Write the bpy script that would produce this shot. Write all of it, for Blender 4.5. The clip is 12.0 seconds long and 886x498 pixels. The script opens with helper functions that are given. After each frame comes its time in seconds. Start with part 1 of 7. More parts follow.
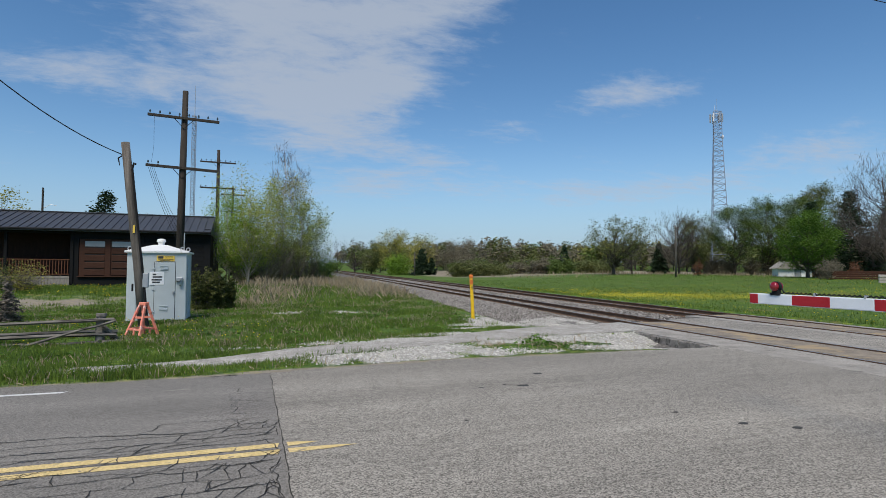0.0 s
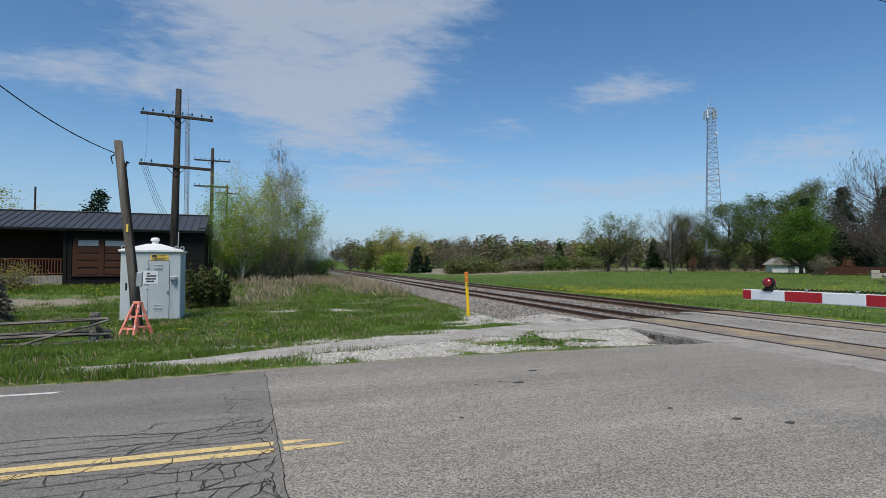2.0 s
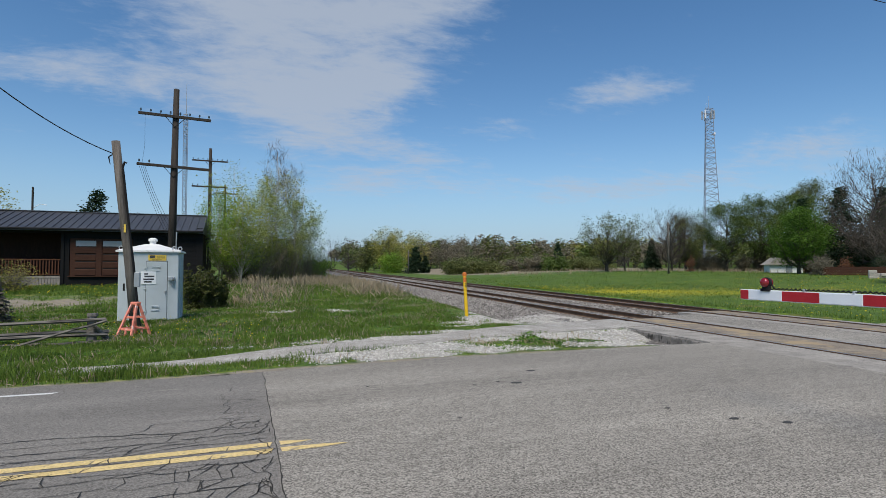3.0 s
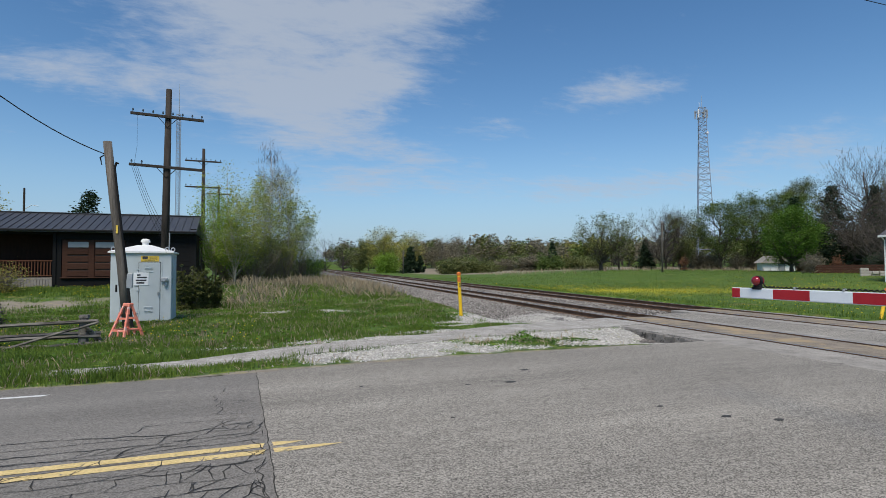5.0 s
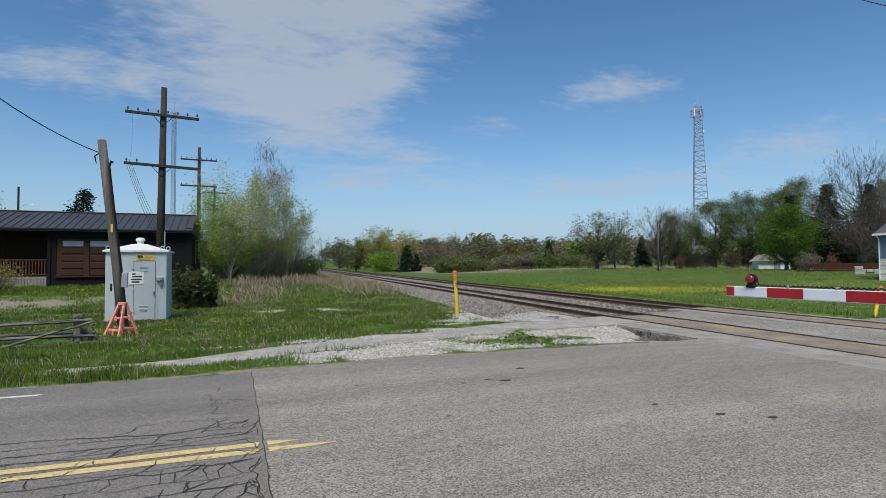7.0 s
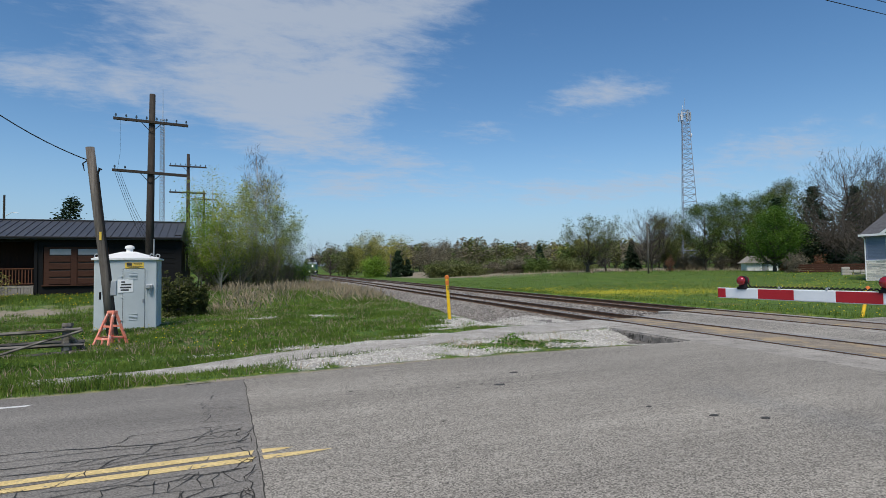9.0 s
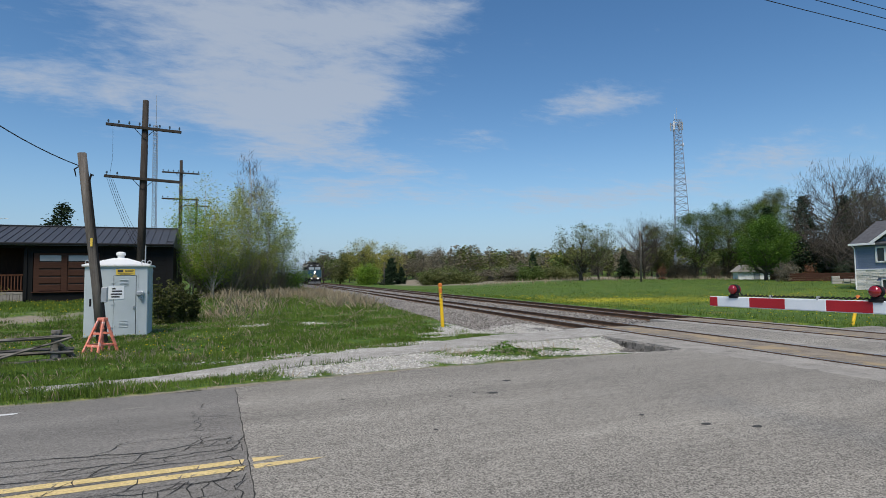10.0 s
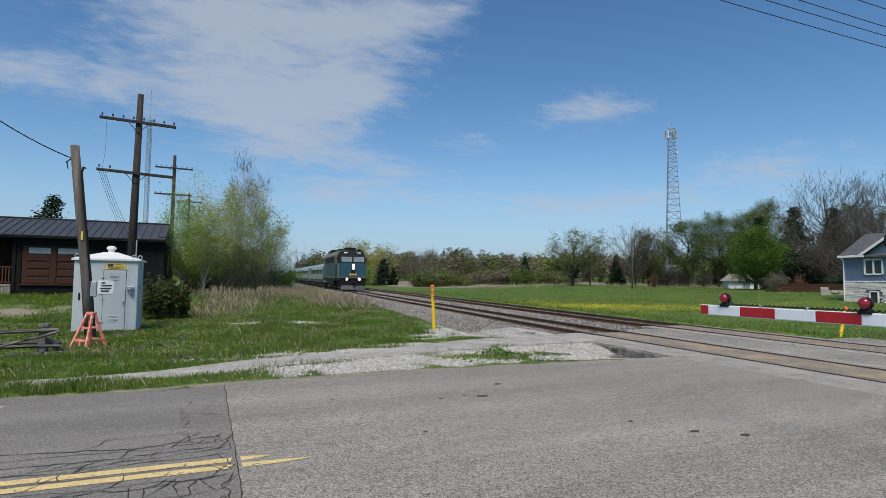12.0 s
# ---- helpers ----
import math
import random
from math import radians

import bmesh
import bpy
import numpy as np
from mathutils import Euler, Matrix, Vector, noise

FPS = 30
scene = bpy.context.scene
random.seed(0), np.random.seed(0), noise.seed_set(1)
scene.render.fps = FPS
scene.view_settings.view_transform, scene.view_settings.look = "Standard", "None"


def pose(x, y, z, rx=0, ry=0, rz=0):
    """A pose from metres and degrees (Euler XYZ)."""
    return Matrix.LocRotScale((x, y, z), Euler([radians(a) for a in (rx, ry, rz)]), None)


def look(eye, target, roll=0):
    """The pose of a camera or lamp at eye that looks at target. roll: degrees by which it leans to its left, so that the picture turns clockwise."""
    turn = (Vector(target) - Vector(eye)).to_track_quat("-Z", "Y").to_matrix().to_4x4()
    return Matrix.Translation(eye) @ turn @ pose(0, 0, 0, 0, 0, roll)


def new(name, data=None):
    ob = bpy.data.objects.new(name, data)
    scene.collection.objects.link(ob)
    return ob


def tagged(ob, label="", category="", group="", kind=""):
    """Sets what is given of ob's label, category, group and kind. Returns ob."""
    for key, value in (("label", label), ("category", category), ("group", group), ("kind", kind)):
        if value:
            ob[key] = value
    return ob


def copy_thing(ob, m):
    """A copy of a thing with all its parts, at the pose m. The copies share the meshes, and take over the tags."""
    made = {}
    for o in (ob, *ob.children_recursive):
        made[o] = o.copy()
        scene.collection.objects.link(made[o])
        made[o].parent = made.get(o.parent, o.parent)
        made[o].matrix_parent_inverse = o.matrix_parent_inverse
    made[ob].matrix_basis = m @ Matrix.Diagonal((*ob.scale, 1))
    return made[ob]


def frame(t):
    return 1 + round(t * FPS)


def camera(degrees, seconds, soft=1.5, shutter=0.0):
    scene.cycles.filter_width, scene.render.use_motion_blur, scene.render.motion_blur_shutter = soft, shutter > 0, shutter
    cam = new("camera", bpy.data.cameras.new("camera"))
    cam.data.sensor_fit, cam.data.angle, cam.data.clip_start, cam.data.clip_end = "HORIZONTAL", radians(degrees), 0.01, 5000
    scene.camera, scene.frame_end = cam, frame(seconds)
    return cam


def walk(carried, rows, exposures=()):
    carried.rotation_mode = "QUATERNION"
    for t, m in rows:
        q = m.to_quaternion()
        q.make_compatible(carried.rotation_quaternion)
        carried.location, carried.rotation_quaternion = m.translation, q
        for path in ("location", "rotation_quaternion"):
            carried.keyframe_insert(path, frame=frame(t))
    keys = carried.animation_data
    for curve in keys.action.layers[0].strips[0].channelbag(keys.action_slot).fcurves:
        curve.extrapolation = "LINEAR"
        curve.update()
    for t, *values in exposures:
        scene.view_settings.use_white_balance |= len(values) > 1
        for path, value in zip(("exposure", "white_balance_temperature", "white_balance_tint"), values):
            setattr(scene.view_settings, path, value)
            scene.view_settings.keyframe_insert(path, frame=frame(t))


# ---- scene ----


# The world: x runs along the road, y across it towards the field, z up; the road and the rails at the crossing lie at z = 0.
def stand(shift, yaw, pitch, roll):
    """The camera's pose: shift to its right, yaw to the left of +y, pitch upwards, roll as look() takes it."""
    a = radians(yaw)
    turn = Matrix.Rotation(a, 4, "Z") @ Matrix.Rotation(radians(90 + pitch), 4, "X") @ Matrix.Rotation(radians(roll), 4, "Z")
    return Matrix.Translation((shift * math.cos(a), shift * math.sin(a), 1.6)) @ turn


cam = camera(77.0, 12.0, soft=0.6)
walk(cam, [
    (0, stand(-0.007, -18.978, 2.225, 0.353)),
    (0.5, stand(-0.005, -19.004, 2.194, 0.200)),
    (1, stand(-0.008, -19.130, 2.093, 0.063)),
    (1.5, stand(-0.003, -19.286, 1.968, -0.112)),
    (2, stand(0.003, -19.457, 1.986, 0.082)),
    (2.5, stand(0.007, -19.562, 2.010, 0.050)),
    (3, stand(0.009, -19.621, 2.009, 0.046)),
    (5, stand(0.031, -20.158, 1.977, -0.209)),
    (5.5, stand(0.028, -20.295, 1.925, -0.145)),
    (6, stand(0.045, -20.334, 1.888, -0.229)),
    (6.5, stand(0.039, -20.438, 1.877, -0.191)),
    (7, stand(0.046, -20.514, 1.845, -0.265)),
    (9, stand(0.020, -21.443, 2.327, -0.841)),
    (9.5, stand(0.015, -21.856, 2.864, -0.796)),
    (10, stand(0.022, -22.125, 3.107, -0.650)),
    (10.5, stand(0.028, -22.102, 3.165, -0.133)),
    (11, stand(0.023, -22.226, 3.194, 0.678)),
    (11.5, stand(0.018, -22.474, 3.274, 0.168)),
    (12, stand(0.009, -22.869, 3.326, 0.704)),
])

# ---- world, sun, exposure ----
SUN_AZIMUTH, SUN_HEIGHT = radians(214), radians(56)   # clockwise from +y


def sky():
    world = bpy.data.worlds.new("sky")
    scene.world, world.use_nodes = world, True
    nt = world.node_tree
    nt.nodes.clear()
    add, link = nt.nodes.new, nt.links.new

    def calc(op, a, b=None, c=None):
        n = add("ShaderNodeMath")
        n.operation = op
        for i, v in enumerate((a, b, c)):
            if v is None:
                continue
            if isinstance(v, (int, float)):
                n.inputs[i].default_value = v
            else:
                link(v, n.inputs[i])
        return n.outputs[0]

    air = add("ShaderNodeTexSky")
    air.sky_type, air.sun_disc = "NISHITA", False
    air.sun_elevation, air.sun_rotation = SUN_HEIGHT, SUN_AZIMUTH
    air.air_density, air.dust_density, air.ozone_density = 1.0, 0.0, 2.0
    way = add("ShaderNodeTexCoord")
    xyz = add("ShaderNodeSeparateXYZ")
    link(way.outputs["Generated"], xyz.inputs[0])
    x, y, z = xyz.outputs
    az = calc("MULTIPLY", calc("ARCTAN2", x, y), 57.2958)
    el = calc("MULTIPLY", calc("ARCSINE", z), 57.2958)
    # cloud banks: azimuth, height, half width, half height in degrees, how dense
    total = None
    for a0, e0, wa, we, k in CLOUDS:
        da = calc("DIVIDE", calc("SUBTRACT", az, a0), wa)
        de = calc("DIVIDE", calc("SUBTRACT", el, e0), we)
        g = calc("EXPONENT", calc("MULTIPLY", calc("ADD", calc("MULTIPLY", da, da), calc("MULTIPLY", de, de)), -1.0))
        g = calc("MULTIPLY", g, k)
        total = g if total is None else calc("ADD", total, g)
    # the wisps lie on a flat layer high up
    up = calc("MAXIMUM", calc("ADD", z, 0.12), 0.02)
    flat = add("ShaderNodeCombineXYZ")
    link(calc("DIVIDE", x, up), flat.inputs[0])
    link(calc("DIVIDE", y, up), flat.inputs[1])

    def wisps(size, detail, rough, stretch):
        m = add("ShaderNodeMapping")
        m.inputs["Scale"].default_value = stretch
        m.inputs["Rotation"].default_value = (0, 0, radians(25))
        link(flat.outputs[0], m.inputs[0])
        n = add("ShaderNodeTexNoise")
        n.inputs["Scale"].default_value, n.inputs["Detail"].default_value, n.inputs["Roughness"].default_value = size, detail, rough
        n.inputs["Distortion"].default_value = 0.35
        link(m.outputs[0], n.inputs["Vector"])
        return n.outputs["Fac"]

    broad = wisps(2.1, 8, 0.62, (1.0, 1.3, 1))
    fine = wisps(8.0, 6, 0.68, (1.0, 1.8, 1))
    veil = calc("MULTIPLY_ADD", fine, 0.75, calc("MULTIPLY", broad, 1.35))        # about 0.5 to 1.6
    body = calc("ADD", calc("MULTIPLY", total, 0.74), calc("SUBTRACT", veil, 1.2))
    ramp = add("ShaderNodeMapRange")
    ramp.interpolation_type = "SMOOTHSTEP"
    ramp.inputs["From Min"].default_value, ramp.inputs["From Max"].default_value = 0.0, 0.72
    ramp.inputs["To Max"].default_value = 0.8
    link(body, ramp.inputs[0])
    # clouds reflect the sun: a pale grey, a little darker where they are thick
    glow = add("ShaderNodeMix")
    glow.data_type = "RGBA"
    glow.inputs[6].default_value, glow.inputs[7].default_value = (4.5, 5.2, 6.3, 1), (4.2, 4.7, 5.5, 1)
    link(ramp.outputs[0], glow.inputs[0])
    mix = add("ShaderNodeMix")
    mix.data_type = "RGBA"
    link(ramp.outputs[0], mix.inputs[0])
    rich = add("ShaderNodeHueSaturation")
    rich.inputs["Saturation"].default_value, rich.inputs["Value"].default_value = 1.22, 1.12
    link(air.outputs[0], rich.inputs["Color"])
    # pale haze towards the horizon
    low = add("ShaderNodeMapRange")
    low.interpolation_type = "SMOOTHERSTEP"
    low.inputs["From Min"].default_value, low.inputs["From Max"].default_value = 15.0, -5.0
    low.inputs["To Max"].default_value = 0.95
    link(el, low.inputs[0])
    haze = add("ShaderNodeMix")
    haze.data_type = "RGBA"
    haze.inputs[7].default_value = (2.0, 3.35, 5.5, 1)
    link(low.outputs[0], haze.inputs[0])
    link(rich.outputs[0], haze.inputs[6])
    link(haze.outputs[2], mix.inputs[6])
    link(glow.outputs[2], mix.inputs[7])
    back = add("ShaderNodeBackground")
    back.inputs["Strength"].default_value = 0.1
    out = add("ShaderNodeOutputWorld")
    link(mix.outputs[2], back.inputs[0])
    link(back.outputs[0], out.inputs[0])


CLOUDS = ((2, 23.5, 14, 6.0, 1.1), (16, 25, 8, 2.8, 0.85), (5, 17, 9, 2.8, 0.9), (13, 19, 5, 2.2, 0.7), (-13, 16.3, 8, 1.8, 0.9), (36.5, 17.2, 7.0, 2.0, 0.72), (8.5, 13, 10, 2.2, 0.75),
          (18, 10.5, 9, 1.6, 0.4), (37, 7.8, 13, 1.6, 0.72), (10, 8.5, 9, 1.5, 0.65), (24, 26.5, 3, 1.0, 0.4), (53, 10.5, 8, 1.8, 0.65), (24, 14, 5, 1.2, 0.3))
sky()
lamp = bpy.data.lights.new("sun", "SUN")
lamp.energy, lamp.angle, lamp.color = 3.75, radians(26), (1.0, 0.92, 0.8)   # behind thin cloud
sun = new("sun", lamp)
sun.matrix_world = look((math.sin(SUN_AZIMUTH) * math.cos(SUN_HEIGHT) * 60, math.cos(SUN_AZIMUTH) * math.cos(SUN_HEIGHT) * 60, math.sin(SUN_HEIGHT) * 60), (0, 0, 0))
scene.view_settings.exposure = 0.06


# ---- materials ----
def surface(name, low, high, size=4.0, rough=0.8, bump=0.2, metal=0.0, fine=60.0, spots=None, spot_at=0.62, spot_size=9.0, stretch=(1, 1, 1),
            each=0.0, island=0.0, coat=0.0, relief=0.01, grain_weight=0.55, speck=None):
    """A surface of two colours mixed by coarse and fine noise, with stains, bump and a change from piece to piece."""
    m = bpy.data.materials.new(name)
    m.use_nodes = True
    nt = m.node_tree
    b = nt.nodes["Principled BSDF"]
    add, link = nt.nodes.new, nt.links.new
    where = add("ShaderNodeTexCoord")
    mp = add("ShaderNodeMapping")
    mp.inputs["Scale"].default_value = stretch
    link(where.outputs["Object"], mp.inputs[0])

    def cloud(scale, detail):
        n = add("ShaderNodeTexNoise")
        n.inputs["Scale"].default_value, n.inputs["Detail"].default_value = scale, detail
        n.inputs["Roughness"].default_value = 0.62
        link(mp.outputs[0], n.inputs["Vector"])
        return n.outputs["Fac"]

    coarse, grain = cloud(size, 5), cloud(fine, 3)
    both = add("ShaderNodeMath")
    both.operation = "MULTIPLY_ADD"
    link(grain, both.inputs[0])
    both.inputs[1].default_value = grain_weight
    link(coarse, both.inputs[2])
    rng = add("ShaderNodeMapRange")
    rng.inputs["From Min"].default_value, rng.inputs["From Max"].default_value = 0.22 + 0.5 * grain_weight, 0.78 + 0.5 * grain_weight
    link(both.outputs[0], rng.inputs[0])
    mix = add("ShaderNodeMix")
    mix.data_type = "RGBA"
    mix.inputs[6].default_value, mix.inputs[7].default_value = (*low, 1), (*high, 1)
    link(rng.outputs[0], mix.inputs[0])
    colour = mix.outputs[2]
    if spots:
        at = add("ShaderNodeMapRange")
        at.inputs["From Min"].default_value, at.inputs["From Max"].default_value = spot_at, spot_at + 0.08
        link(cloud(spot_size, 6), at.inputs[0])
        over = add("ShaderNodeMix")
        over.data_type = "RGBA"
        over.inputs[7].default_value = (*spots, 1)
        link(at.outputs[0], over.inputs[0])
        link(colour, over.inputs[6])
        colour = over.outputs[2]
    if speck:
        # single grains of stone: cell size and how far they differ
        cell = add("ShaderNodeTexVoronoi")
        cell.inputs["Scale"].default_value = speck[0]
        link(where.outputs["Object"], cell.inputs["Vector"])
        tone = add("ShaderNodeSeparateColor")
        link(cell.outputs["Color"], tone.inputs[0])
        span = add("ShaderNodeMapRange")
        span.inputs["To Min"].default_value, span.inputs["To Max"].default_value = 1 - speck[1], 1 + speck[1]
        link(tone.outputs[0], span.inputs[0])
        grainy = add("ShaderNodeHueSaturation")
        link(span.outputs[0], grainy.inputs["Value"])
        link(colour, grainy.inputs["Color"])
        colour = grainy.outputs[0]
    if each or island:
        info = add("ShaderNodeObjectInfo") if each else add("ShaderNodeNewGeometry")
        source = info.outputs["Random"] if each else info.outputs["Random Per Island"]
        k = each or island
        val = add("ShaderNodeMapRange")
        val.inputs["To Min"].default_value, val.inputs["To Max"].default_value = 1 - k, 1 + k
        link(source, val.inputs[0])
        hsv = add("ShaderNodeHueSaturation")
        link(val.outputs[0], hsv.inputs["Value"])
        link(colour, hsv.inputs["Color"])
        colour = hsv.outputs[0]
    link(colour, b.inputs["Base Color"])
    b.inputs["Metallic"].default_value = metal
    b.inputs["Coat Weight"].default_value = coat
    if rough >= 0.7:
        b.inputs["Specular IOR Level"].default_value = 0.2
    rr = add("ShaderNodeMapRange")
    rr.inputs["To Min"].default_value, rr.inputs["To Max"].default_value = max(rough - 0.1, 0.03), min(rough + 0.1, 1)
    link(coarse, rr.inputs[0])
    link(rr.outputs[0], b.inputs["Roughness"])
    if bump:
        bp = add("ShaderNodeBump")
        bp.inputs["Strength"].default_value, bp.inputs["Distance"].default_value = bump, relief
        link(both.outputs[0], bp.inputs["Height"])
        link(bp.outputs[0], b.inputs["Normal"])
    return m


def leafy(name, low, high, see=0.35):
    """Foliage: two greens from leaf to leaf, with light that comes through."""
    m = bpy.data.materials.new(name)
    m.use_nodes = True
    nt = m.node_tree
    b = nt.nodes["Principled BSDF"]
    add, link = nt.nodes.new, nt.links.new
    geo = add("ShaderNodeNewGeometry")
    n = add("ShaderNodeTexNoise")
    n.inputs["Scale"].default_value = 0.7
    where = add("ShaderNodeTexCoord")
    link(where.outputs["Object"], n.inputs["Vector"])
    s = add("ShaderNodeMath")
    s.operation = "MULTIPLY_ADD"
    link(geo.outputs["Random Per Island"], s.inputs[0])
    s.inputs[1].default_value = 0.6
    link(n.outputs["Fac"], s.inputs[2])
    r = add("ShaderNodeMapRange")
    r.inputs["From Min"].default_value, r.inputs["From Max"].default_value = 0.35, 1.15
    link(s.outputs[0], r.inputs[0])
    mix = add("ShaderNodeMix")
    mix.data_type = "RGBA"
    mix.inputs[6].default_value, mix.inputs[7].default_value = (*low, 1), (*high, 1)
    link(r.outputs[0], mix.inputs[0])
    link(mix.outputs[2], b.inputs["Base Color"])
    b.inputs["Roughness"].default_value = 0.65
    b.inputs["Specular IOR Level"].default_value = 0.25
    tr = add("ShaderNodeBsdfTranslucent")
    link(mix.outputs[2], tr.inputs[0])
    sh = add("ShaderNodeMixShader")
    sh.inputs[0].default_value = see
    link(b.outputs[0], sh.inputs[1])
    link(tr.outputs[0], sh.inputs[2])
    link(sh.outputs[0], nt.nodes["Material Output"].inputs[0])
    return m


def lit(name, colour, strength):
    m = surface(name, colour, colour, bump=0)
    b = m.node_tree.nodes["Principled BSDF"]
    b.inputs["Emission Color"].default_value, b.inputs["Emission Strength"].default_value = (*colour, 1), strength
    return m


def pane(name, tint, rough=0.05):
    m = surface(name, tint, tuple(c * 1.3 for c in tint), size=1.5, rough=rough + 0.08, bump=0)
    m.node_tree.nodes["Principled BSDF"].inputs["Specular IOR Level"].default_value = 0.9
    return m


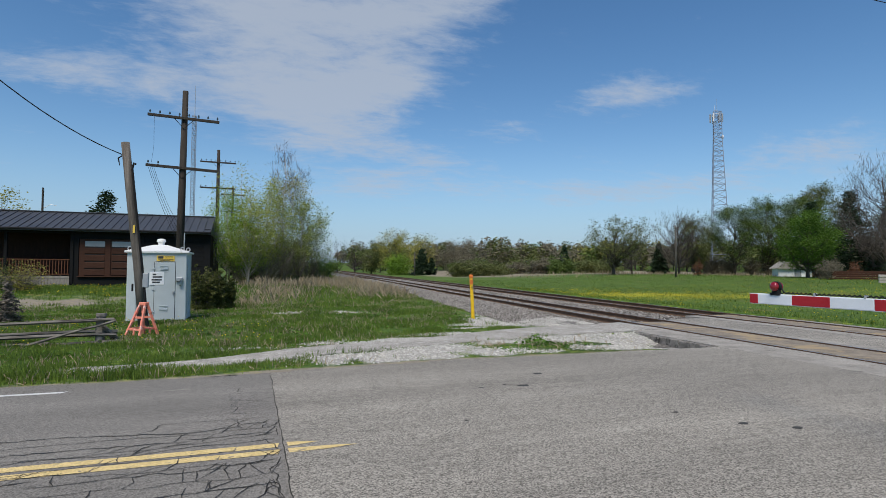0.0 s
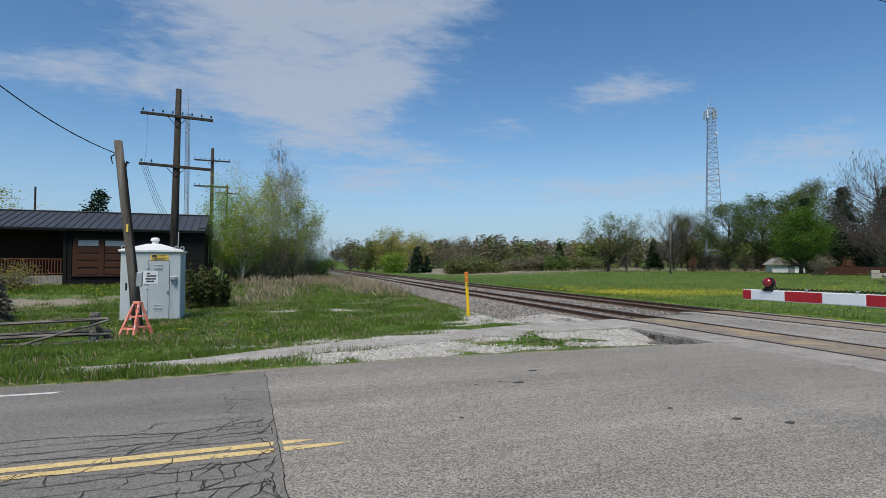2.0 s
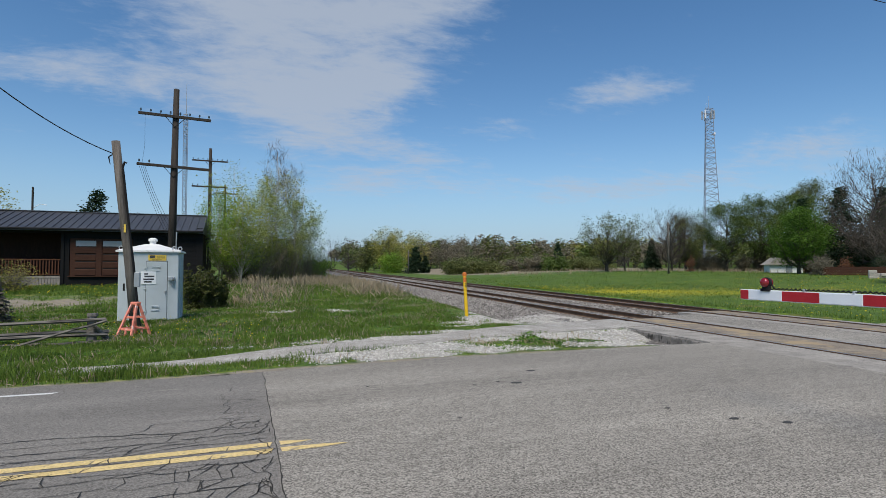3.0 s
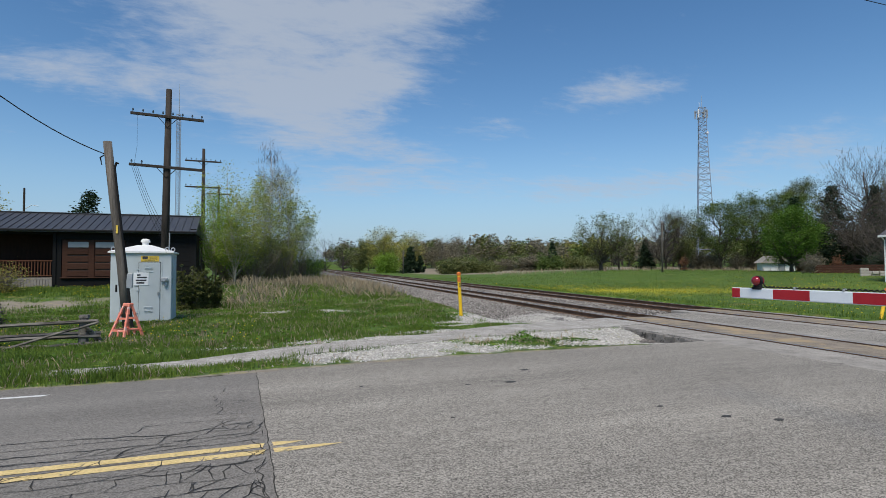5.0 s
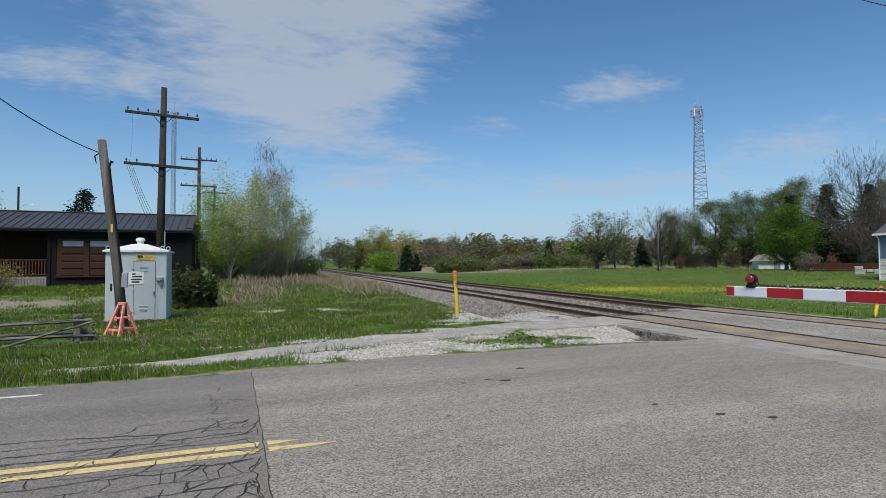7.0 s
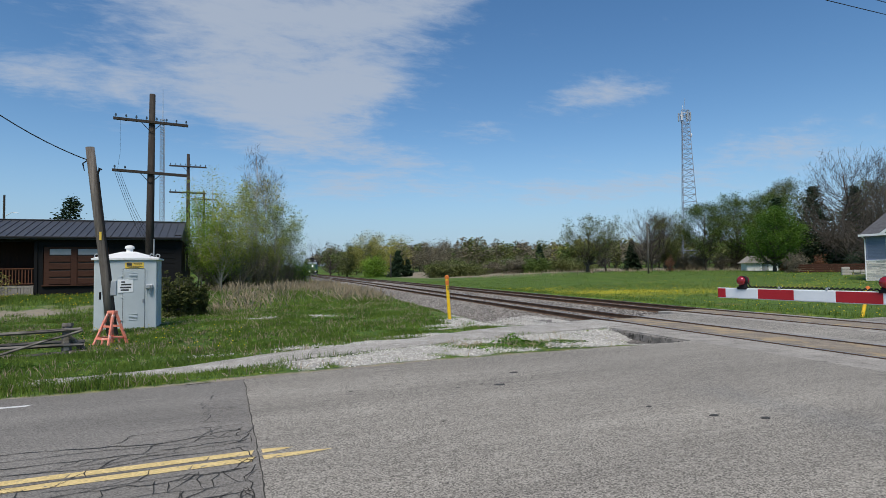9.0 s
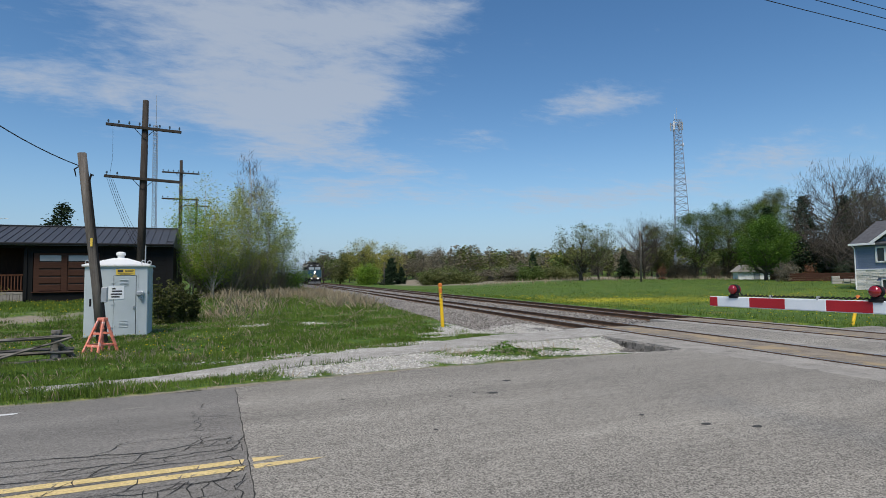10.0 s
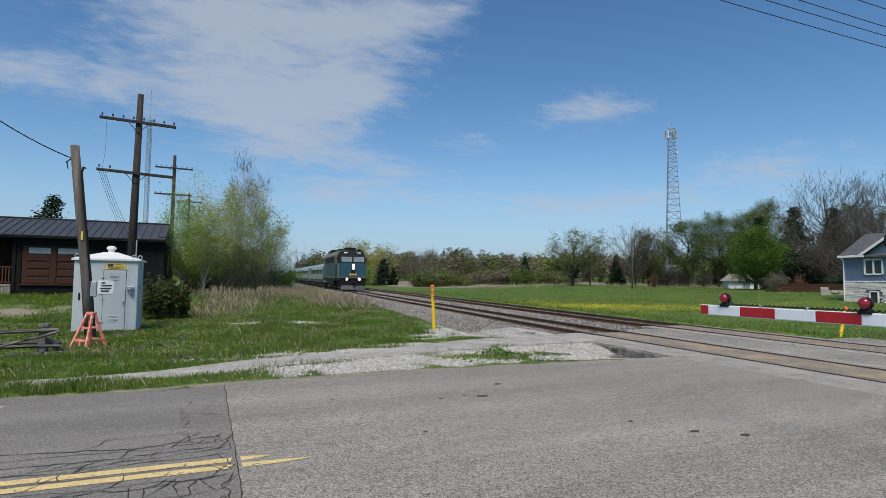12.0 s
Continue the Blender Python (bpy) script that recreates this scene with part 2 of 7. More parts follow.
MAT = {
    "asphalt_old": surface("asphalt_old", (0.14, 0.131, 0.118), (0.25, 0.235, 0.211), 0.5, 0.95, 0.15, fine=30, grain_weight=0.4, spots=(0.29, 0.27, 0.235), spot_at=0.66, spot_size=1.6, stretch=(0.25, 1.2, 1), speck=(95, 0.4)),
    "asphalt_new": surface("asphalt_new", (0.155, 0.143, 0.125), (0.35, 0.324, 0.28), 0.6, 0.95, 0.15, fine=10, grain_weight=0.3, spots=(0.33, 0.303, 0.257), spot_at=0.62, spot_size=0.4, stretch=(0.1, 1.0, 1), relief=0.012, speck=(98, 0.68)),
    "asphalt_path": surface("asphalt_path", (0.24, 0.224, 0.2), (0.46, 0.435, 0.392), 1.5, 0.95, 0.6, fine=40, grain_weight=1.6, spots=(0.46, 0.44, 0.4), spot_at=0.58, spot_size=3, speck=(50, 0.3)),
    "crack": surface("crack", (0.03, 0.029, 0.027), (0.06, 0.058, 0.053), 8, 0.95, 0.2),
    "yellow_line": surface("yellow_line", (0.55, 0.41, 0.17), (0.72, 0.56, 0.27), 6, 0.8, 0.3, fine=60, spots=(0.27, 0.235, 0.17), spot_at=0.58, spot_size=12, speck=(90, 0.2)),
    "white_line": surface("white_line", (0.55, 0.55, 0.53), (0.72, 0.72, 0.7), 6, 0.75, 0.3, spots=(0.28, 0.28, 0.27), spot_at=0.64, spot_size=10),
    "dark_patch": surface("dark_patch", (0.03, 0.03, 0.03), (0.06, 0.06, 0.06), 6, 0.8, 0.2),
    "concrete": surface("concrete", (0.2, 0.185, 0.163), (0.41, 0.383, 0.342), 2.0, 0.95, 0.5, fine=40, grain_weight=1.2, spots=(0.16, 0.148, 0.13), spot_at=0.6, spot_size=3),
    "rubber": surface("rubber", (0.15, 0.127, 0.1), (0.33, 0.28, 0.22), 2.5, 0.95, 0.4, grain_weight=1.2, fine=40, spots=(0.35, 0.27, 0.165), spot_at=0.52, spot_size=1.2),
    "rail_side": surface("rail_side", (0.075, 0.046, 0.031), (0.19, 0.12, 0.08), 3, 0.9, 0.3),
    "rail_top": surface("rail_top", (0.25, 0.24, 0.23), (0.4, 0.39, 0.38), 3, 0.35, 0.1, metal=0.9),
    "tie": surface("tie", (0.05, 0.04, 0.032), (0.13, 0.105, 0.085), 5, 0.95, 0.5, each=0.2, stretch=(1, 6, 6)),
    "ballast": surface("ballast", (0.075, 0.067, 0.06), (0.36, 0.336, 0.308), 6, 0.95, 0.4, island=0.6),
    "ballast_bed": surface("ballast_bed", (0.05, 0.045, 0.041), (0.22, 0.205, 0.19), 1.5, 0.95, 1.0, fine=16, relief=0.05, speck=(14, 0.5)),
    "white_stone": surface("white_stone", (0.3, 0.287, 0.264), (0.62, 0.6, 0.555), 7, 0.95, 0.3, island=0.3),
    "cabinet": surface("cabinet", (0.43, 0.48, 0.495), (0.53, 0.575, 0.59), 1.5, 0.55, 0.06, metal=0.0, spots=(0.36, 0.37, 0.35), spot_at=0.7, spot_size=5),
    "cabinet_roof": surface("cabinet_roof", (0.7, 0.7, 0.68), (0.82, 0.82, 0.8), 2, 0.5, 0.06, spots=(0.55, 0.53, 0.48), spot_at=0.66, spot_size=4),
    # near black for open joints, and for shade painted under the cabinet
    "gap_shade": surface("gap_shade", (0.02, 0.02, 0.02), (0.035, 0.035, 0.035), 5, 0.9, 0),
    "steel": surface("steel", (0.35, 0.36, 0.37), (0.5, 0.51, 0.52), 6, 0.45, 0.1, metal=0.8),
    "galvanised": surface("galvanised", (0.34, 0.36, 0.38), (0.48, 0.5, 0.52), 3, 0.55, 0.1, metal=0.5),
    "yellow_sign": surface("yellow_sign", (0.75, 0.5, 0.06), (0.85, 0.6, 0.1), 5, 0.5, 0),
    "white_sign": surface("white_sign", (0.75, 0.77, 0.78), (0.85, 0.86, 0.87), 5, 0.5, 0),
    "ink": surface("ink", (0.03, 0.03, 0.035), (0.05, 0.05, 0.055), 5, 0.6, 0),
    "pole_wood": surface("pole_wood", (0.018, 0.015, 0.013), (0.075, 0.064, 0.056), 1.6, 0.95, 0.7, fine=14, stretch=(5, 5, 0.5)),
    "grey_wood": surface("grey_wood", (0.04, 0.034, 0.029), (0.21, 0.187, 0.165), 1.6, 0.95, 0.8, fine=14, stretch=(6, 6, 0.4)),
    "rail_wood": surface("rail_wood", (0.05, 0.043, 0.037), (0.3, 0.275, 0.245), 3, 0.95, 0.8, fine=16, stretch=(0.5, 6, 6), spots=(0.03, 0.026, 0.023), spot_at=0.55, spot_size=2),
    "glass_insulator": pane("glass_insulator", (0.035, 0.045, 0.048)),
    "wire": surface("wire", (0.015, 0.015, 0.016), (0.03, 0.03, 0.03), 5, 0.7, 0),
    "orange": surface("orange", (0.7, 0.17, 0.1), (0.84, 0.33, 0.24), 5, 0.6, 0.1, spots=(0.8, 0.55, 0.48), spot_at=0.58, spot_size=8),
    "marker_yellow": surface("marker_yellow", (0.78, 0.45, 0.01), (0.86, 0.56, 0.02), 3, 0.5, 0.05, spots=(0.6, 0.33, 0.03), spot_at=0.68, spot_size=8),
    "marker_cap": surface("marker_cap", (0.6, 0.13, 0.02), (0.75, 0.22, 0.04), 6, 0.55, 0.05),
    "gate_white": surface("gate_white", (0.68, 0.72, 0.76), (0.78, 0.81, 0.84), 4, 0.45, 0.03),
    "gate_red": surface("gate_red", (0.33, 0.008, 0.014), (0.42, 0.014, 0.022), 4, 0.5, 0.03),
    "lens_red": pane("lens_red", (0.2, 0.006, 0.009)),
    "black": surface("black", (0.008, 0.008, 0.009), (0.02, 0.02, 0.022), 5, 0.75, 0.1),
    "house_black": surface("house_black", (0.0045, 0.0047, 0.0052), (0.0105, 0.011, 0.012), 2, 0.85, 0.2, stretch=(1, 1, 8)),
    "house_brown": surface("house_brown", (0.014, 0.008, 0.006), (0.034, 0.018, 0.013), 2, 0.8, 0.2, stretch=(5, 5, 1)),
    "door_brown": surface("door_brown", (0.036, 0.015, 0.009), (0.07, 0.03, 0.018), 3, 0.7, 0.15, stretch=(1, 1, 6)),
    "roof_metal": surface("roof_metal", (0.036, 0.038, 0.044), (0.062, 0.065, 0.073), 1.2, 0.5, 0.05),
    "deck_wood": surface("deck_wood", (0.17, 0.15, 0.13), (0.33, 0.3, 0.27), 3, 0.9, 0.4, stretch=(6, 6, 1)),
    "railing_brown": surface("railing_brown", (0.08, 0.032, 0.016), (0.14, 0.058, 0.03), 4, 0.75, 0.1),
    "window_dark": pane("window_dark", (0.03, 0.035, 0.04)),
    # the reflected sky is painted into this glass as pale blotches
    "windscreen": surface("windscreen", (0.07, 0.1, 0.12), (0.2, 0.25, 0.28), 1.2, 0.3, 0),
    "window_pale": pane("window_pale", (0.2, 0.22, 0.24)),
    "siding_blue": surface("siding_blue", (0.125, 0.165, 0.25), (0.165, 0.21, 0.31), 2, 0.6, 0.05, each=0.06),
    "shingle": surface("shingle", (0.06, 0.06, 0.066), (0.13, 0.13, 0.14), 4, 0.9, 0.6, fine=25),
    "trim_white": surface("trim_white", (0.72, 0.73, 0.74), (0.8, 0.8, 0.8), 4, 0.5, 0.03),
    "pale_stone": surface("pale_stone", (0.5, 0.47, 0.42), (0.78, 0.75, 0.69), 5, 0.9, 0.5, each=0.2),
    "grey_stone": surface("grey_stone", (0.26, 0.25, 0.23), (0.44, 0.42, 0.39), 3, 0.9, 0.5, each=0.2),
    "bark": surface("bark", (0.045, 0.038, 0.032), (0.13, 0.114, 0.1), 5, 0.95, 0.6, stretch=(3, 3, 0.6)),
    "bark_pale": surface("bark_pale", (0.24, 0.215, 0.18), (0.48, 0.44, 0.385), 5, 0.95, 0.4, stretch=(3, 3, 0.6)),
    "twig": surface("twig", (0.1, 0.085, 0.07), (0.2, 0.175, 0.15), 3, 0.95, 0, island=0.3),
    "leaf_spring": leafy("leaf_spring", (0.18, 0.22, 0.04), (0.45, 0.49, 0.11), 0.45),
    "leaf_fresh": leafy("leaf_fresh", (0.11, 0.2, 0.022), (0.27, 0.42, 0.055), 0.4),
    "leaf_green": leafy("leaf_green", (0.045, 0.075, 0.016), (0.14, 0.2, 0.045), 0.28),
    # olive made slightly paler to carry distant haze
    "leaf_olive": leafy("leaf_olive", (0.075, 0.09, 0.028), (0.19, 0.21, 0.07), 0.28),
    "leaf_yellow": leafy("leaf_yellow", (0.24, 0.23, 0.04), (0.48, 0.44, 0.12), 0.45),
    "leaf_maple": leafy("leaf_maple", (0.045, 0.1, 0.012), (0.13, 0.24, 0.03), 0.3),
    "leaf_dark": leafy("leaf_dark", (0.012, 0.026, 0.012), (0.035, 0.062, 0.026), 0.15),
    "leaf_herb": leafy("leaf_herb", (0.035, 0.085, 0.011), (0.125, 0.25, 0.03), 0.25),
    "leaf_cedar": leafy("leaf_cedar", (0.035, 0.047, 0.014), (0.15, 0.16, 0.045), 0.2),
    "leaf_rust": leafy("leaf_rust", (0.15, 0.065, 0.035), (0.27, 0.13, 0.07), 0.3),
    # brown lightened with the far wood's haze; nearer shrubs share it
    "leaf_wood": leafy("leaf_wood", (0.12, 0.106, 0.074), (0.26, 0.232, 0.16), 0.3),
    "straw": leafy("straw", (0.22, 0.165, 0.1), (0.52, 0.42, 0.29), 0.3),
    "blade": leafy("blade", (0.038, 0.082, 0.01), (0.2, 0.29, 0.046), 0.32),
    "dandelion": leafy("dandelion", (0.75, 0.55, 0.01), (0.85, 0.68, 0.03), 0.2),
    "loco_teal": surface("loco_teal", (0.012, 0.055, 0.08), (0.022, 0.08, 0.11), 1.5, 0.4, 0.03, coat=0.3),
    "loco_dark": surface("loco_dark", (0.007, 0.008, 0.009), (0.016, 0.017, 0.019), 2, 0.7, 0.05),
    "loco_gold": surface("loco_gold", (0.1, 0.088, 0.056), (0.2, 0.174, 0.11), 2, 0.6, 0.05),
    "loco_grey": surface("loco_grey", (0.05, 0.055, 0.058), (0.1, 0.105, 0.11), 2, 0.7, 0.05),
    "coach_silver": surface("coach_silver", (0.2, 0.26, 0.25), (0.36, 0.42, 0.4), 1.5, 0.45, 0.05, metal=0.2),
    "coach_green": surface("coach_green", (0.32, 0.36, 0.08), (0.4, 0.45, 0.12), 1.5, 0.5, 0.03),
    "tower_steel": surface("tower_steel", (0.2, 0.24, 0.31), (0.32, 0.37, 0.45), 0.5, 0.55, 0.1, metal=0.2),
    "kerb_dark": surface("kerb_dark", (0.07, 0.065, 0.06), (0.3, 0.28, 0.255), 4, 0.95, 0.9, fine=18, spots=(0.05, 0.047, 0.043), spot_at=0.55, spot_size=7),
    "lamp_on": lit("lamp_on", (1.0, 0.96, 0.86), 14.0),
}


# ---- mesh helpers ----
class Shape:
    """Collects vertices and faces for one mesh."""

    def __init__(self):
        self.v, self.f = [], []

    def add(self, verts, faces):
        n = len(self.v)
        self.v.extend(verts)
        self.f.extend([tuple(i + n for i in f) for f in faces])
        return self

    def box(self, x, y, z, sx, sy, sz, c=0.0, m=None):
        """A box about its centre, with chamfered edges where c is given."""
        hx, hy, hz = sx / 2, sy / 2, sz / 2
        if not c:
            vs = [(a * hx, b * hy, d * hz) for d in (-1, 1) for a, b in ((-1, -1), (1, -1), (1, 1), (-1, 1))]
            fs = [(3, 2, 1, 0), (4, 5, 6, 7), (0, 1, 5, 4), (1, 2, 6, 5), (2, 3, 7, 6), (3, 0, 4, 7)]
        else:
            bm = bmesh.new()
            bmesh.ops.create_cube(bm, size=1, matrix=Matrix.Diagonal((sx, sy, sz, 1)))
            bmesh.ops.bevel(bm, geom=bm.edges[:], offset=min(c, 0.45 * min(sx, sy, sz)), segments=1, affect="EDGES")
            bm.verts.index_update()
            vs, fs = [tuple(v.co) for v in bm.verts], [tuple(v.index for v in f.verts) for f in bm.faces]
            bm.free()
        move = Matrix.Translation((x, y, z)) @ m if m is not None else Matrix.Translation((x, y, z))
        return self.add([tuple(move @ Vector(v)) for v in vs], fs)

    def tube(self, points, radii, n=8, caps=True):
        """A round tube along points, its radius given at each."""
        pts = [Vector(p) for p in points]
        verts, faces = [], []
        side = None
        for i, p in enumerate(pts):
            d = (pts[min(i + 1, len(pts) - 1)] - pts[max(i - 1, 0)]).normalized()
            if side is None or abs(side.dot(d)) > 0.95:
                side = d.orthogonal().normalized()
            side = (side - d * side.dot(d)).normalized()
            other = d.cross(side)
            r = radii[i]
            for k in range(n):
                a = 2 * math.pi * k / n
                verts.append(tuple(p + (side * math.cos(a) + other * math.sin(a)) * r))
        for i in range(len(pts) - 1):
            for k in range(n):
                faces.append((i * n + k, i * n + (k + 1) % n, (i + 1) * n + (k + 1) % n, (i + 1) * n + k))
        if caps:
            faces += [tuple(reversed(range(n))), tuple(range((len(pts) - 1) * n, len(pts) * n))]
        return self.add(verts, faces)

    def rod(self, a, b, r, r2=None, n=8):
        return self.tube([a, b], [r, r if r2 is None else r2], n)

    def slab(self, outline, z0, z1):
        """An upright prism on a flat outline of (x, y), counter-clockwise."""
        n = len(outline)
        vs = [(x, y, z0) for x, y in outline] + [(x, y, z1) for x, y in outline]
        fs = [tuple(reversed(range(n))), tuple(range(n, 2 * n))] + [(i, (i + 1) % n, n + (i + 1) % n, n + i) for i in range(n)]
        return self.add(vs, fs)

    def profile(self, outline, y0, y1):
        """A prism along y on an outline of (x, z)."""
        n = len(outline)
        vs = [(x, y0, z) for x, z in outline] + [(x, y1, z) for x, z in outline]
        fs = [tuple(range(n)), tuple(reversed(range(n, 2 * n)))] + [((i + 1) % n, i, n + i, n + (i + 1) % n) for i in range(n)]
        return self.add(vs, fs)

    def ball(self, x, y, z, rx, ry, rz, n=10, rings=6, m=None):
        vs = [(0, 0, -1)]
        for i in range(1, rings):
            t = math.pi * i / rings
            vs += [(math.sin(t) * math.cos(2 * math.pi * k / n), math.sin(t) * math.sin(2 * math.pi * k / n), -math.cos(t)) for k in range(n)]
        vs.append((0, 0, 1))
        top = len(vs) - 1
        fs = [(0, 1 + (k + 1) % n, 1 + k) for k in range(n)]
        for i in range(rings - 2):
            a = 1 + i * n
            fs += [(a + k, a + (k + 1) % n, a + n + (k + 1) % n, a + n + k) for k in range(n)]
        a = 1 + (rings - 2) * n
        fs += [(a + k, a + (k + 1) % n, top) for k in range(n)]
        return self.add([(x + p[0] * rx, y + p[1] * ry, z + p[2] * rz) for p in vs], fs)

    def mesh(self, name, material, smooth=False):
        me = bpy.data.meshes.new(name)
        me.from_pydata(self.v, [], self.f)
        me.materials.append(MAT[material])
        if smooth:
            me.polygons.foreach_set("use_smooth", [True] * len(me.polygons))
        me.update()
        return me


def part(name, shape, material, parent=None, label="", smooth=False, m=None):
    """One mesh object, under its thing where a parent is given."""
    ob = new(name, shape.mesh(name, material, smooth))
    ob.parent = parent
    if m is not None:
        ob.matrix_basis = m
    return tagged(ob, label)


def share(name, mesh, parent, m, label=""):
    """One more object on a mesh that others use too."""
    ob = new(name, mesh)
    ob.parent, ob.matrix_basis = parent, m
    return tagged(ob, label)


def thing(name, m, label, category, group="", kind=""):
    ob = new(name)
    ob.empty_display_size = 0.2
    ob.matrix_basis = m
    return tagged(ob, label, category, group, kind)


def lettering(name, text, size, material, parent, m):
    """Raised letters with the built-in font, as a mesh."""
    cu = bpy.data.curves.new(name, "FONT")
    cu.body, cu.size, cu.align_x, cu.align_y, cu.extrude = text, size, "CENTER", "CENTER", 0.002
    tmp = new(name, cu)
    me = bpy.data.meshes.new_from_object(tmp.evaluated_get(bpy.context.evaluated_depsgraph_get()))
    bpy.data.objects.remove(tmp)
    me.materials.clear()
    me.materials.append(MAT[material])
    return share(name, me, parent, m)


# ---- the lie of the land ----
def road_edge(x):
    """Where the road's far edge lies."""
    return 9.0 + 0.42 * min(max((x + 1.0) / 4.5, 0.0), 1.0)


def smooth(a, b, v):
    t = min(max((v - a) / (b - a), 0.0), 1.0)
    return t * t * (3 - 2 * t)


def rise(y):
    """The rails' height along the line, which climbs gently away from the crossing."""
    d = y - 12.0
    return 0.0031 * (d + math.sqrt(d * d + 60.0)) if y > -20 else 0.0


SLANT = 0.082
NEAR, FAR = 10.80, 15.17          # where the two tracks' middles meet y = 0


def middle(track, y):
    return track + SLANT * y


def land(x, y):
    """Height of the ground."""
    z = 0.012 * noise.noise((x * 0.9, y * 0.9, 0)) + 0.03 * noise.noise((x * 0.23, y * 0.23, 3))
    z *= smooth(9.4, 11.5, y) + smooth(0.6, -2, y)
    beyond = x - middle(FAR, y)
    short = middle(NEAR, y) - x
    z += 0.42 * smooth(24, 36, y) * smooth(2, 12, short)
    z += 0.75 * rise(y) * smooth(12, 40, y) * (1 - smooth(150, 400, y))
    if beyond > 2:
        z += -0.22 * smooth(2, 4, beyond) + 1.05 * smooth(6, 48, beyond) * smooth(18, 60, x) + 0.25 * noise.noise((x * 0.03, y * 0.03, 7)) * smooth(10, 40, beyond)
    z += 7.0 * smooth(180, 420, math.hypot(x, y)) * smooth(60, 200, y)
    # hollow with white stone beside the crossing's edge
    z -= 0.3 * math.exp(-((x - 9.4) / 1.3) ** 2 - ((y - 10.9) / 1.0) ** 2)
    # the line's bed and the road lie over the ground
    side = x - middle(NEAR, y)
    if -1.95 < side < 6.9:
        z = min(z, rise(y) - (0.42 if y > 14.4 else 0.2))
    elif -4.7 < side <= -1.95:
        w = smooth(-4.7, -3.5, side) * smooth(14.3, 16.0, y)
        z += w * (min(z, rise(y) - 0.46) - z)
    if 0.7 < y < road_edge(x) - 0.06:
        z = min(z, -0.05)
    return z


def steps(near_low, near_high, step, low, high, grow=1.13):
    out = list(np.arange(near_low, near_high + 1e-6, step))
    d = step
    while out[-1] < high:
        d *= grow
        out.append(out[-1] + d)
    d = step
    while out[0] > low:
        d *= grow
        out.insert(0, out[0] - d)
    return out


PATH = ((-9.0, 9.95, 0.35), (-5, 10.0, 0.4), (-2.0, 10.15, 0.5), (-1.05, 10.3, 0.6), (-0.4, 10.43, 0.9), (0.6, 10.9, 1.2), (1.7, 11.4, 1.25), (2.95, 11.7, 1.15), (4.4, 12.15, 1.35),
        (6.1, 12.7, 1.7), (8.0, 13.2, 1.75), (9.6, 13.6, 1.9), (11.2, 13.9, 2.0))


def path_at(x):
    for (x0, y0, w0), (x1, y1, w1) in zip(PATH, PATH[1:]):
        if x0 <= x <= x1:
            k = (x - x0) / (x1 - x0)
            return y0 + (y1 - y0) * k, w0 + (w1 - w0) * k
    return (9.95, 0.35) if x < 0 else (13.9, 2.0)


def blob(x, y, cx, cy, rx, ry):
    return math.exp(-((x - cx) / rx) ** 2 - ((y - cy) / ry) ** 2)


def stony(x, y):
    """How much white stone lies here: 0 grass, 1 bare stone."""
    py, pw = path_at(x)
    s = 0.0
    if -2 < x < 11:
        gap = py - pw / 2
        if road_edge(x) < y < gap:                                   # strip between road and path
            s = max(s, smooth(-0.2, 1.8, x) * (1.0 - 0.75 * blob(x, y, 6.0, 10.6, 1.6, 0.75) - 0.85 * smooth(0.42, 0.1, y - road_edge(x))))
        s = max(s, 1.1 * blob(x, y, 2.4, 12.5, 2.1, 0.4), 1.0 * blob(x, y, 4.4, 13.3, 1.2, 0.4), 0.75 * blob(x, y, 5.6, 14.6, 1.2, 0.3))
        s = max(s, 1.7 * blob(x, y, 8.8, 15.8, 2.5, 1.3), 1.7 * blob(x, y, 9.4, 17.4, 2.3, 1.5), 1.0 * blob(x, y, 6.6, 15.2, 1.3, 0.45))
        s = max(s, 1.1 * blob(x, y, 8.9, 11.3, 1.7, 0.6), 0.9 * blob(x, y, 9.3, 10.0, 0.9, 0.7))
    s = max(s, 0.7 * blob(x, y, 1.2, 21.2, 1.1, 0.7), 0.8 * blob(x, y, 3.2, 21.0, 1.3, 0.9), 0.5 * blob(x, y, 0.2, 11.9, 1.4, 0.3))
    return s * (0.75 + 0.9 * noise.noise((x * 1.7, y * 1.7, 5)))


def earthy(x, y):
    """The gravel drive before the dark house, and worn soil."""
    d = 0.95 * blob(x, y, -8.2, 28.0, 3.8, 2.8) + 0.8 * blob(x, y, -12.5, 24.5, 4.5, 2.4)
    d += 1.25 * smooth(0.36, 0.02, y - road_edge(x)) * smooth(-0.5, -0.1, y - road_edge(x)) * (0.7 if x < 0 else 1.0)
    d += 0.5 * blob(x, y, 0.0, 11.9, 2.6, 0.5) + 0.5 * blob(x, y, 2.2, 14.0, 2.4, 0.5)
    return d * (0.8 + 0.7 * noise.noise((x * 0.8, y * 0.8, 15)))


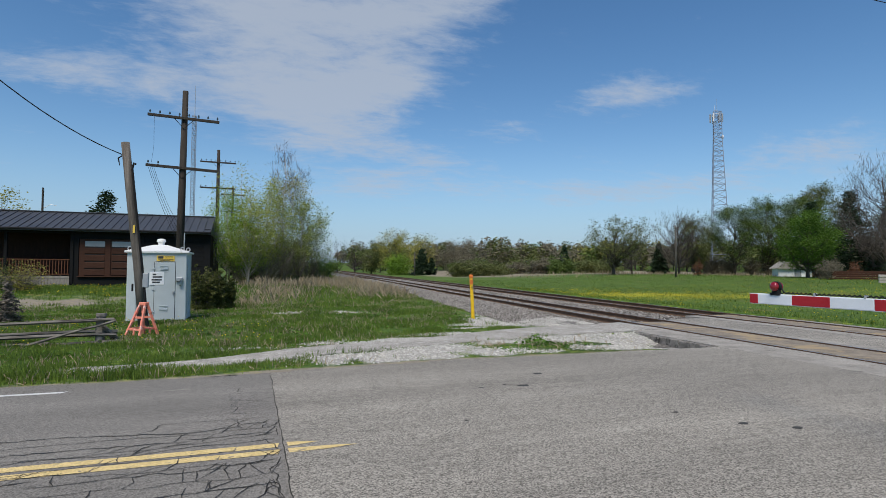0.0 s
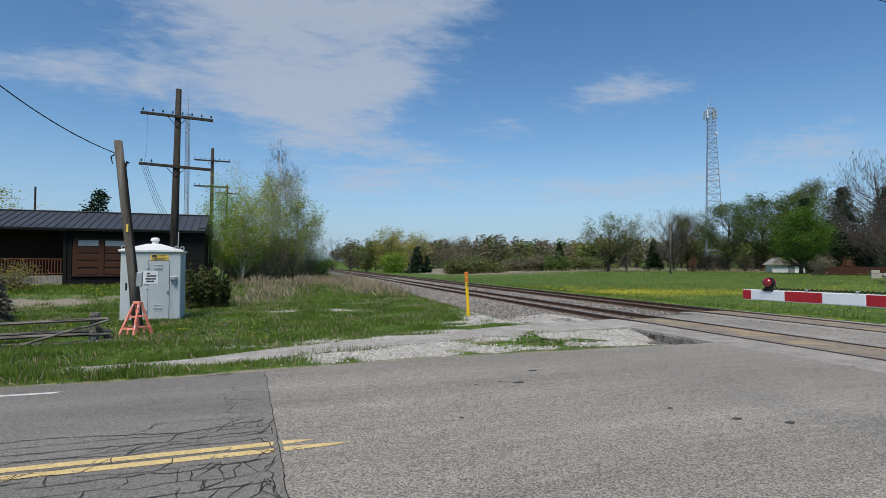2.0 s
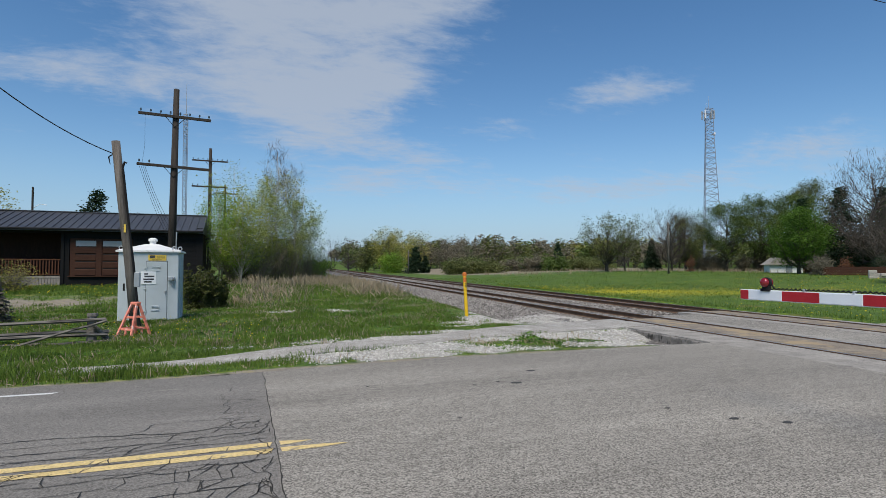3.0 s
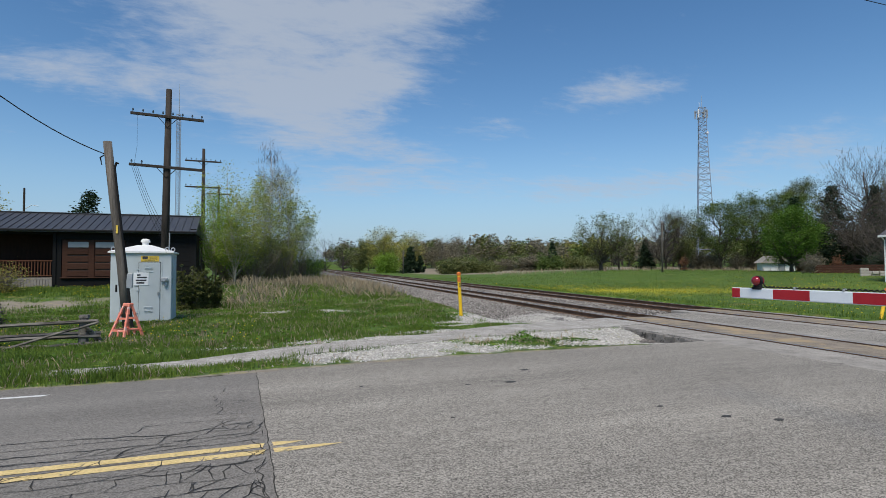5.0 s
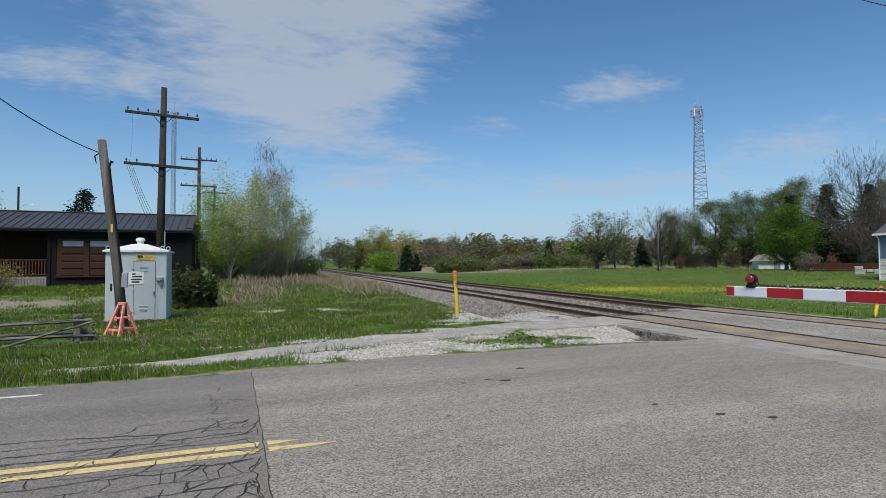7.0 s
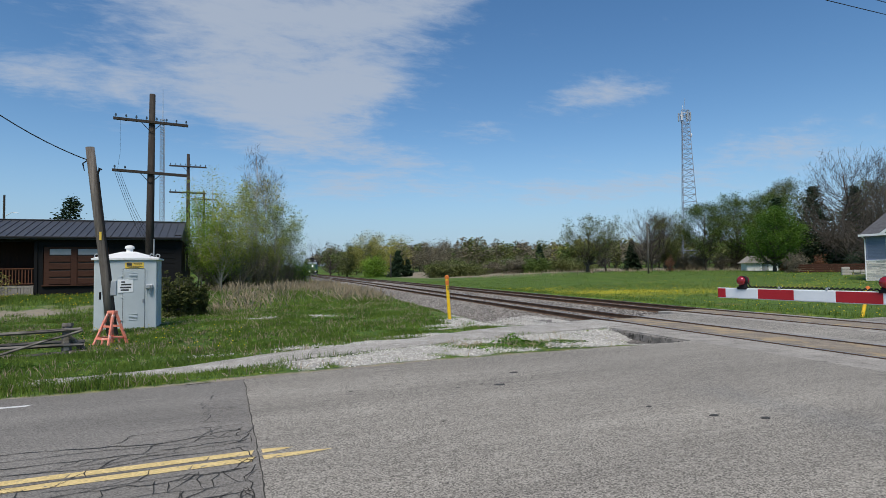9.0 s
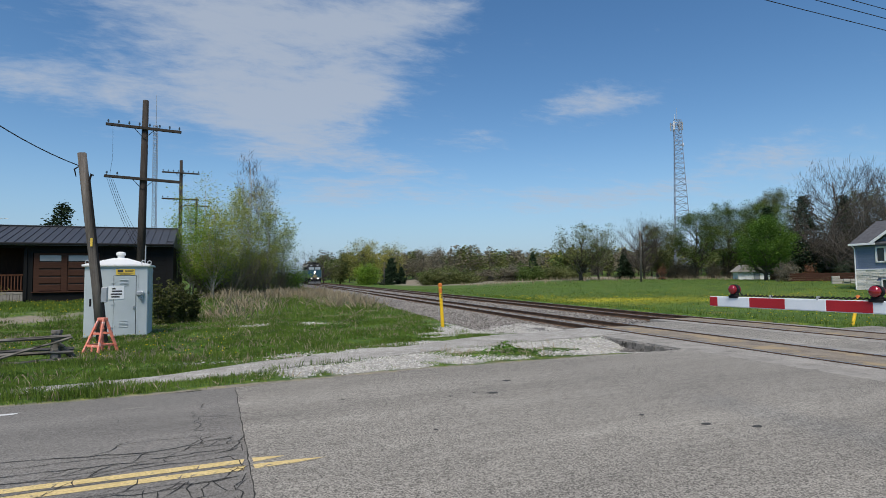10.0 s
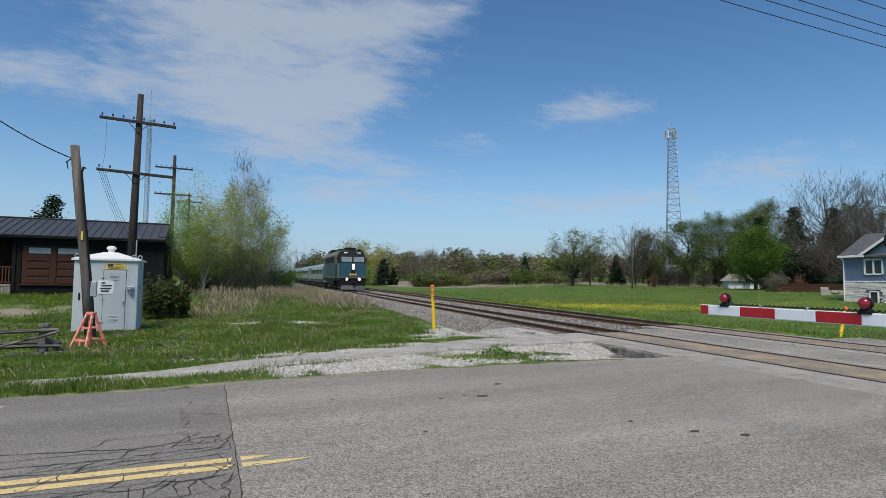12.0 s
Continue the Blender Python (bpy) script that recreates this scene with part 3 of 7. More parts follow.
def ground():
    xs = steps(-9.0, 18.5, 0.22, -1600, 1900)
    ys = steps(8.8, 24.0, 0.22, -900, 2300)
    nx, ny = len(xs), len(ys)
    verts = [(x, y, land(x, y)) for y in ys for x in xs]
    faces = [(j * nx + i, j * nx + i + 1, (j + 1) * nx + i + 1, (j + 1) * nx + i) for j in range(ny - 1) for i in range(nx - 1)]
    me = bpy.data.meshes.new("ground")
    me.from_pydata(verts, [], faces)
    me.polygons.foreach_set("use_smooth", [True] * len(faces))
    zone = me.color_attributes.new("zone", "FLOAT_COLOR", "POINT")
    flat = []
    for x, y, _ in verts:
        beyond = x - middle(FAR, y)
        flower = 0.0
        if beyond > 3:
            flower = 0.3 * blob(x, y, 33, 30, 9, 1.6) + 0.55 * blob(x, y, 28, 34, 6, 2.0) + 0.2 * blob(x, y, 24, 38, 5, 5)
        stub = smooth(95, 120, math.hypot(x, y)) * smooth(6, 20, beyond) * (1 - smooth(190, 230, math.hypot(x, y)))
        flat += [min(max(stony(x, y), 0), 1), min(max(max(earthy(x, y), 0.9 * stub), 0), 1), min(flower, 1), 1]
    zone.data.foreach_set("color", flat)
    m = surface("grass_ground", (0.028, 0.06, 0.011), (0.1, 0.178, 0.031), 0.35, 0.95, 0.6, fine=5, grain_weight=1.0, spots=(0.13, 0.135, 0.042), spot_at=0.58, spot_size=0.5, relief=0.05)
    nt = m.node_tree
    b = nt.nodes["Principled BSDF"]
    old = b.inputs["Base Color"].links[0].from_socket
    at = nt.nodes.new("ShaderNodeAttribute")
    at.attribute_name = "zone"
    rgb = nt.nodes.new("ShaderNodeSeparateColor")
    nt.links.new(at.outputs["Color"], rgb.inputs[0])
    where = nt.nodes.new("ShaderNodeTexCoord")
    for i, (low, high, scale, a, z) in enumerate((((0.2, 0.19, 0.175), (0.5, 0.485, 0.455), 24, 0.36, 0.62), ((0.15, 0.127, 0.097), (0.34, 0.3, 0.245), 6, 0.3, 0.75),
                                                  ((0.55, 0.47, 0.02), (0.7, 0.6, 0.04), 5, 0.0, 1.0))):
        n = nt.nodes.new("ShaderNodeTexNoise")
        n.inputs["Scale"].default_value, n.inputs["Detail"].default_value = scale, 5
        nt.links.new(where.outputs["Object"], n.inputs["Vector"])
        mix = nt.nodes.new("ShaderNodeMix")
        mix.data_type = "RGBA"
        mix.inputs[6].default_value, mix.inputs[7].default_value = (*low, 1), (*high, 1)
        nt.links.new(n.outputs["Fac"], mix.inputs[0])
        edge = nt.nodes.new("ShaderNodeMath")
        edge.operation = "MULTIPLY_ADD"
        edge.inputs[1].default_value = 0.7
        nt.links.new(n.outputs["Fac"], edge.inputs[0])
        nt.links.new(rgb.outputs[i], edge.inputs[2])
        cut = nt.nodes.new("ShaderNodeMapRange")
        cut.inputs["From Min"].default_value, cut.inputs["From Max"].default_value = a + 0.35, z + 0.35
        nt.links.new(edge.outputs[0], cut.inputs[0])
        over = nt.nodes.new("ShaderNodeMix")
        over.data_type = "RGBA"
        nt.links.new(cut.outputs[0], over.inputs[0])
        nt.links.new(old, over.inputs[6])
        nt.links.new(mix.outputs[2], over.inputs[7])
        old = over.outputs[2]
    nt.links.new(old, b.inputs["Base Color"])
    me.materials.append(m)
    return tagged(new("ground", me), "grassy ground with patches of white gravel and bare soil", "ground", kind="structure")


def ragged(x0, x1, y, amount, step, seed):
    return [(x, y + amount * noise.noise((x * 1.3, seed, 0)) + 0.4 * amount * noise.noise((x * 5, seed, 4))) for x in np.arange(x0, x1 + 1e-6, step)]


def strip(near, far, z0, z1):
    """A sheet between two rows of (x, y), with closed sides."""
    n = len(near)
    vs = [(x, y, z1) for x, y in near] + [(x, y, z1) for x, y in far] + [(x, y, z0) for x, y in near] + [(x, y, z0) for x, y in far]
    fs = []
    for i in range(n - 1):
        fs += [(i, i + 1, n + i + 1, n + i), (2 * n + i + 1, 2 * n + i, 3 * n + i, 3 * n + i + 1), (i + 1, i, 2 * n + i, 2 * n + i + 1), (n + i, n + i + 1, 3 * n + i + 1, 3 * n + i)]
    fs += [(0, n, 3 * n, 2 * n), (2 * n - 1, n - 1, 3 * n - 1, 4 * n - 1)]
    return Shape().add(vs, fs)


def seam_x(y):
    return 0.30 + 0.02 * noise.noise((y * 2.2, 1, 0)) + 0.012 * noise.noise((y * 9, 2, 0))


def road():
    top = tagged(new("road"), "two-lane asphalt road, cracked older part and newer part", "road", kind="structure")
    # older asphalt up to the seam, newer beyond it; the edges follow the crossing's slant
    ys = list(np.arange(0.6, 9.12, 0.1))
    left_far = [(x, y + road_edge(x)) for x, y in ragged(-60, 0.1, 0.0, 0.1, 0.15, 2)]
    part("old_asphalt", strip([(x, 0.6) for x, _ in left_far], left_far, -0.16, 0.0), "asphalt_old", top, "grey worn asphalt with many cracks")
    joint = Shape()
    joint.add([(-0.02, y, 0.0006) for y in ys] + [(seam_x(y), y, 0.0006) for y in ys], [(i + 1, i, len(ys) + i, len(ys) + i + 1) for i in range(len(ys) - 1)])
    part("asphalt_joint", joint, "asphalt_old", top)
    far = [(x, y + road_edge(x) + 0.02) for x, y in ragged(0.62, 8.8, 0.0, 0.06, 0.12, 8)]
    newer = strip([(x, 0.6) for x, _ in far], far, -0.16, 0.004)
    newer.add([(seam_x(y), y, 0.004) for y in ys] + [(0.62, y, 0.004) for y in ys], [(i + 1, i, len(ys) + i, len(ys) + i + 1) for i in range(len(ys) - 1)])
    part("new_asphalt", newer, "asphalt_new", top, "coarse pale asphalt with a rolled surface")
    rest = Shape()
    rest.slab([(19.0, 0.6), (120, 0.6), (120, 10.6), (19.8, 10.6)], -0.16, 0.002)
    part("far_asphalt", rest, "asphalt_new", top)
    # markings, broken by the cracks
    for i, y in enumerate((5.155, 5.345)):
        x = -32.0
        k = 0
        rnd = random.Random(11 + i)
        while x < 0.24:
            end = min(x + (rnd.uniform(0.35, 1.4) if x > -5 else 6.0), 0.26)
            sh = Shape()
            w = 0.125
            sh.add([(x, y - w / 2, 0.004), (end - 0.015, y - w / 2 + 0.006, 0.004), (end + 0.01, y + w / 2, 0.004), (x + 0.012, y + w / 2 - 0.005, 0.004)], [(0, 1, 2, 3)])
            part("yellow_line", sh, "yellow_line", top, "faded yellow centre line")
            x = end
        tip = Shape()
        reach = 0.95 if i == 0 else 0.62
        tip.add([(0.34, y - 0.06, 0.008), (reach * 0.7, y - 0.05, 0.008), (reach, y + 0.005, 0.008), (reach * 0.75, y + 0.04, 0.008), (0.33, y + 0.06, 0.008)], [(0, 1, 2, 3, 4)])
        part("yellow_line", tip, "yellow_line", top)
    sh = Shape()
    sh.add([(-50, 8.36, 0.004), (-2.28, 8.38, 0.004), (-2.22, 8.47, 0.004), (-50, 8.48, 0.004)], [(0, 1, 2, 3)])
    part("edge_line", sh, "white_line", top, "white edge line")
    # cracks, mostly along the road
    rnd = random.Random(5)
    def crack(x, y, angle, length, width, wander=0.35, z=0.0055):
        pts = [(x, y)]
        a = angle
        while length > 0:
            a = angle + rnd.gauss(0, wander)
            s = rnd.uniform(0.05, 0.14)
            x, y = x + s * math.cos(a), y + s * math.sin(a)
            if x > seam_x(y):
                break
            pts.append((x, y))
            length -= s
        if len(pts) < 3:
            return pts
        n = len(pts)
        vs = []
        for i, (px, py) in enumerate(pts):
            w = width * rnd.uniform(0.5, 1.3) * (0.4 if i in (0, n - 1) else 1)
            qx, qy = pts[min(i + 1, n - 1)][0] - pts[max(i - 1, 0)][0], pts[min(i + 1, n - 1)][1] - pts[max(i - 1, 0)][1]
            d = math.hypot(qx, qy) or 1
            vs += [(px - qy / d * w, py + qx / d * w, z), (px + qy / d * w, py - qx / d * w, z)]
        cracks.add(vs, [(2 * i + 1, 2 * i + 3, 2 * i + 2, 2 * i) for i in range(n - 1)])
        return pts
    cracks = Shape()
    # long cracks beside the centre lines, joined by short ones that close into plates near the joint
    runs = []
    for y, reach, wide in ((4.05, 3.0, 0.005), (4.4, 4.5, 0.006), (4.66, 2.6, 0.004), (4.9, 6.0, 0.0065), (5.06, 3.0, 0.0045), (5.25, 6.0, 0.004), (5.46, 5.5, 0.006), (5.62, 2.4, 0.004), (5.8, 6.5, 0.007), (6.0, 3.4, 0.0045), (6.2, 6.0, 0.0075), (6.42, 1.2, 0.004)):
        x = seam_x(y) - reach
        pts = []
        while x < seam_x(y) - 0.1:
            pts += crack(x, y + 0.07 * noise.noise((x * 1.1, y * 3, 6)) - 0.02 * (seam_x(y) - x), 0.03, 1.4, wide, 0.2)
            x = pts[-1][0] - 0.02
        runs.append(pts)
    for low, high in zip(runs, runs[1:]):
        for k in range(12):
            a = rnd.choice(low[len(low) // 3:])
            if a[0] < -2.6 * rnd.random() ** 2:
                continue
            b = min(high, key=lambda p: abs(p[0] - a[0] - rnd.uniform(-0.1, 0.25)))
            gap = math.hypot(b[0] - a[0], b[1] - a[1])
            if gap < 0.6:
                crack(a[0], a[1], math.atan2(b[1] - a[1], b[0] - a[0]), gap, 0.0052, 0.3)
    for y in (6.65, 7.0, 7.3, 7.7):
        crack(seam_x(y) - 0.55 + rnd.uniform(-0.1, 0.1), y, rnd.choice((0.25, -0.2)), 0.5, 0.004, 0.35)
        crack(seam_x(y) - 0.5, y, 1.4, 0.35, 0.004, 0.4)
    crack(-0.95, 7.2, 1.7, 0.6, 0.0035)
    for y in (3.3, 3.6, 3.85):
        crack(seam_x(y) - rnd.uniform(0.5, 0.9), y, 0.15, 0.9, 0.005, 0.4)
        crack(seam_x(y) - 0.45, y, 1.3, 0.3, 0.005, 0.4)
    part("cracks", cracks, "crack", top, "dark open cracks")
    split = Shape()
    vs = []
    for y in ys:
        w = max(0.0045 + 0.008 * noise.noise((y * 7, 3, 3)), 0.001)
        vs += [(seam_x(y) - w, y, 0.0065), (seam_x(y) + w, y, 0.0065)]
    split.add(vs, [(2 * i, 2 * i + 1, 2 * i + 3, 2 * i + 2) for i in range(len(ys) - 1)])
    part("seam_crack", split, "crack", top)
    # small dark pits and tar spots
    for x, y, r in ((3.62, 7.05, 0.07), (4.25, 7.8, 0.06), (4.95, 4.6, 0.05), (5.35, 4.3, 0.05), (3.4, 7.2, 0.025), (3.0, 7.1, 0.03), (4.6, 5.2, 0.03), (2.2, 5.6, 0.02), (1.6, 7.5, 0.02), (15.3, 6.9, 0.42)):
        sh = Shape()
        sh.slab([(x + r * (1.2 + 0.2 * math.sin(3 * a)) * math.cos(a), y + 0.75 * r * math.sin(a)) for a in np.linspace(0, 2 * math.pi, 11)[:-1]], 0.003, 0.008)
        part("tar_spot", sh, "dark_patch", top)
    return top


def footpath():
    xs = list(np.arange(-8.8, 11.2, 0.2))
    near, far = [], []
    for x in xs:
        y, w = path_at(x)
        near.append((x, y - w / 2 + 0.06 * noise.noise((x * 2.3, 1, 1))))
        far.append((x, y + w / 2 + 0.07 * noise.noise((x * 2.1, 5, 1))))
    sh = Shape()
    n = len(xs)
    vs = []
    for row in (near, far):
        vs += [(x, y, max(land(x, y), -0.02) + 0.02 + 0.012 * smooth(6, 11, x)) for x, y in row]
    for row in (near, far):
        vs += [(x, y, land(x, y) - 0.12) for x, y in row]
    fs = []
    for i in range(n - 1):
        fs += [(i, i + 1, n + i + 1, n + i), (i + 1, i, 2 * n + i, 2 * n + i + 1), (n + i, n + i + 1, 3 * n + i + 1, 3 * n + i)]
    sh.add(vs, fs)
    return tagged(part("pavement", sh, "asphalt_path"), "narrow grey asphalt footpath beside the road", "footpath", kind="structure")


def rail_mesh(name, y0, y1, material_head, track, side, parent):
    """One rail along a stretch of the line, with foot, web and head."""
    out = [(-0.07, -0.172), (0.07, -0.172), (0.07, -0.158), (0.012, -0.14), (0.012, -0.045), (0.036, -0.036), (0.036, -0.004), (0.03, 0.0), (-0.03, 0.0), (-0.036, -0.004), (-0.036, -0.036), (-0.012, -0.045), (-0.012, -0.14), (-0.07, -0.158)]
    ys = [y0] + [y for y in (4, 8, 12, 16, 20, 26, 32, 40, 50, 65, 80, 100, 130, 170, 220, 300, 400) if y0 < y < y1] + [y1]
    sh, n = Shape(), len(out)
    vs = [(middle(track, y) + side * 0.7525 + x, y, rise(y) + z) for y in ys for x, z in out]
    fs = [(i * n + k, i * n + (k + 1) % n, (i + 1) * n + (k + 1) % n, (i + 1) * n + k) for i in range(len(ys) - 1) for k in range(n) if k != 7]
    sh.add(vs, fs)
    rail = part(name, sh, "rail_side", parent, "rusty brown steel rail")
    head = Shape()
    head.add([(middle(track, y) + side * 0.7525 + x, y, rise(y) + 0.001) for y in ys for x in (-0.03, 0.03)], [(2 * i, 2 * i + 1, 2 * i + 3, 2 * i + 2) for i in range(len(ys) - 1)])
    part("running_surface", head, material_head, rail, "worn bright running surface")
    return rail


def tracks():
    bed = Shape()
    ys = [-60, -20, 0, 9, 12, 15, 18, 22, 26, 30, 36, 44, 55, 70, 90, 120, 160, 220, 300, 450, 600]
    outline = ((-4.3, -0.62), (-3.4, -0.4), (-2.3, -0.26), (-1.9, -0.19), (1.6, -0.19), (2.15, -0.3), (2.9, -0.2), (6.4, -0.19), (7.0, -0.36), (8.2, -0.62))
    n = len(outline)
    bed.add([(middle(NEAR, y) + x, y, rise(y) + z) for y in ys for x, z in outline], [(i * n + k, i * n + k + 1, (i + 1) * n + k + 1, (i + 1) * n + k) for i in range(len(ys) - 1) for k in range(n - 1)])
    tagged(part("ballast_bed", bed, "ballast_bed"), "grey brown stone ballast bed under two tracks", "ballast", kind="structure")
    made = []
    for track, word in ((NEAR, "nearer"), (FAR, "second")):
        line = thing("railway_track", pose(0, 0, 0), "rusty railway track on wooden ties with grey ballast", "railway track", "tracks", "structure")
        for side in (-1, 1):
            rail_mesh("rail", -60, 500, "rail_top", track, side, line)
        made.append(line)
    return made


def crossing():
    """Concrete and rubber panels level with the rails where the road crosses."""
    top = tagged(new("crossing"), "concrete and rubber crossing panels between the rails", "level crossing", kind="structure")
    y0, y1 = -0.5, 15.3

    def band(x0, x1, material, name, z=0.0, a=y0, b=y1, cuts=6, depth=0.3):
        for i in range(cuts):
            p, q = a + (b - a) * i / cuts, a + (b - a) * (i + 1) / cuts - 0.012
            sh = Shape()
            sh.slab([(x0 + SLANT * p, p), (x1 + SLANT * p, p), (x1 + SLANT * q, q), (x0 + SLANT * q, q)], z - depth, z)
            part(name, sh, material, top)
    half = 0.7525
    for track in (NEAR, FAR):
        band(track - half - (1.2 if track == NEAR else 0.62), track - half - 0.055, "concrete", "panel", -0.004, b=14.2 if track == NEAR else 16.6)
        band(track - half + 0.105, track + half - 0.105, "rubber", "panel", -0.002, b=14.8 if track == NEAR else 16.6, cuts=7)
        band(track + half + 0.055, track + half + 0.6, "concrete", "panel", -0.004, b=15.2 if track == NEAR else 16.6)
    band(NEAR + half + 0.61, FAR - half - 0.63, "asphalt_new", "asphalt_infill", -0.008, b=15.6, cuts=1)
    band(FAR + half + 0.61, FAR + half + 2.2, "asphalt_new", "asphalt_infill", -0.008, b=11.2, cuts=1)
    # the asphalt between road and first panel, and the rough kerb at its end
    sh = Shape()
    sh.slab([(8.8, 0.6), (NEAR - half - 1.21 + SLANT * 0.6, 0.6), (NEAR - half - 1.21 + SLANT * 9.5, 9.5), (8.8, 9.42)], -0.16, 0.0)
    part("asphalt_infill", sh, "asphalt_new", top)
    kerb = Shape()
    for i in range(9):
        p = 9.3 + 0.36 * i
        kerb.box(NEAR - half - 1.25 + SLANT * p, p + 0.17, -0.16, 0.13 + 0.03 * math.sin(i * 2.1), 0.345, 0.29 + 0.02 * math.sin(i * 3.7), 0.02)
    part("kerb", kerb, "kerb_dark", top, "crumbling dark concrete edge")
    return top


# ---- scattering ----
def scatter(name, verts, faces, places, sizes, spins, leans, material, stretch=None):
    """Many copies of one small form joined into one mesh: places (n, 3), sizes, turns about z, and leans."""
    v = np.array(verts, float)
    p, s = np.array(places, float), np.array(sizes, float)
    if s.ndim == 1:
        s = np.repeat(s[:, None], 3, 1)
    q = v[None] * s[:, None, :]
    cl, sl = np.cos(leans)[:, None], np.sin(leans)[:, None]
    y, z = q[..., 1] * cl - q[..., 2] * sl, q[..., 1] * sl + q[..., 2] * cl
    cs, ss = np.cos(spins)[:, None], np.sin(spins)[:, None]
    x, y = q[..., 0] * cs - y * ss, q[..., 0] * ss + y * cs
    pts = np.stack([x, y, z], -1) + p[:, None, :]
    n, k = len(p), len(v)
    fl = np.array([i for f in faces for i in f])
    loops = (fl[None] + (np.arange(n) * k)[:, None]).ravel()
    sizes_f = np.tile([len(f) for f in faces], n)
    me = bpy.data.meshes.new(name)
    me.vertices.add(n * k)
    me.vertices.foreach_set("co", pts.ravel())
    me.loops.add(len(loops))
    me.loops.foreach_set("vertex_index", loops.astype(np.int32))
    me.polygons.add(len(sizes_f))
    me.polygons.foreach_set("loop_start", np.r_[0, np.cumsum(sizes_f)[:-1]].astype(np.int32))
    me.polygons.foreach_set("loop_total", sizes_f.astype(np.int32))
    me.materials.append(MAT[material])
    me.update(calc_edges=True)
    return me


LEAF = ([(-0.5, 0, 0), (0, -0.28, 0.05), (0.5, 0, 0), (0, 0.28, 0.05)], [(0, 1, 2, 3)])
BLADE = ([(-0.5, 0, 0), (0.5, 0, 0), (0.12, 0.22, 0.62), (0.0, 0.5, 1.0)], [(0, 1, 2), (0, 2, 3)])
STONE = ([(-0.5, -0.1, 0), (0.1, -0.48, 0.02), (0.5, 0.05, -0.02), (-0.05, 0.45, 0), (0.05, 0.02, 0.42), (0, 0, -0.3)],
         [(0, 1, 4), (1, 2, 4), (2, 3, 4), (3, 0, 4), (1, 0, 5), (2, 1, 5), (3, 2, 5), (0, 3, 5)])


def leaf_cloud(name, rng, centres, per, spread, size, material):
    """Leaves in clumps round the given points."""
    c = np.repeat(np.array(centres), per, 0)
    p = c + rng.normal(0, 1, (len(c), 3)) * spread * np.array([1, 1, 0.8])
    p[:, 2] = np.maximum(p[:, 2], 0.05)
    s = size * rng.uniform(0.55, 1.35, len(p))
    return scatter(name, *LEAF, p, s, rng.uniform(0, 6.28, len(p)), rng.uniform(-1.5, 1.5, len(p)), material)


def grow_tree(rng, height, width, low, trunk_r, limbs, twigs, lean=0.0, tall=0.82, fan=1.0, sides=6, upright=0.5):
    """Trunk, limbs and twigs of a tree of that height and crown width; returns the shape and the twig ends."""
    sh, ends = Shape(), []
    top = Vector((lean * height + rng.normal(0, 0.02) * height, rng.normal(0, 0.02) * height, height * tall))
    n = 7
    trunk = []
    for i in range(n):
        k = i / (n - 1)
        trunk.append(Vector((top.x * k * k + rng.normal(0, 0.012) * height * (0 < i < n - 1), top.y * k + rng.normal(0, 0.012) * height * (0 < i < n - 1), top.z * k - 0.15 * (i == 0))))
    sh.tube(trunk, [trunk_r * (1.25 if i == 0 else 1 - 0.8 * i / (n - 1)) for i in range(n)], sides)

    def on_trunk(k):
        f = k * (n - 1)
        i = min(int(f), n - 2)
        return trunk[i].lerp(trunk[i + 1], f - i)

    mid, half = (low + height) / 2, (height - low) / 2
    for _ in range(limbs):
        # an end in the crown's egg, mostly towards its rim
        while True:
            d = Vector(rng.normal(0, 1, 3)).normalized()
            r = rng.uniform(0.45, 1.0) ** 0.5
            e = Vector((d.x * width / 2 * r, d.y * width / 2 * r, mid + d.z * half * r))
            if e.z > low:
                break
        e.x += top.x * e.z / height
        start_k = min(max((e.z - upright * math.hypot(e.x, e.y) * 1.6 - rng.uniform(0, 0.25) * half) / (height * tall), 0.12), 0.97)
        s = on_trunk(start_k)
        m = s.lerp(e, 0.5) + Vector((rng.normal(0, 0.05) * width, rng.normal(0, 0.05) * width, -0.05 * width * fan + rng.normal(0, 0.04) * width))
        r0 = trunk_r * (1 - 0.8 * start_k) * rng.uniform(0.35, 0.6)
        sh.tube([s, s.lerp(m, 0.6), m, e], [r0, r0 * 0.75, r0 * 0.5, r0 * 0.14], 4, False)
        ends.append(e)
        for _ in range(twigs):
            k = rng.uniform(0.35, 1.0)
            a = s.lerp(m, k * 2) if k < 0.5 else m.lerp(e, k * 2 - 1)
            g = (e - s).normalized() + Vector(rng.normal(0, 0.55, 3)) + Vector((0, 0, 0.3 * upright))
            b = a + g.normalized() * (e - s).length * rng.uniform(0.18, 0.45)
            c = a.lerp(b, 0.5) + Vector(rng.normal(0, 0.03, 3)) * width * 0.3
            sh.tube([a, c, b], [r0 * 0.28, r0 * 0.18, r0 * 0.06], 3, False)
            ends.append(b)
    return sh, ends


TWIG = ([(-0.5, 0, 0), (0.5, 0, 0), (0.3, 0.12, 0.5), (0.0, 0.3, 1.0)], [(0, 1, 2), (0, 2, 3)])


def twig_cloud(name, rng, ends, per, spread, length, thick):
    """Fine bare twigs about the ends of the limbs."""
    c = np.repeat(np.array(ends), per, 0)
    p = c + rng.normal(0, 1, (len(c), 3)) * spread
    n = len(p)
    ln = length * rng.uniform(0.5, 1.4, n)
    s = np.stack([np.full(n, thick) * rng.uniform(0.6, 1.3, n), ln, ln], 1)
    return scatter(name, *TWIG, p, s, rng.uniform(0, 6.28, n), rng.uniform(-0.9, 0.9, n), "bark")


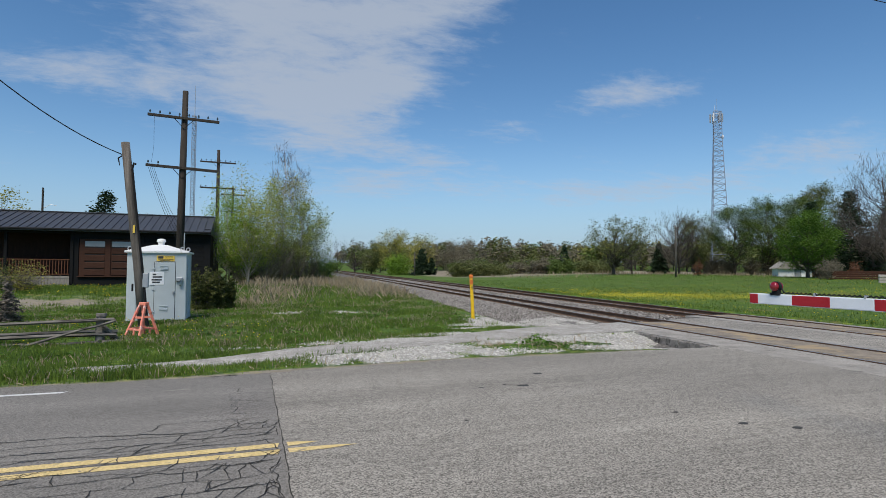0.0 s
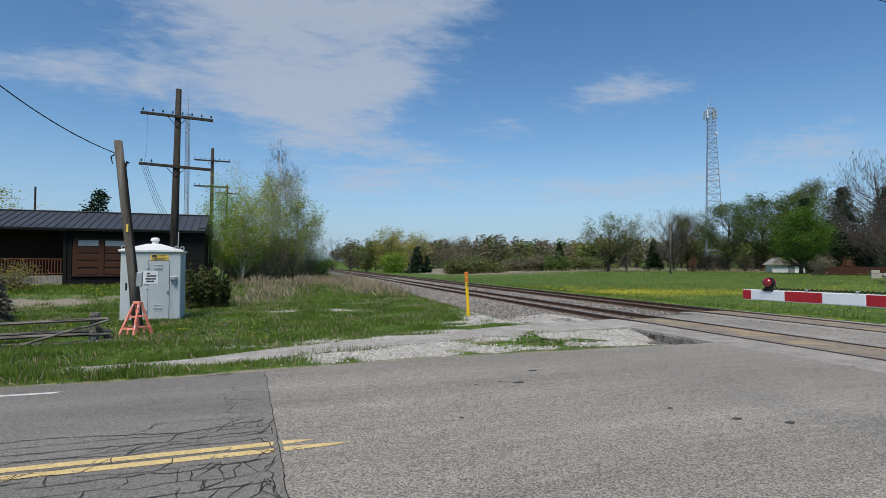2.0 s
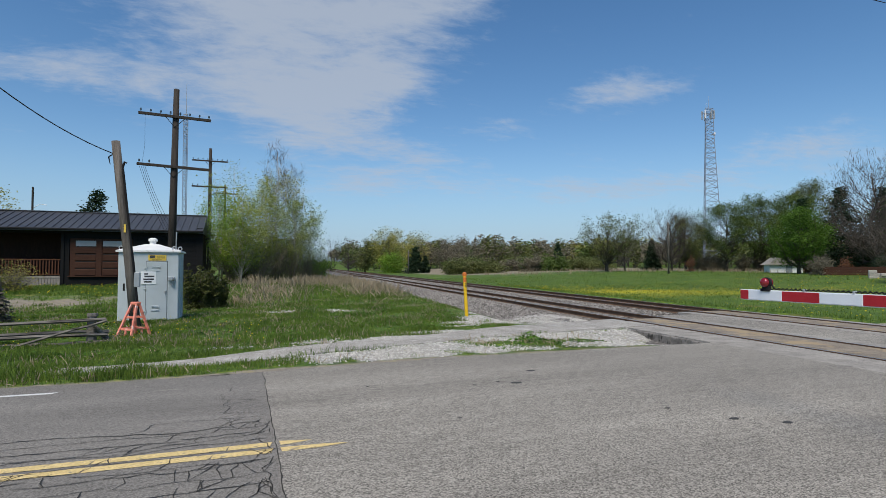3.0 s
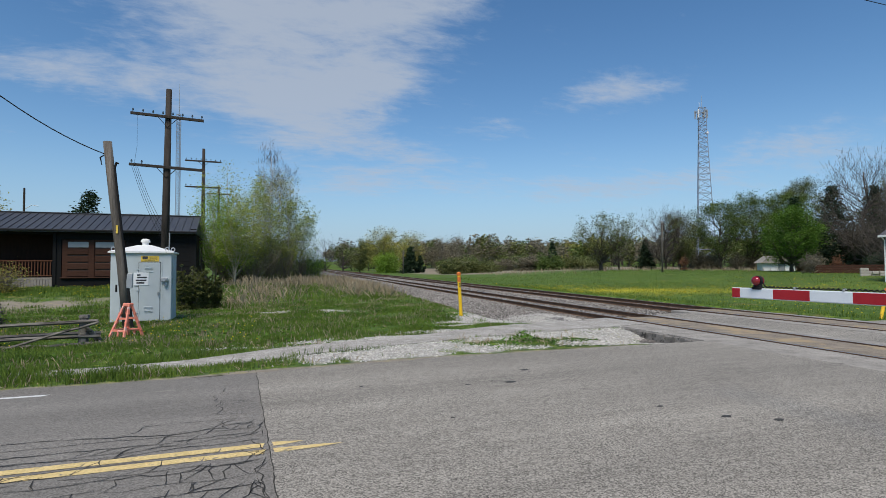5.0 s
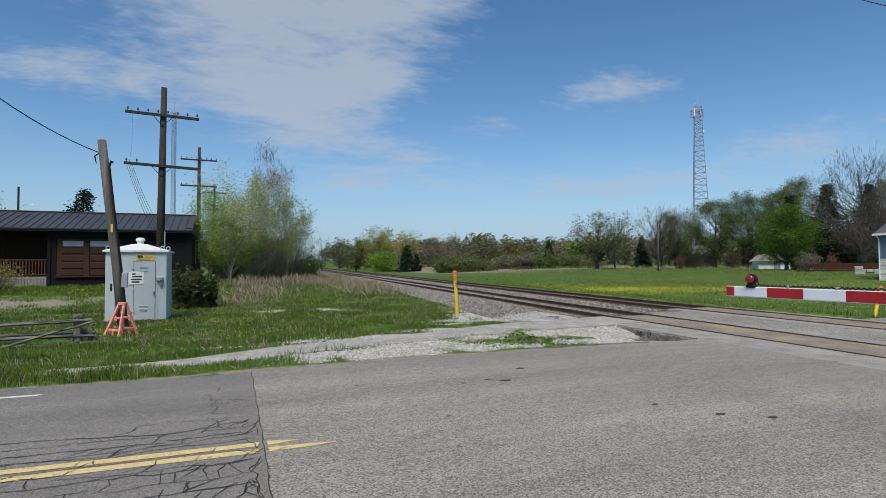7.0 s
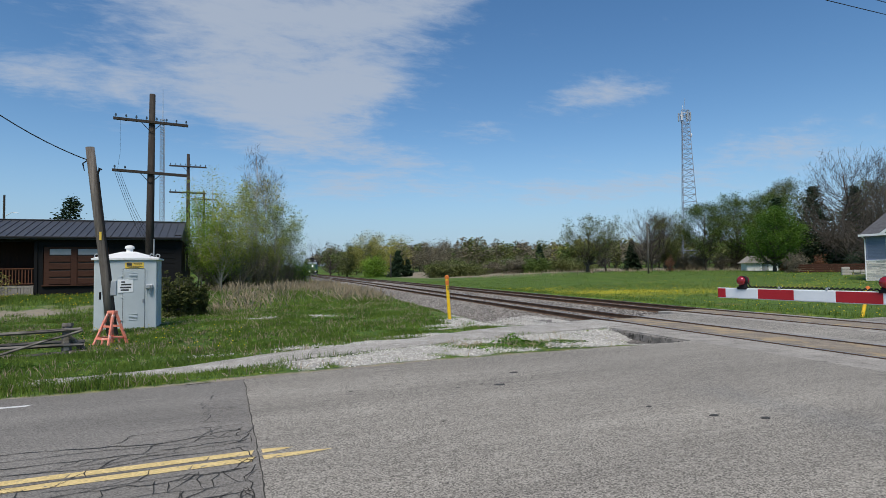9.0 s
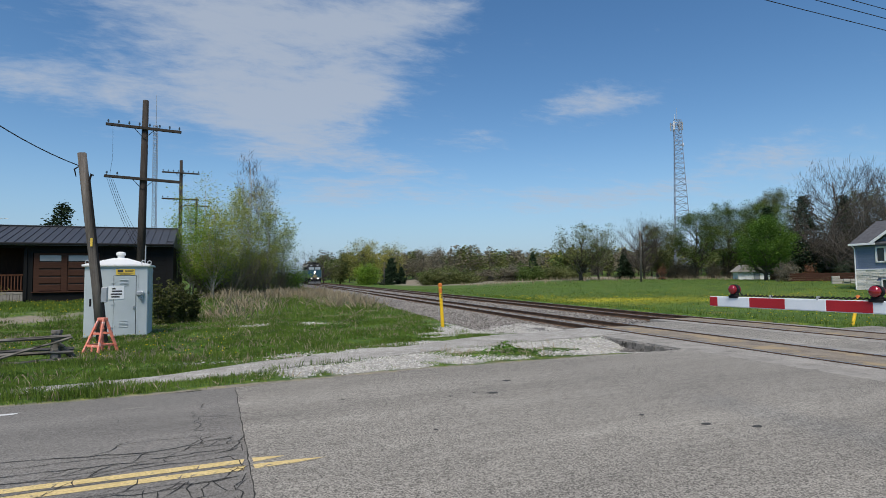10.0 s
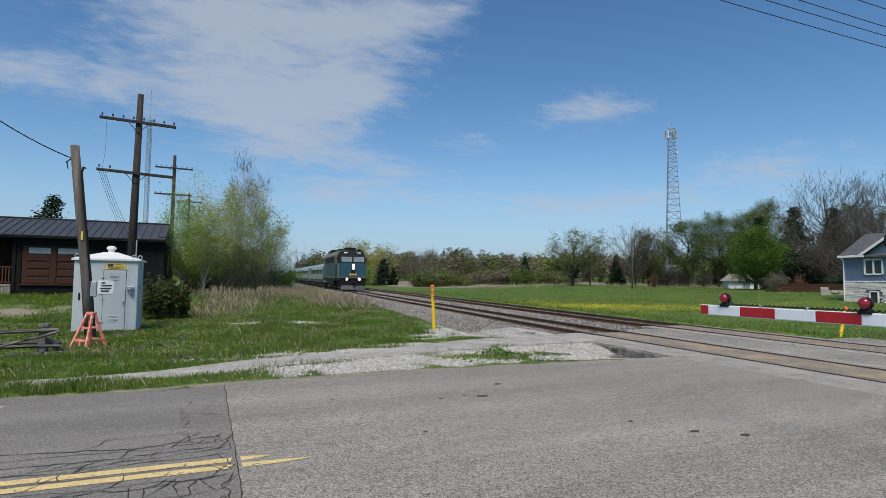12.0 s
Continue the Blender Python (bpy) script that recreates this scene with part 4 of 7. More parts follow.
def tree(name, x, y, height, width, label, leaf="leaf_green", low=None, trunk_r=None, limbs=26, twigs=4, per=16, spread=None, size=0.2, seed=1, lean=0.0, bark="bark",
         group="", z=None, upright=0.5, tall=0.82):
    rng = np.random.default_rng(seed)
    low = height * 0.25 if low is None else low
    trunk_r = height * 0.018 if trunk_r is None else trunk_r
    top = thing(name, pose(x, y, land(x, y) - 0.05 if z is None else z), label, "tree" if "tree" in name else "shrub", group)
    sh, ends = grow_tree(rng, height, width, low, trunk_r, limbs, twigs, lean, upright=upright, tall=tall)
    part("trunk", sh, bark, top, smooth=True)
    if leaf:
        me = leaf_cloud("crown", rng, ends, per, width * 0.07 if spread is None else spread, size, leaf)
        share("crown", me, top, pose(0, 0, 0))
    else:
        far = math.hypot(x, y)
        me = twig_cloud("crown", rng, ends, 3, width * 0.03, 0.055 * height, 0.00028 * far)
        share("crown", me, top, pose(0, 0, 0))
    return top


def conifer(x, y, height, width, label, seed, leaf="leaf_dark", size=0.35, layers=22):
    rng = np.random.default_rng(seed)
    top = thing("spruce_tree", pose(x, y, land(x, y) - 0.05), label, "tree")
    sh = Shape().tube([(0, 0, -0.1), (0.05, 0, height * 0.5), (0, 0, height)], [height * 0.016, height * 0.01, 0.01], 6)
    ends = []
    for i in range(layers):
        k = (i + 0.5) / layers
        z = height * (0.08 + 0.9 * k)
        r = width / 2 * (1 - k) ** 0.85 * rng.uniform(0.75, 1.1)
        for _ in range(max(3, int(9 * (1 - k) + 2))):
            a, q = rng.uniform(0, 6.28), r * rng.uniform(0.7, 1.08)
            e = Vector((q * math.cos(a), q * math.sin(a), z - q * 0.22))
            sh.tube([(0, 0, z), tuple(Vector((0, 0, z)).lerp(e, 0.5)), tuple(e)], [0.03, 0.02, 0.006], 3, False)
            ends += [tuple(Vector((0, 0, z)).lerp(e, f)) for f in (0.35, 0.6, 0.8, 1.0)]
    part("trunk", sh, "bark", top)
    share("crown", leaf_cloud("crown", rng, ends, 15, 0.16 * width / 4, size, leaf), top, pose(0, 0, 0))
    return top


def bush(x, y, width, height, label, leaf, seed, name="bush", per=9, stems=26, size=0.09, category="shrub"):
    """A low shrub: many stems from one root, with leaves."""
    rng = np.random.default_rng(seed)
    top = thing(name, pose(x, y, land(x, y) - 0.03), label, category)
    sh, ends = Shape(), []
    for _ in range(stems):
        a, q = rng.uniform(0, 6.28), width / 2 * rng.uniform(0.1, 1) ** 0.6
        h = height * (1 - 0.45 * (q / (width / 2)) ** 2) * rng.uniform(0.6, 1.05)
        e = Vector((q * math.cos(a), q * math.sin(a), h))
        m = Vector((e.x * 0.4, e.y * 0.4, h * 0.5)) + Vector(rng.normal(0, 0.04, 3)) * width
        sh.tube([(0.1 * e.x, 0.1 * e.y, 0), m, e], [0.012 + 0.006 * height, 0.01 + 0.003 * height, 0.004], 3, False)
        ends += [tuple(e), tuple(m.lerp(e, 0.6)), tuple(m.lerp(e, 0.25)), tuple(m), (m.x * 1.3, m.y * 1.3, m.z * 0.45), (e.x * 0.8, e.y * 0.8, h * 0.2)]
        for _ in range(2):
            b = m.lerp(e, rng.uniform(0.2, 0.9)) + Vector(rng.normal(0, 0.12, 3)) * width
            b.z = max(b.z, 0.1)
            sh.tube([m, b], [0.008, 0.003], 3, False)
            ends.append(tuple(b))
    part("stem_tangle", sh, "twig", top)
    if leaf:
        share("foliage", leaf_cloud("foliage", rng, ends, per, width * 0.055, size, leaf), top, pose(0, 0, 0))
    return top


# ---- things by the crossing ----
def signal_cabinet():
    """The grey steel housing on the grass, with a hipped roof."""
    top = thing("signal_cabinet", pose(-2.68, 19.35, land(-2.7, 19.0) - 0.02), "pale grey steel railway signal cabinet with white hipped roof", "cabinet")
    w, d, h = 1.72, 1.72, 2.06
    top.scale = (0.94, 0.82, 1.0)
    part("body", Shape().box(0, 0, 0.06 + h / 2, w, d, h, 0.02), "cabinet", top)
    # shade below the cabinet, put in as a near-black foot
    part("base", Shape().box(0, 0, 0.03, w - 0.1, d - 0.1, 0.1), "gap_shade", top, "cabinet foot coloured near black as the shade beneath")
    roof = Shape()
    e = w / 2 + 0.07
    roof.add([(-e, -e, 2.1), (e, -e, 2.1), (e, e, 2.1), (-e, e, 2.1), (-e, -e, 2.15), (e, -e, 2.15), (e, e, 2.15), (-e, e, 2.15),
              (-0.2, -0.2, 2.36), (0.2, -0.2, 2.36), (0.2, 0.2, 2.36), (-0.2, 0.2, 2.36)],
             [(3, 2, 1, 0), (0, 1, 5, 4), (1, 2, 6, 5), (2, 3, 7, 6), (3, 0, 4, 7), (4, 5, 9, 8), (5, 6, 10, 9), (6, 7, 11, 10), (7, 4, 8, 11), (8, 9, 10, 11)])
    hood = part("roof", roof, "cabinet_roof", top, "white hipped sheet roof")
    vent = Shape().tube([(0, 0, 2.35), (0, 0, 2.45)], [0.1, 0.1], 14)
    vent.tube([(0, 0, 2.45), (0, 0, 2.47), (0, 0, 2.53), (0, 0, 2.56)], [0.13, 0.145, 0.13, 0.06], 14)
    part("vent_cap", vent, "cabinet_roof", hood, smooth=False)
    y = -d / 2
    for x, side in ((-0.8, 0), (0.72, 0), (0.86, 0.35)):
        ring = Shape()
        ring.tube([(x + 0.055 * math.cos(a), y + 0.06 + side, 2.22 + 0.055 * math.sin(a)) for a in np.linspace(0, 2 * math.pi, 13)], [0.016] * 13, 6)
        ring.rod((x, y + 0.06 + side, 2.12), (x, y + 0.06 + side, 2.17), 0.015)
        part("lifting_eye", ring, "galvanised", top)
    door = part("door", Shape().box(0.23, y - 0.008, 0.95, 0.6, 0.02, 1.74, 0.006), "cabinet", top)
    part("door_gap", Shape().box(0.23, y - 0.002, 0.95, 0.624, 0.01, 1.764), "gap_shade", top)
    for z in (1.62, 0.42):
        v = Shape()
        for i in range(5):
            v.box(0.21, y - 0.024, z - 0.08 + 0.04 * i, 0.24, 0.02, 0.02, 0.004, Matrix.Rotation(radians(35), 4, "X"))
        part("louvre", v, "cabinet", door)
    for z in (1.62, 1.0, 0.34):
        hg = Shape().box(-0.09, y - 0.02, z, 0.1, 0.02, 0.03, 0.004)
        hg.rod((-0.05, y - 0.025, z - 0.05), (-0.05, y - 0.025, z + 0.05), 0.012, n=6)
        part("hinge", hg, "cabinet", door)
    lock = Shape().box(0.49, y - 0.03, 0.9, 0.05, 0.04, 0.09, 0.008)
    lock.tube([(0.49 + 0.02 * math.cos(a), y - 0.05, 0.85 + 0.03 * math.sin(a)) for a in np.linspace(0, 6.283, 9)], [0.006] * 9, 5)
    part("padlock", lock, "steel", door)
    ys = part("warning_label", Shape().box(0.24, y - 0.016, 1.935, 0.52, 0.006, 0.17), "yellow_sign", top, "yellow warning label with bars of dark print")
    part("print", Shape().box(0.1, y - 0.02, 1.965, 0.15, 0.004, 0.075), "ink", ys)
    for i, (x, z, l) in enumerate(((0.34, 1.985, 0.24), (0.34, 1.95, 0.22), (0.25, 1.9, 0.44), (0.23, 1.87, 0.3))):
        part("print", Shape().box(x, y - 0.02, z, l, 0.004, 0.014), "ink", ys)
    ws = part("location_sign", Shape().box(0.0, y - 0.026, 1.33, 0.42, 0.008, 0.38, 0.003), "white_sign", top, "white location sign with bars of dark print")
    for x, z, l in ((-0.07, 1.45, 0.1), (0.02, 1.375, 0.28), (0.0, 1.29, 0.3), (-0.02, 1.215, 0.22)):
        part("print", Shape().box(x, y - 0.032, z, l, 0.004, 0.045), "ink", ws)
    meter = Shape().box(0.66, y - 0.05, 1.3, 0.2, 0.1, 0.13, 0.02)
    meter.tube([(0.66, y - 0.1, 1.3), (0.66, y - 0.19, 1.3)], [0.06, 0.05], 12)
    meter.box(0.69, y - 0.06, 1.18, 0.09, 0.08, 0.14, 0.015)
    part("meter_box", meter, "galvanised", top, "galvanised meter box", smooth=False)
    for x in (-0.6, 0.59):
        part("seam", Shape().box(x, y - 0.006, 1.05, 0.014, 0.012, 1.95), "cabinet", top)
    side = Shape()
    for yy in (-0.55, 0.0, 0.55):
        side.box(w / 2 + 0.006, yy, 1.05, 0.014, 0.02, 1.95, 0.003)
    part("side_seams", side, "cabinet", top)
    part("latch", Shape().box(w / 2 + 0.02, -0.68, 1.32, 0.04, 0.06, 0.06, 0.01), "steel", top)
    return top


def service_pole():
    """The short leaning pole with conduit, meter box and a slack wire."""
    top = thing("service_pole", pose(-2.76, 17.2, land(-2.76, 17.2) - 0.1), "weathered grey leaning wooden service pole", "utility pole")
    t = Vector((-0.56, -0.1, 5.15))
    part("pole", Shape().tube([(0, 0, 0), tuple(t * 0.35 + Vector((0.02, 0, 0))), tuple(t * 0.7), tuple(t)], [0.135, 0.125, 0.112, 0.105], 12), "grey_wood", top, smooth=True)
    q = Vector((0.12, -0.08, 0))
    part("conduit", Shape().tube([tuple(q), tuple(t * 0.4 + q), tuple(t * 0.86 + q), tuple(t * 0.88 + q + Vector((0.05, 0, 0.06))), tuple(t * 0.88 + q + Vector((0.1, 0, 0.02)))], [0.028] * 5, 8), "black", top, "black conduit")
    b = t * 0.27
    part("switch_box", Shape().box(b.x + 0.17, b.y - 0.05, b.z, 0.15, 0.12, 0.4, 0.015), "galvanised", top, "grey switch box")
    part("cable_guard", Shape().tube([(b.x - 0.15, -0.05, b.z - 0.3), (b.x - 0.15, -0.05, b.z - 0.1)], [0.025, 0.025], 8), "black", top)
    m = t * 0.54
    part("tag", Shape().box(m.x + 0.02, m.y - 0.12, m.z, 0.05, 0.02, 0.22), "yellow_sign", top, "yellow strip")
    brk = t * 0.93
    part("bracket", Shape().tube([(brk.x - 0.1, brk.y, brk.z), (brk.x - 0.2, brk.y, brk.z - 0.08), (brk.x - 0.16, brk.y, brk.z - 0.28)], [0.015, 0.02, 0.01], 6), "black", top)
    # a slack wire to the left
    a, e = Vector((brk.x - 0.1, brk.y, brk.z + 0.02)), Vector((-4.48, -4.38, 7.92))
    pts = []
    for i in range(17):
        k = i / 16
        p = a.lerp(e, k)
        p.z -= 2.15 * k * (1 - k)
        pts.append(tuple(p))
    part("service_wire", Shape().tube(pts, [0.014] * 17, 5), "wire", top, "slack black service wire")
    return top


def barricade():
    """The red and white trestle leg that leans by the pole."""
    top = thing("barricade_trestle", pose(-2.38, 14.75, land(-2.4, 14.7), 0, 0, -42), "faded orange plastic folding barricade trestle on the grass", "barricade")

    def leg(y0, name):
        sh = Shape()
        for s in (-1, 1):
            sh.tube([(s * 0.24, y0, 0.0), (s * 0.08, y0 * 0.12, 0.78)], [0.034, 0.03], 4)
            for k in (0.25, 0.5, 0.75):
                sh.box(s * (0.24 - 0.16 * k), y0 * (1 - 0.88 * k), 0.78 * k, 0.075, 0.05, 0.03, 0.004)
        sh.box(0, y0 * 0.75, 0.2, 0.4, 0.035, 0.05, 0.006)
        sh.box(0, y0 * 0.4, 0.47, 0.28, 0.035, 0.05, 0.006)
        sh.box(0, y0 * 0.82, 0.12, 0.05, 0.03, 0.16, 0.004)
        return part(name, sh, "orange", top)
    leg(-0.3, "front_frame")
    leg(0.22, "back_frame")
    part("top_bar", Shape().box(0, 0.0, 0.79, 0.22, 0.12, 0.07, 0.012), "orange", top)
    part("spreader", Shape().box(0.17, -0.02, 0.22, 0.04, 0.4, 0.03, 0.004), "orange", top)
    part("spreader", Shape().box(-0.17, -0.02, 0.22, 0.04, 0.4, 0.03, 0.004), "orange", top)
    return top


def split_rail_fence():
    top = thing("split_rail_fence", pose(-3.05, 13.8, land(-3.0, 13.8)), "old weathered grey split-rail fence, partly fallen", "fence")
    post = Shape().tube([(0, 0, -0.1), (0, 0, 0.3), (0.01, 0, 0.57)], [0.1, 0.095, 0.09], 7)
    post.tube([(0.01, 0, 0.57), (0.01, 0, 0.63)], [0.11, 0.105], 8)
    part("post", post, "rail_wood", top)
    for x in (-2.45,):
        part("post", Shape().tube([(x, 0.1, -0.1), (x, 0.1, 0.5)], [0.085, 0.08], 7), "rail_wood", top)
    rnd = random.Random(8)

    def bar(a, b, r, name="rail"):
        a, b = Vector(a), Vector(b)
        pts = [a.lerp(b, k / 6) + Vector((0, rnd.uniform(-0.012, 0.012), rnd.uniform(-0.014, 0.014))) for k in range(7)]
        part(name, Shape().tube(pts, [r * rnd.uniform(0.85, 1.1) for _ in pts], 5), "rail_wood", top)
    bar((-3.6, -0.25, 0.42), (0.28, -0.1, 0.5), 0.04)
    bar((-3.6, 0.05, 0.2), (0.3, 0.08, 0.24), 0.04)
    bar((-3.4, -0.12, 0.13), (0.32, -0.08, 0.19), 0.038)
    bar((-3.5, -0.1, 0.0), (-0.9, -0.12, 0.03), 0.045)
    bar((-1.6, -0.08, 0.0), (0.38, -0.05, 0.02), 0.042)
    bar((-1.45, -0.3, -0.05), (0.32, -0.2, 0.49), 0.03)
    bar((-0.1, 0.1, 0.55), (0.25, 0.12, 0.02), 0.035, "brace")
    bar((0.05, -0.12, 0.4), (0.3, 0.1, 0.05), 0.04, "brace")
    return top


def line_marker():
    top = thing("marker_post", pose(7.02, 17.3, land(7, 17.3) - 0.05, 0, -3.2, 0), "yellow plastic buried-cable marker post with orange cap", "marker post")
    part("post", Shape().tube([(0, 0, -0.1), (0, 0, 1.42)], [0.058, 0.056], 12), "marker_yellow", top, smooth=False)
    part("cap", Shape().tube([(0, 0, 1.41), (0, 0, 1.43), (0, 0, 1.5), (0, 0, 1.53)], [0.068, 0.074, 0.07, 0.03], 12), "marker_cap", top, "orange domed cap")
    part("band", Shape().tube([(0, 0, 1.2), (0, 0, 1.36)], [0.0595, 0.0595], 12), "marker_cap", top, "faded orange band")
    for z in (1.05, 1.1, 1.15):
        part("print", Shape().box(0.0, -0.058, z, 0.06, 0.008, 0.022), "ink", top)
    return top


def crossing_gate():
    """The lowered gate: a striped arm on a mast beside the near lane."""
    x = 5.45
    top = thing("crossing_gate", pose(x, -0.9, 0), "lowered railway crossing gate with red and white striped arm", "crossing gate")
    z, tip = 1.306, 4.94 + 0.9
    arm = tagged(new("arm"), "red and white striped arm")
    arm.parent = top
    arm.matrix_basis = pose(0, 0, z)
    core = Shape().box(0, tip / 2 + 0.1, 0, 0.03, tip - 0.2, 0.118, 0.004)
    part("beam", core, "gate_white", arm)
    edge = tip - 0.112
    spans = [(edge, tip, "gate_red")]
    red = False
    while edge > 0.6:
        spans.append((edge - 0.416, edge, "gate_red" if red else "gate_white"))
        edge -= 0.416
        red = not red
    for a, b, m in spans:
        part("stripe", Shape().box(0, (a + b) / 2, 0, 0.036, b - a - 0.004, 0.104 if m == "gate_red" else 0.106, 0.003), m, arm)
    for y in (tip - 0.335, tip - 0.335 - 1.47, 1.4):
        lampbox = part("gate_lamp", Shape().box(0, y, 0.075, 0.05, 0.09, 0.05, 0.008).tube([(-0.005, y, 0.1), (0.0, y, 0.13)], [0.035, 0.06], 10), "black", arm, "gate lamp with red lens")
        lens = Shape()
        for s in (-1, 1):
            lens.ball(s * 0.03, y, 0.142, 0.04, 0.052, 0.052, 12, 8)
        part("lens", lens, "lens_red", lampbox, "red lens", smooth=True)
        part("hood", Shape().tube([(-0.018, y, 0.142), (0.018, y, 0.142)], [0.057, 0.057], 14), "black", lampbox)
        part("clamp", Shape().box(0, y, 0.06, 0.06, 0.12, 0.03, 0.005), "black", lampbox)
    # the cable that runs in loose coils along the arm's top
    pts = []
    for i in range(260):
        y = tip - 0.42 - i * 0.0165
        a = i * 2.1
        pts.append((0.01 * math.cos(a), y, 0.076 + 0.011 * math.sin(a)))
    part("cable", Shape().tube([(0, tip - 0.36, 0.11), (0, tip - 0.4, 0.12)] + pts, [0.008] * 262, 4, False), "black", arm, "coiled black cable")
    for i in range(9):
        part("cable_clip", Shape().box(0, tip - 0.78 - 0.5 * i, 0.07, 0.044, 0.02, 0.03, 0.004), "galvanised", arm)
    part("mast", Shape().tube([(0.25, -0.1, 0), (0.25, -0.1, 3.4)], [0.06, 0.055], 12), "galvanised", top, "galvanised mast")
    part("base", Shape().box(0.25, -0.1, 0.06, 0.5, 0.5, 0.12, 0.02), "concrete", top)
    part("mechanism", Shape().box(0.2, -0.15, 1.25, 0.35, 0.45, 0.6, 0.03), "galvanised", top, "grey gate mechanism box")
    return top


# ---- poles and masts ----
def telegraph_pole(x, y, height, arms, lean, label, wires=True):
    top = thing("telegraph_pole", pose(x, y, land(x, y) - 0.1), label, "utility pole", "telegraph poles")
    part("pole", Shape().tube([(0, 0, 0), (lean * 0.5, 0, height * 0.5), (lean, 0, height)], [0.2, 0.17, 0.13], 12), "pole_wood", top, smooth=True)
    for z, tilt, length in arms:
        cx = lean * z / height
        turn = Matrix.Rotation(radians(tilt), 4, "Y")
        arm = part("crossarm", Shape().box(0, -0.2, 0, length, 0.1, 0.13, 0.01), "pole_wood", top, m=Matrix.Translation((cx, 0, z)) @ turn)
        for k in range(8):
            px = (-0.47 + 0.94 * k / 7) * length
            if z < height - 3 and 1 < k:
                continue
            pin = Shape().rod((px, -0.2, 0.06), (px, -0.2, 0.14), 0.012, n=5)
            pin.tube([(px, -0.2, 0.13), (px, -0.2, 0.19), (px, -0.2, 0.24)], [0.045, 0.04, 0.025], 7)
            part("insulator", pin, "glass_insulator", arm)
        for s in (-1, 1):
            part("brace", Shape().rod((s * 0.42, -0.2, -0.06), (0, -0.17, -0.5), 0.016, n=5), "black", arm)
    if wires:
        rnd = random.Random(3)
        for i in range(4):
            a, b = Vector((-1.4 + 0.08 * i, -0.25, arms[-1][0] - 0.05)), Vector((0.05, -0.2, 2.6 + 0.3 * i))
            pts = [a.lerp(b, k / 8) + Vector((0, 0, -1.1 * (k / 8) * (1 - k / 8))) for k in range(9)]
            part("loose_wire", Shape().tube(pts, [0.009] * 9, 3, False), "wire", top)
        part("loose_wire", Shape().tube([(-1.2, -0.22, arms[0][0]), (-1.18, -0.3, arms[0][0] - 1.5), (-1.3, -0.25, arms[1][0])], [0.006] * 3, 3, False), "wire", top)
        part("riser_cable", Shape().tube([(0.2, -0.1, 0.2), (0.2 + lean * 0.3, -0.1, 3.2)], [0.03, 0.03], 6), "galvanised", top)
    return top


def lattice(name, x, y, base_z, height, wide, narrow, taper_to, bays, r, label, legs=3, extra=None, material="tower_steel", category="tower"):
    """A lattice mast on three or four legs with crossing braces."""
    top = thing(name, pose(x, y, base_z, 0, 0, 20), label, category)

    def corner(i, z):
        k = min(z / (height * taper_to), 1.0)
        w = wide + (narrow - wide) * k
        a = 2 * math.pi * (i + 0.5) / legs
        return Vector((w * 0.6 * math.cos(a), w * 0.6 * math.sin(a), z))
    for i in range(legs):
        part("leg", Shape().tube([corner(i, height * k / 6) for k in range(7)], [r * 1.5] * 7, 5), material, top)
    zs = [0.0]
    while zs[-1] < height:
        k = min(zs[-1] / (height * taper_to), 1.0)
        zs.append(zs[-1] + max(height / bays * (1.6 - k), 0.3))
    zs[-1] = height
    sh = Shape()
    for n, (a, b) in enumerate(zip(zs, zs[1:])):
        for i in range(legs):
            j = (i + 1) % legs
            sh.tube([corner(i, b), corner(j, b)], [r] * 2, 4, False)
            sh.tube([corner(i, a), corner(j, b)] if n % 2 else [corner(j, a), corner(i, b)], [r] * 2, 4, False)
    part("bracing", sh, material, top)
    return top


def cell_tower():
    x, y = 118.15, 117.05
    top = lattice("lattice_tower", x, y, land(x, y) - 0.2, 44.0, 5.4, 2.1, 0.9, 26, 0.065, "tall grey steel lattice communications tower with antennas", material="tower_steel")
    rnd = random.Random(2)
    for i in range(6):
        a = i * math.pi / 3
        px, py = 1.5 * math.cos(a), 1.5 * math.sin(a)
        part("antenna_panel", Shape().box(px, py, 42.2, 0.3, 0.3, 2.3, 0.03), "trim_white" if i % 3 == 0 else "galvanised", top)
        part("antenna_arm", Shape().rod((0.4 * math.cos(a), 0.4 * math.sin(a), 42.6), (px, py, 42.6), 0.06, n=5), "galvanised", top)
    part("ring_platform", Shape().tube([(1.35 * math.cos(a), 1.35 * math.sin(a), 43.0) for a in np.linspace(0, 6.283, 13)], [0.07] * 13, 5), "galvanised", top)
    part("whip_antenna", Shape().rod((0.4, 0, 44), (0.4, 0, 47.5), 0.06, 0.03, 5), "galvanised", top)
    part("whip_antenna", Shape().rod((-0.6, 0.2, 44), (-0.6, 0.2, 45.6), 0.05, 0.04, 5), "trim_white", top)
    dish = Shape().tube([(1.0, -0.8, 37.0), (1.25, -1.05, 37.0), (1.32, -1.12, 37.0)], [0.25, 0.6, 0.55], 14)
    part("dish", dish, "trim_white", top, "white microwave dish")
    return top


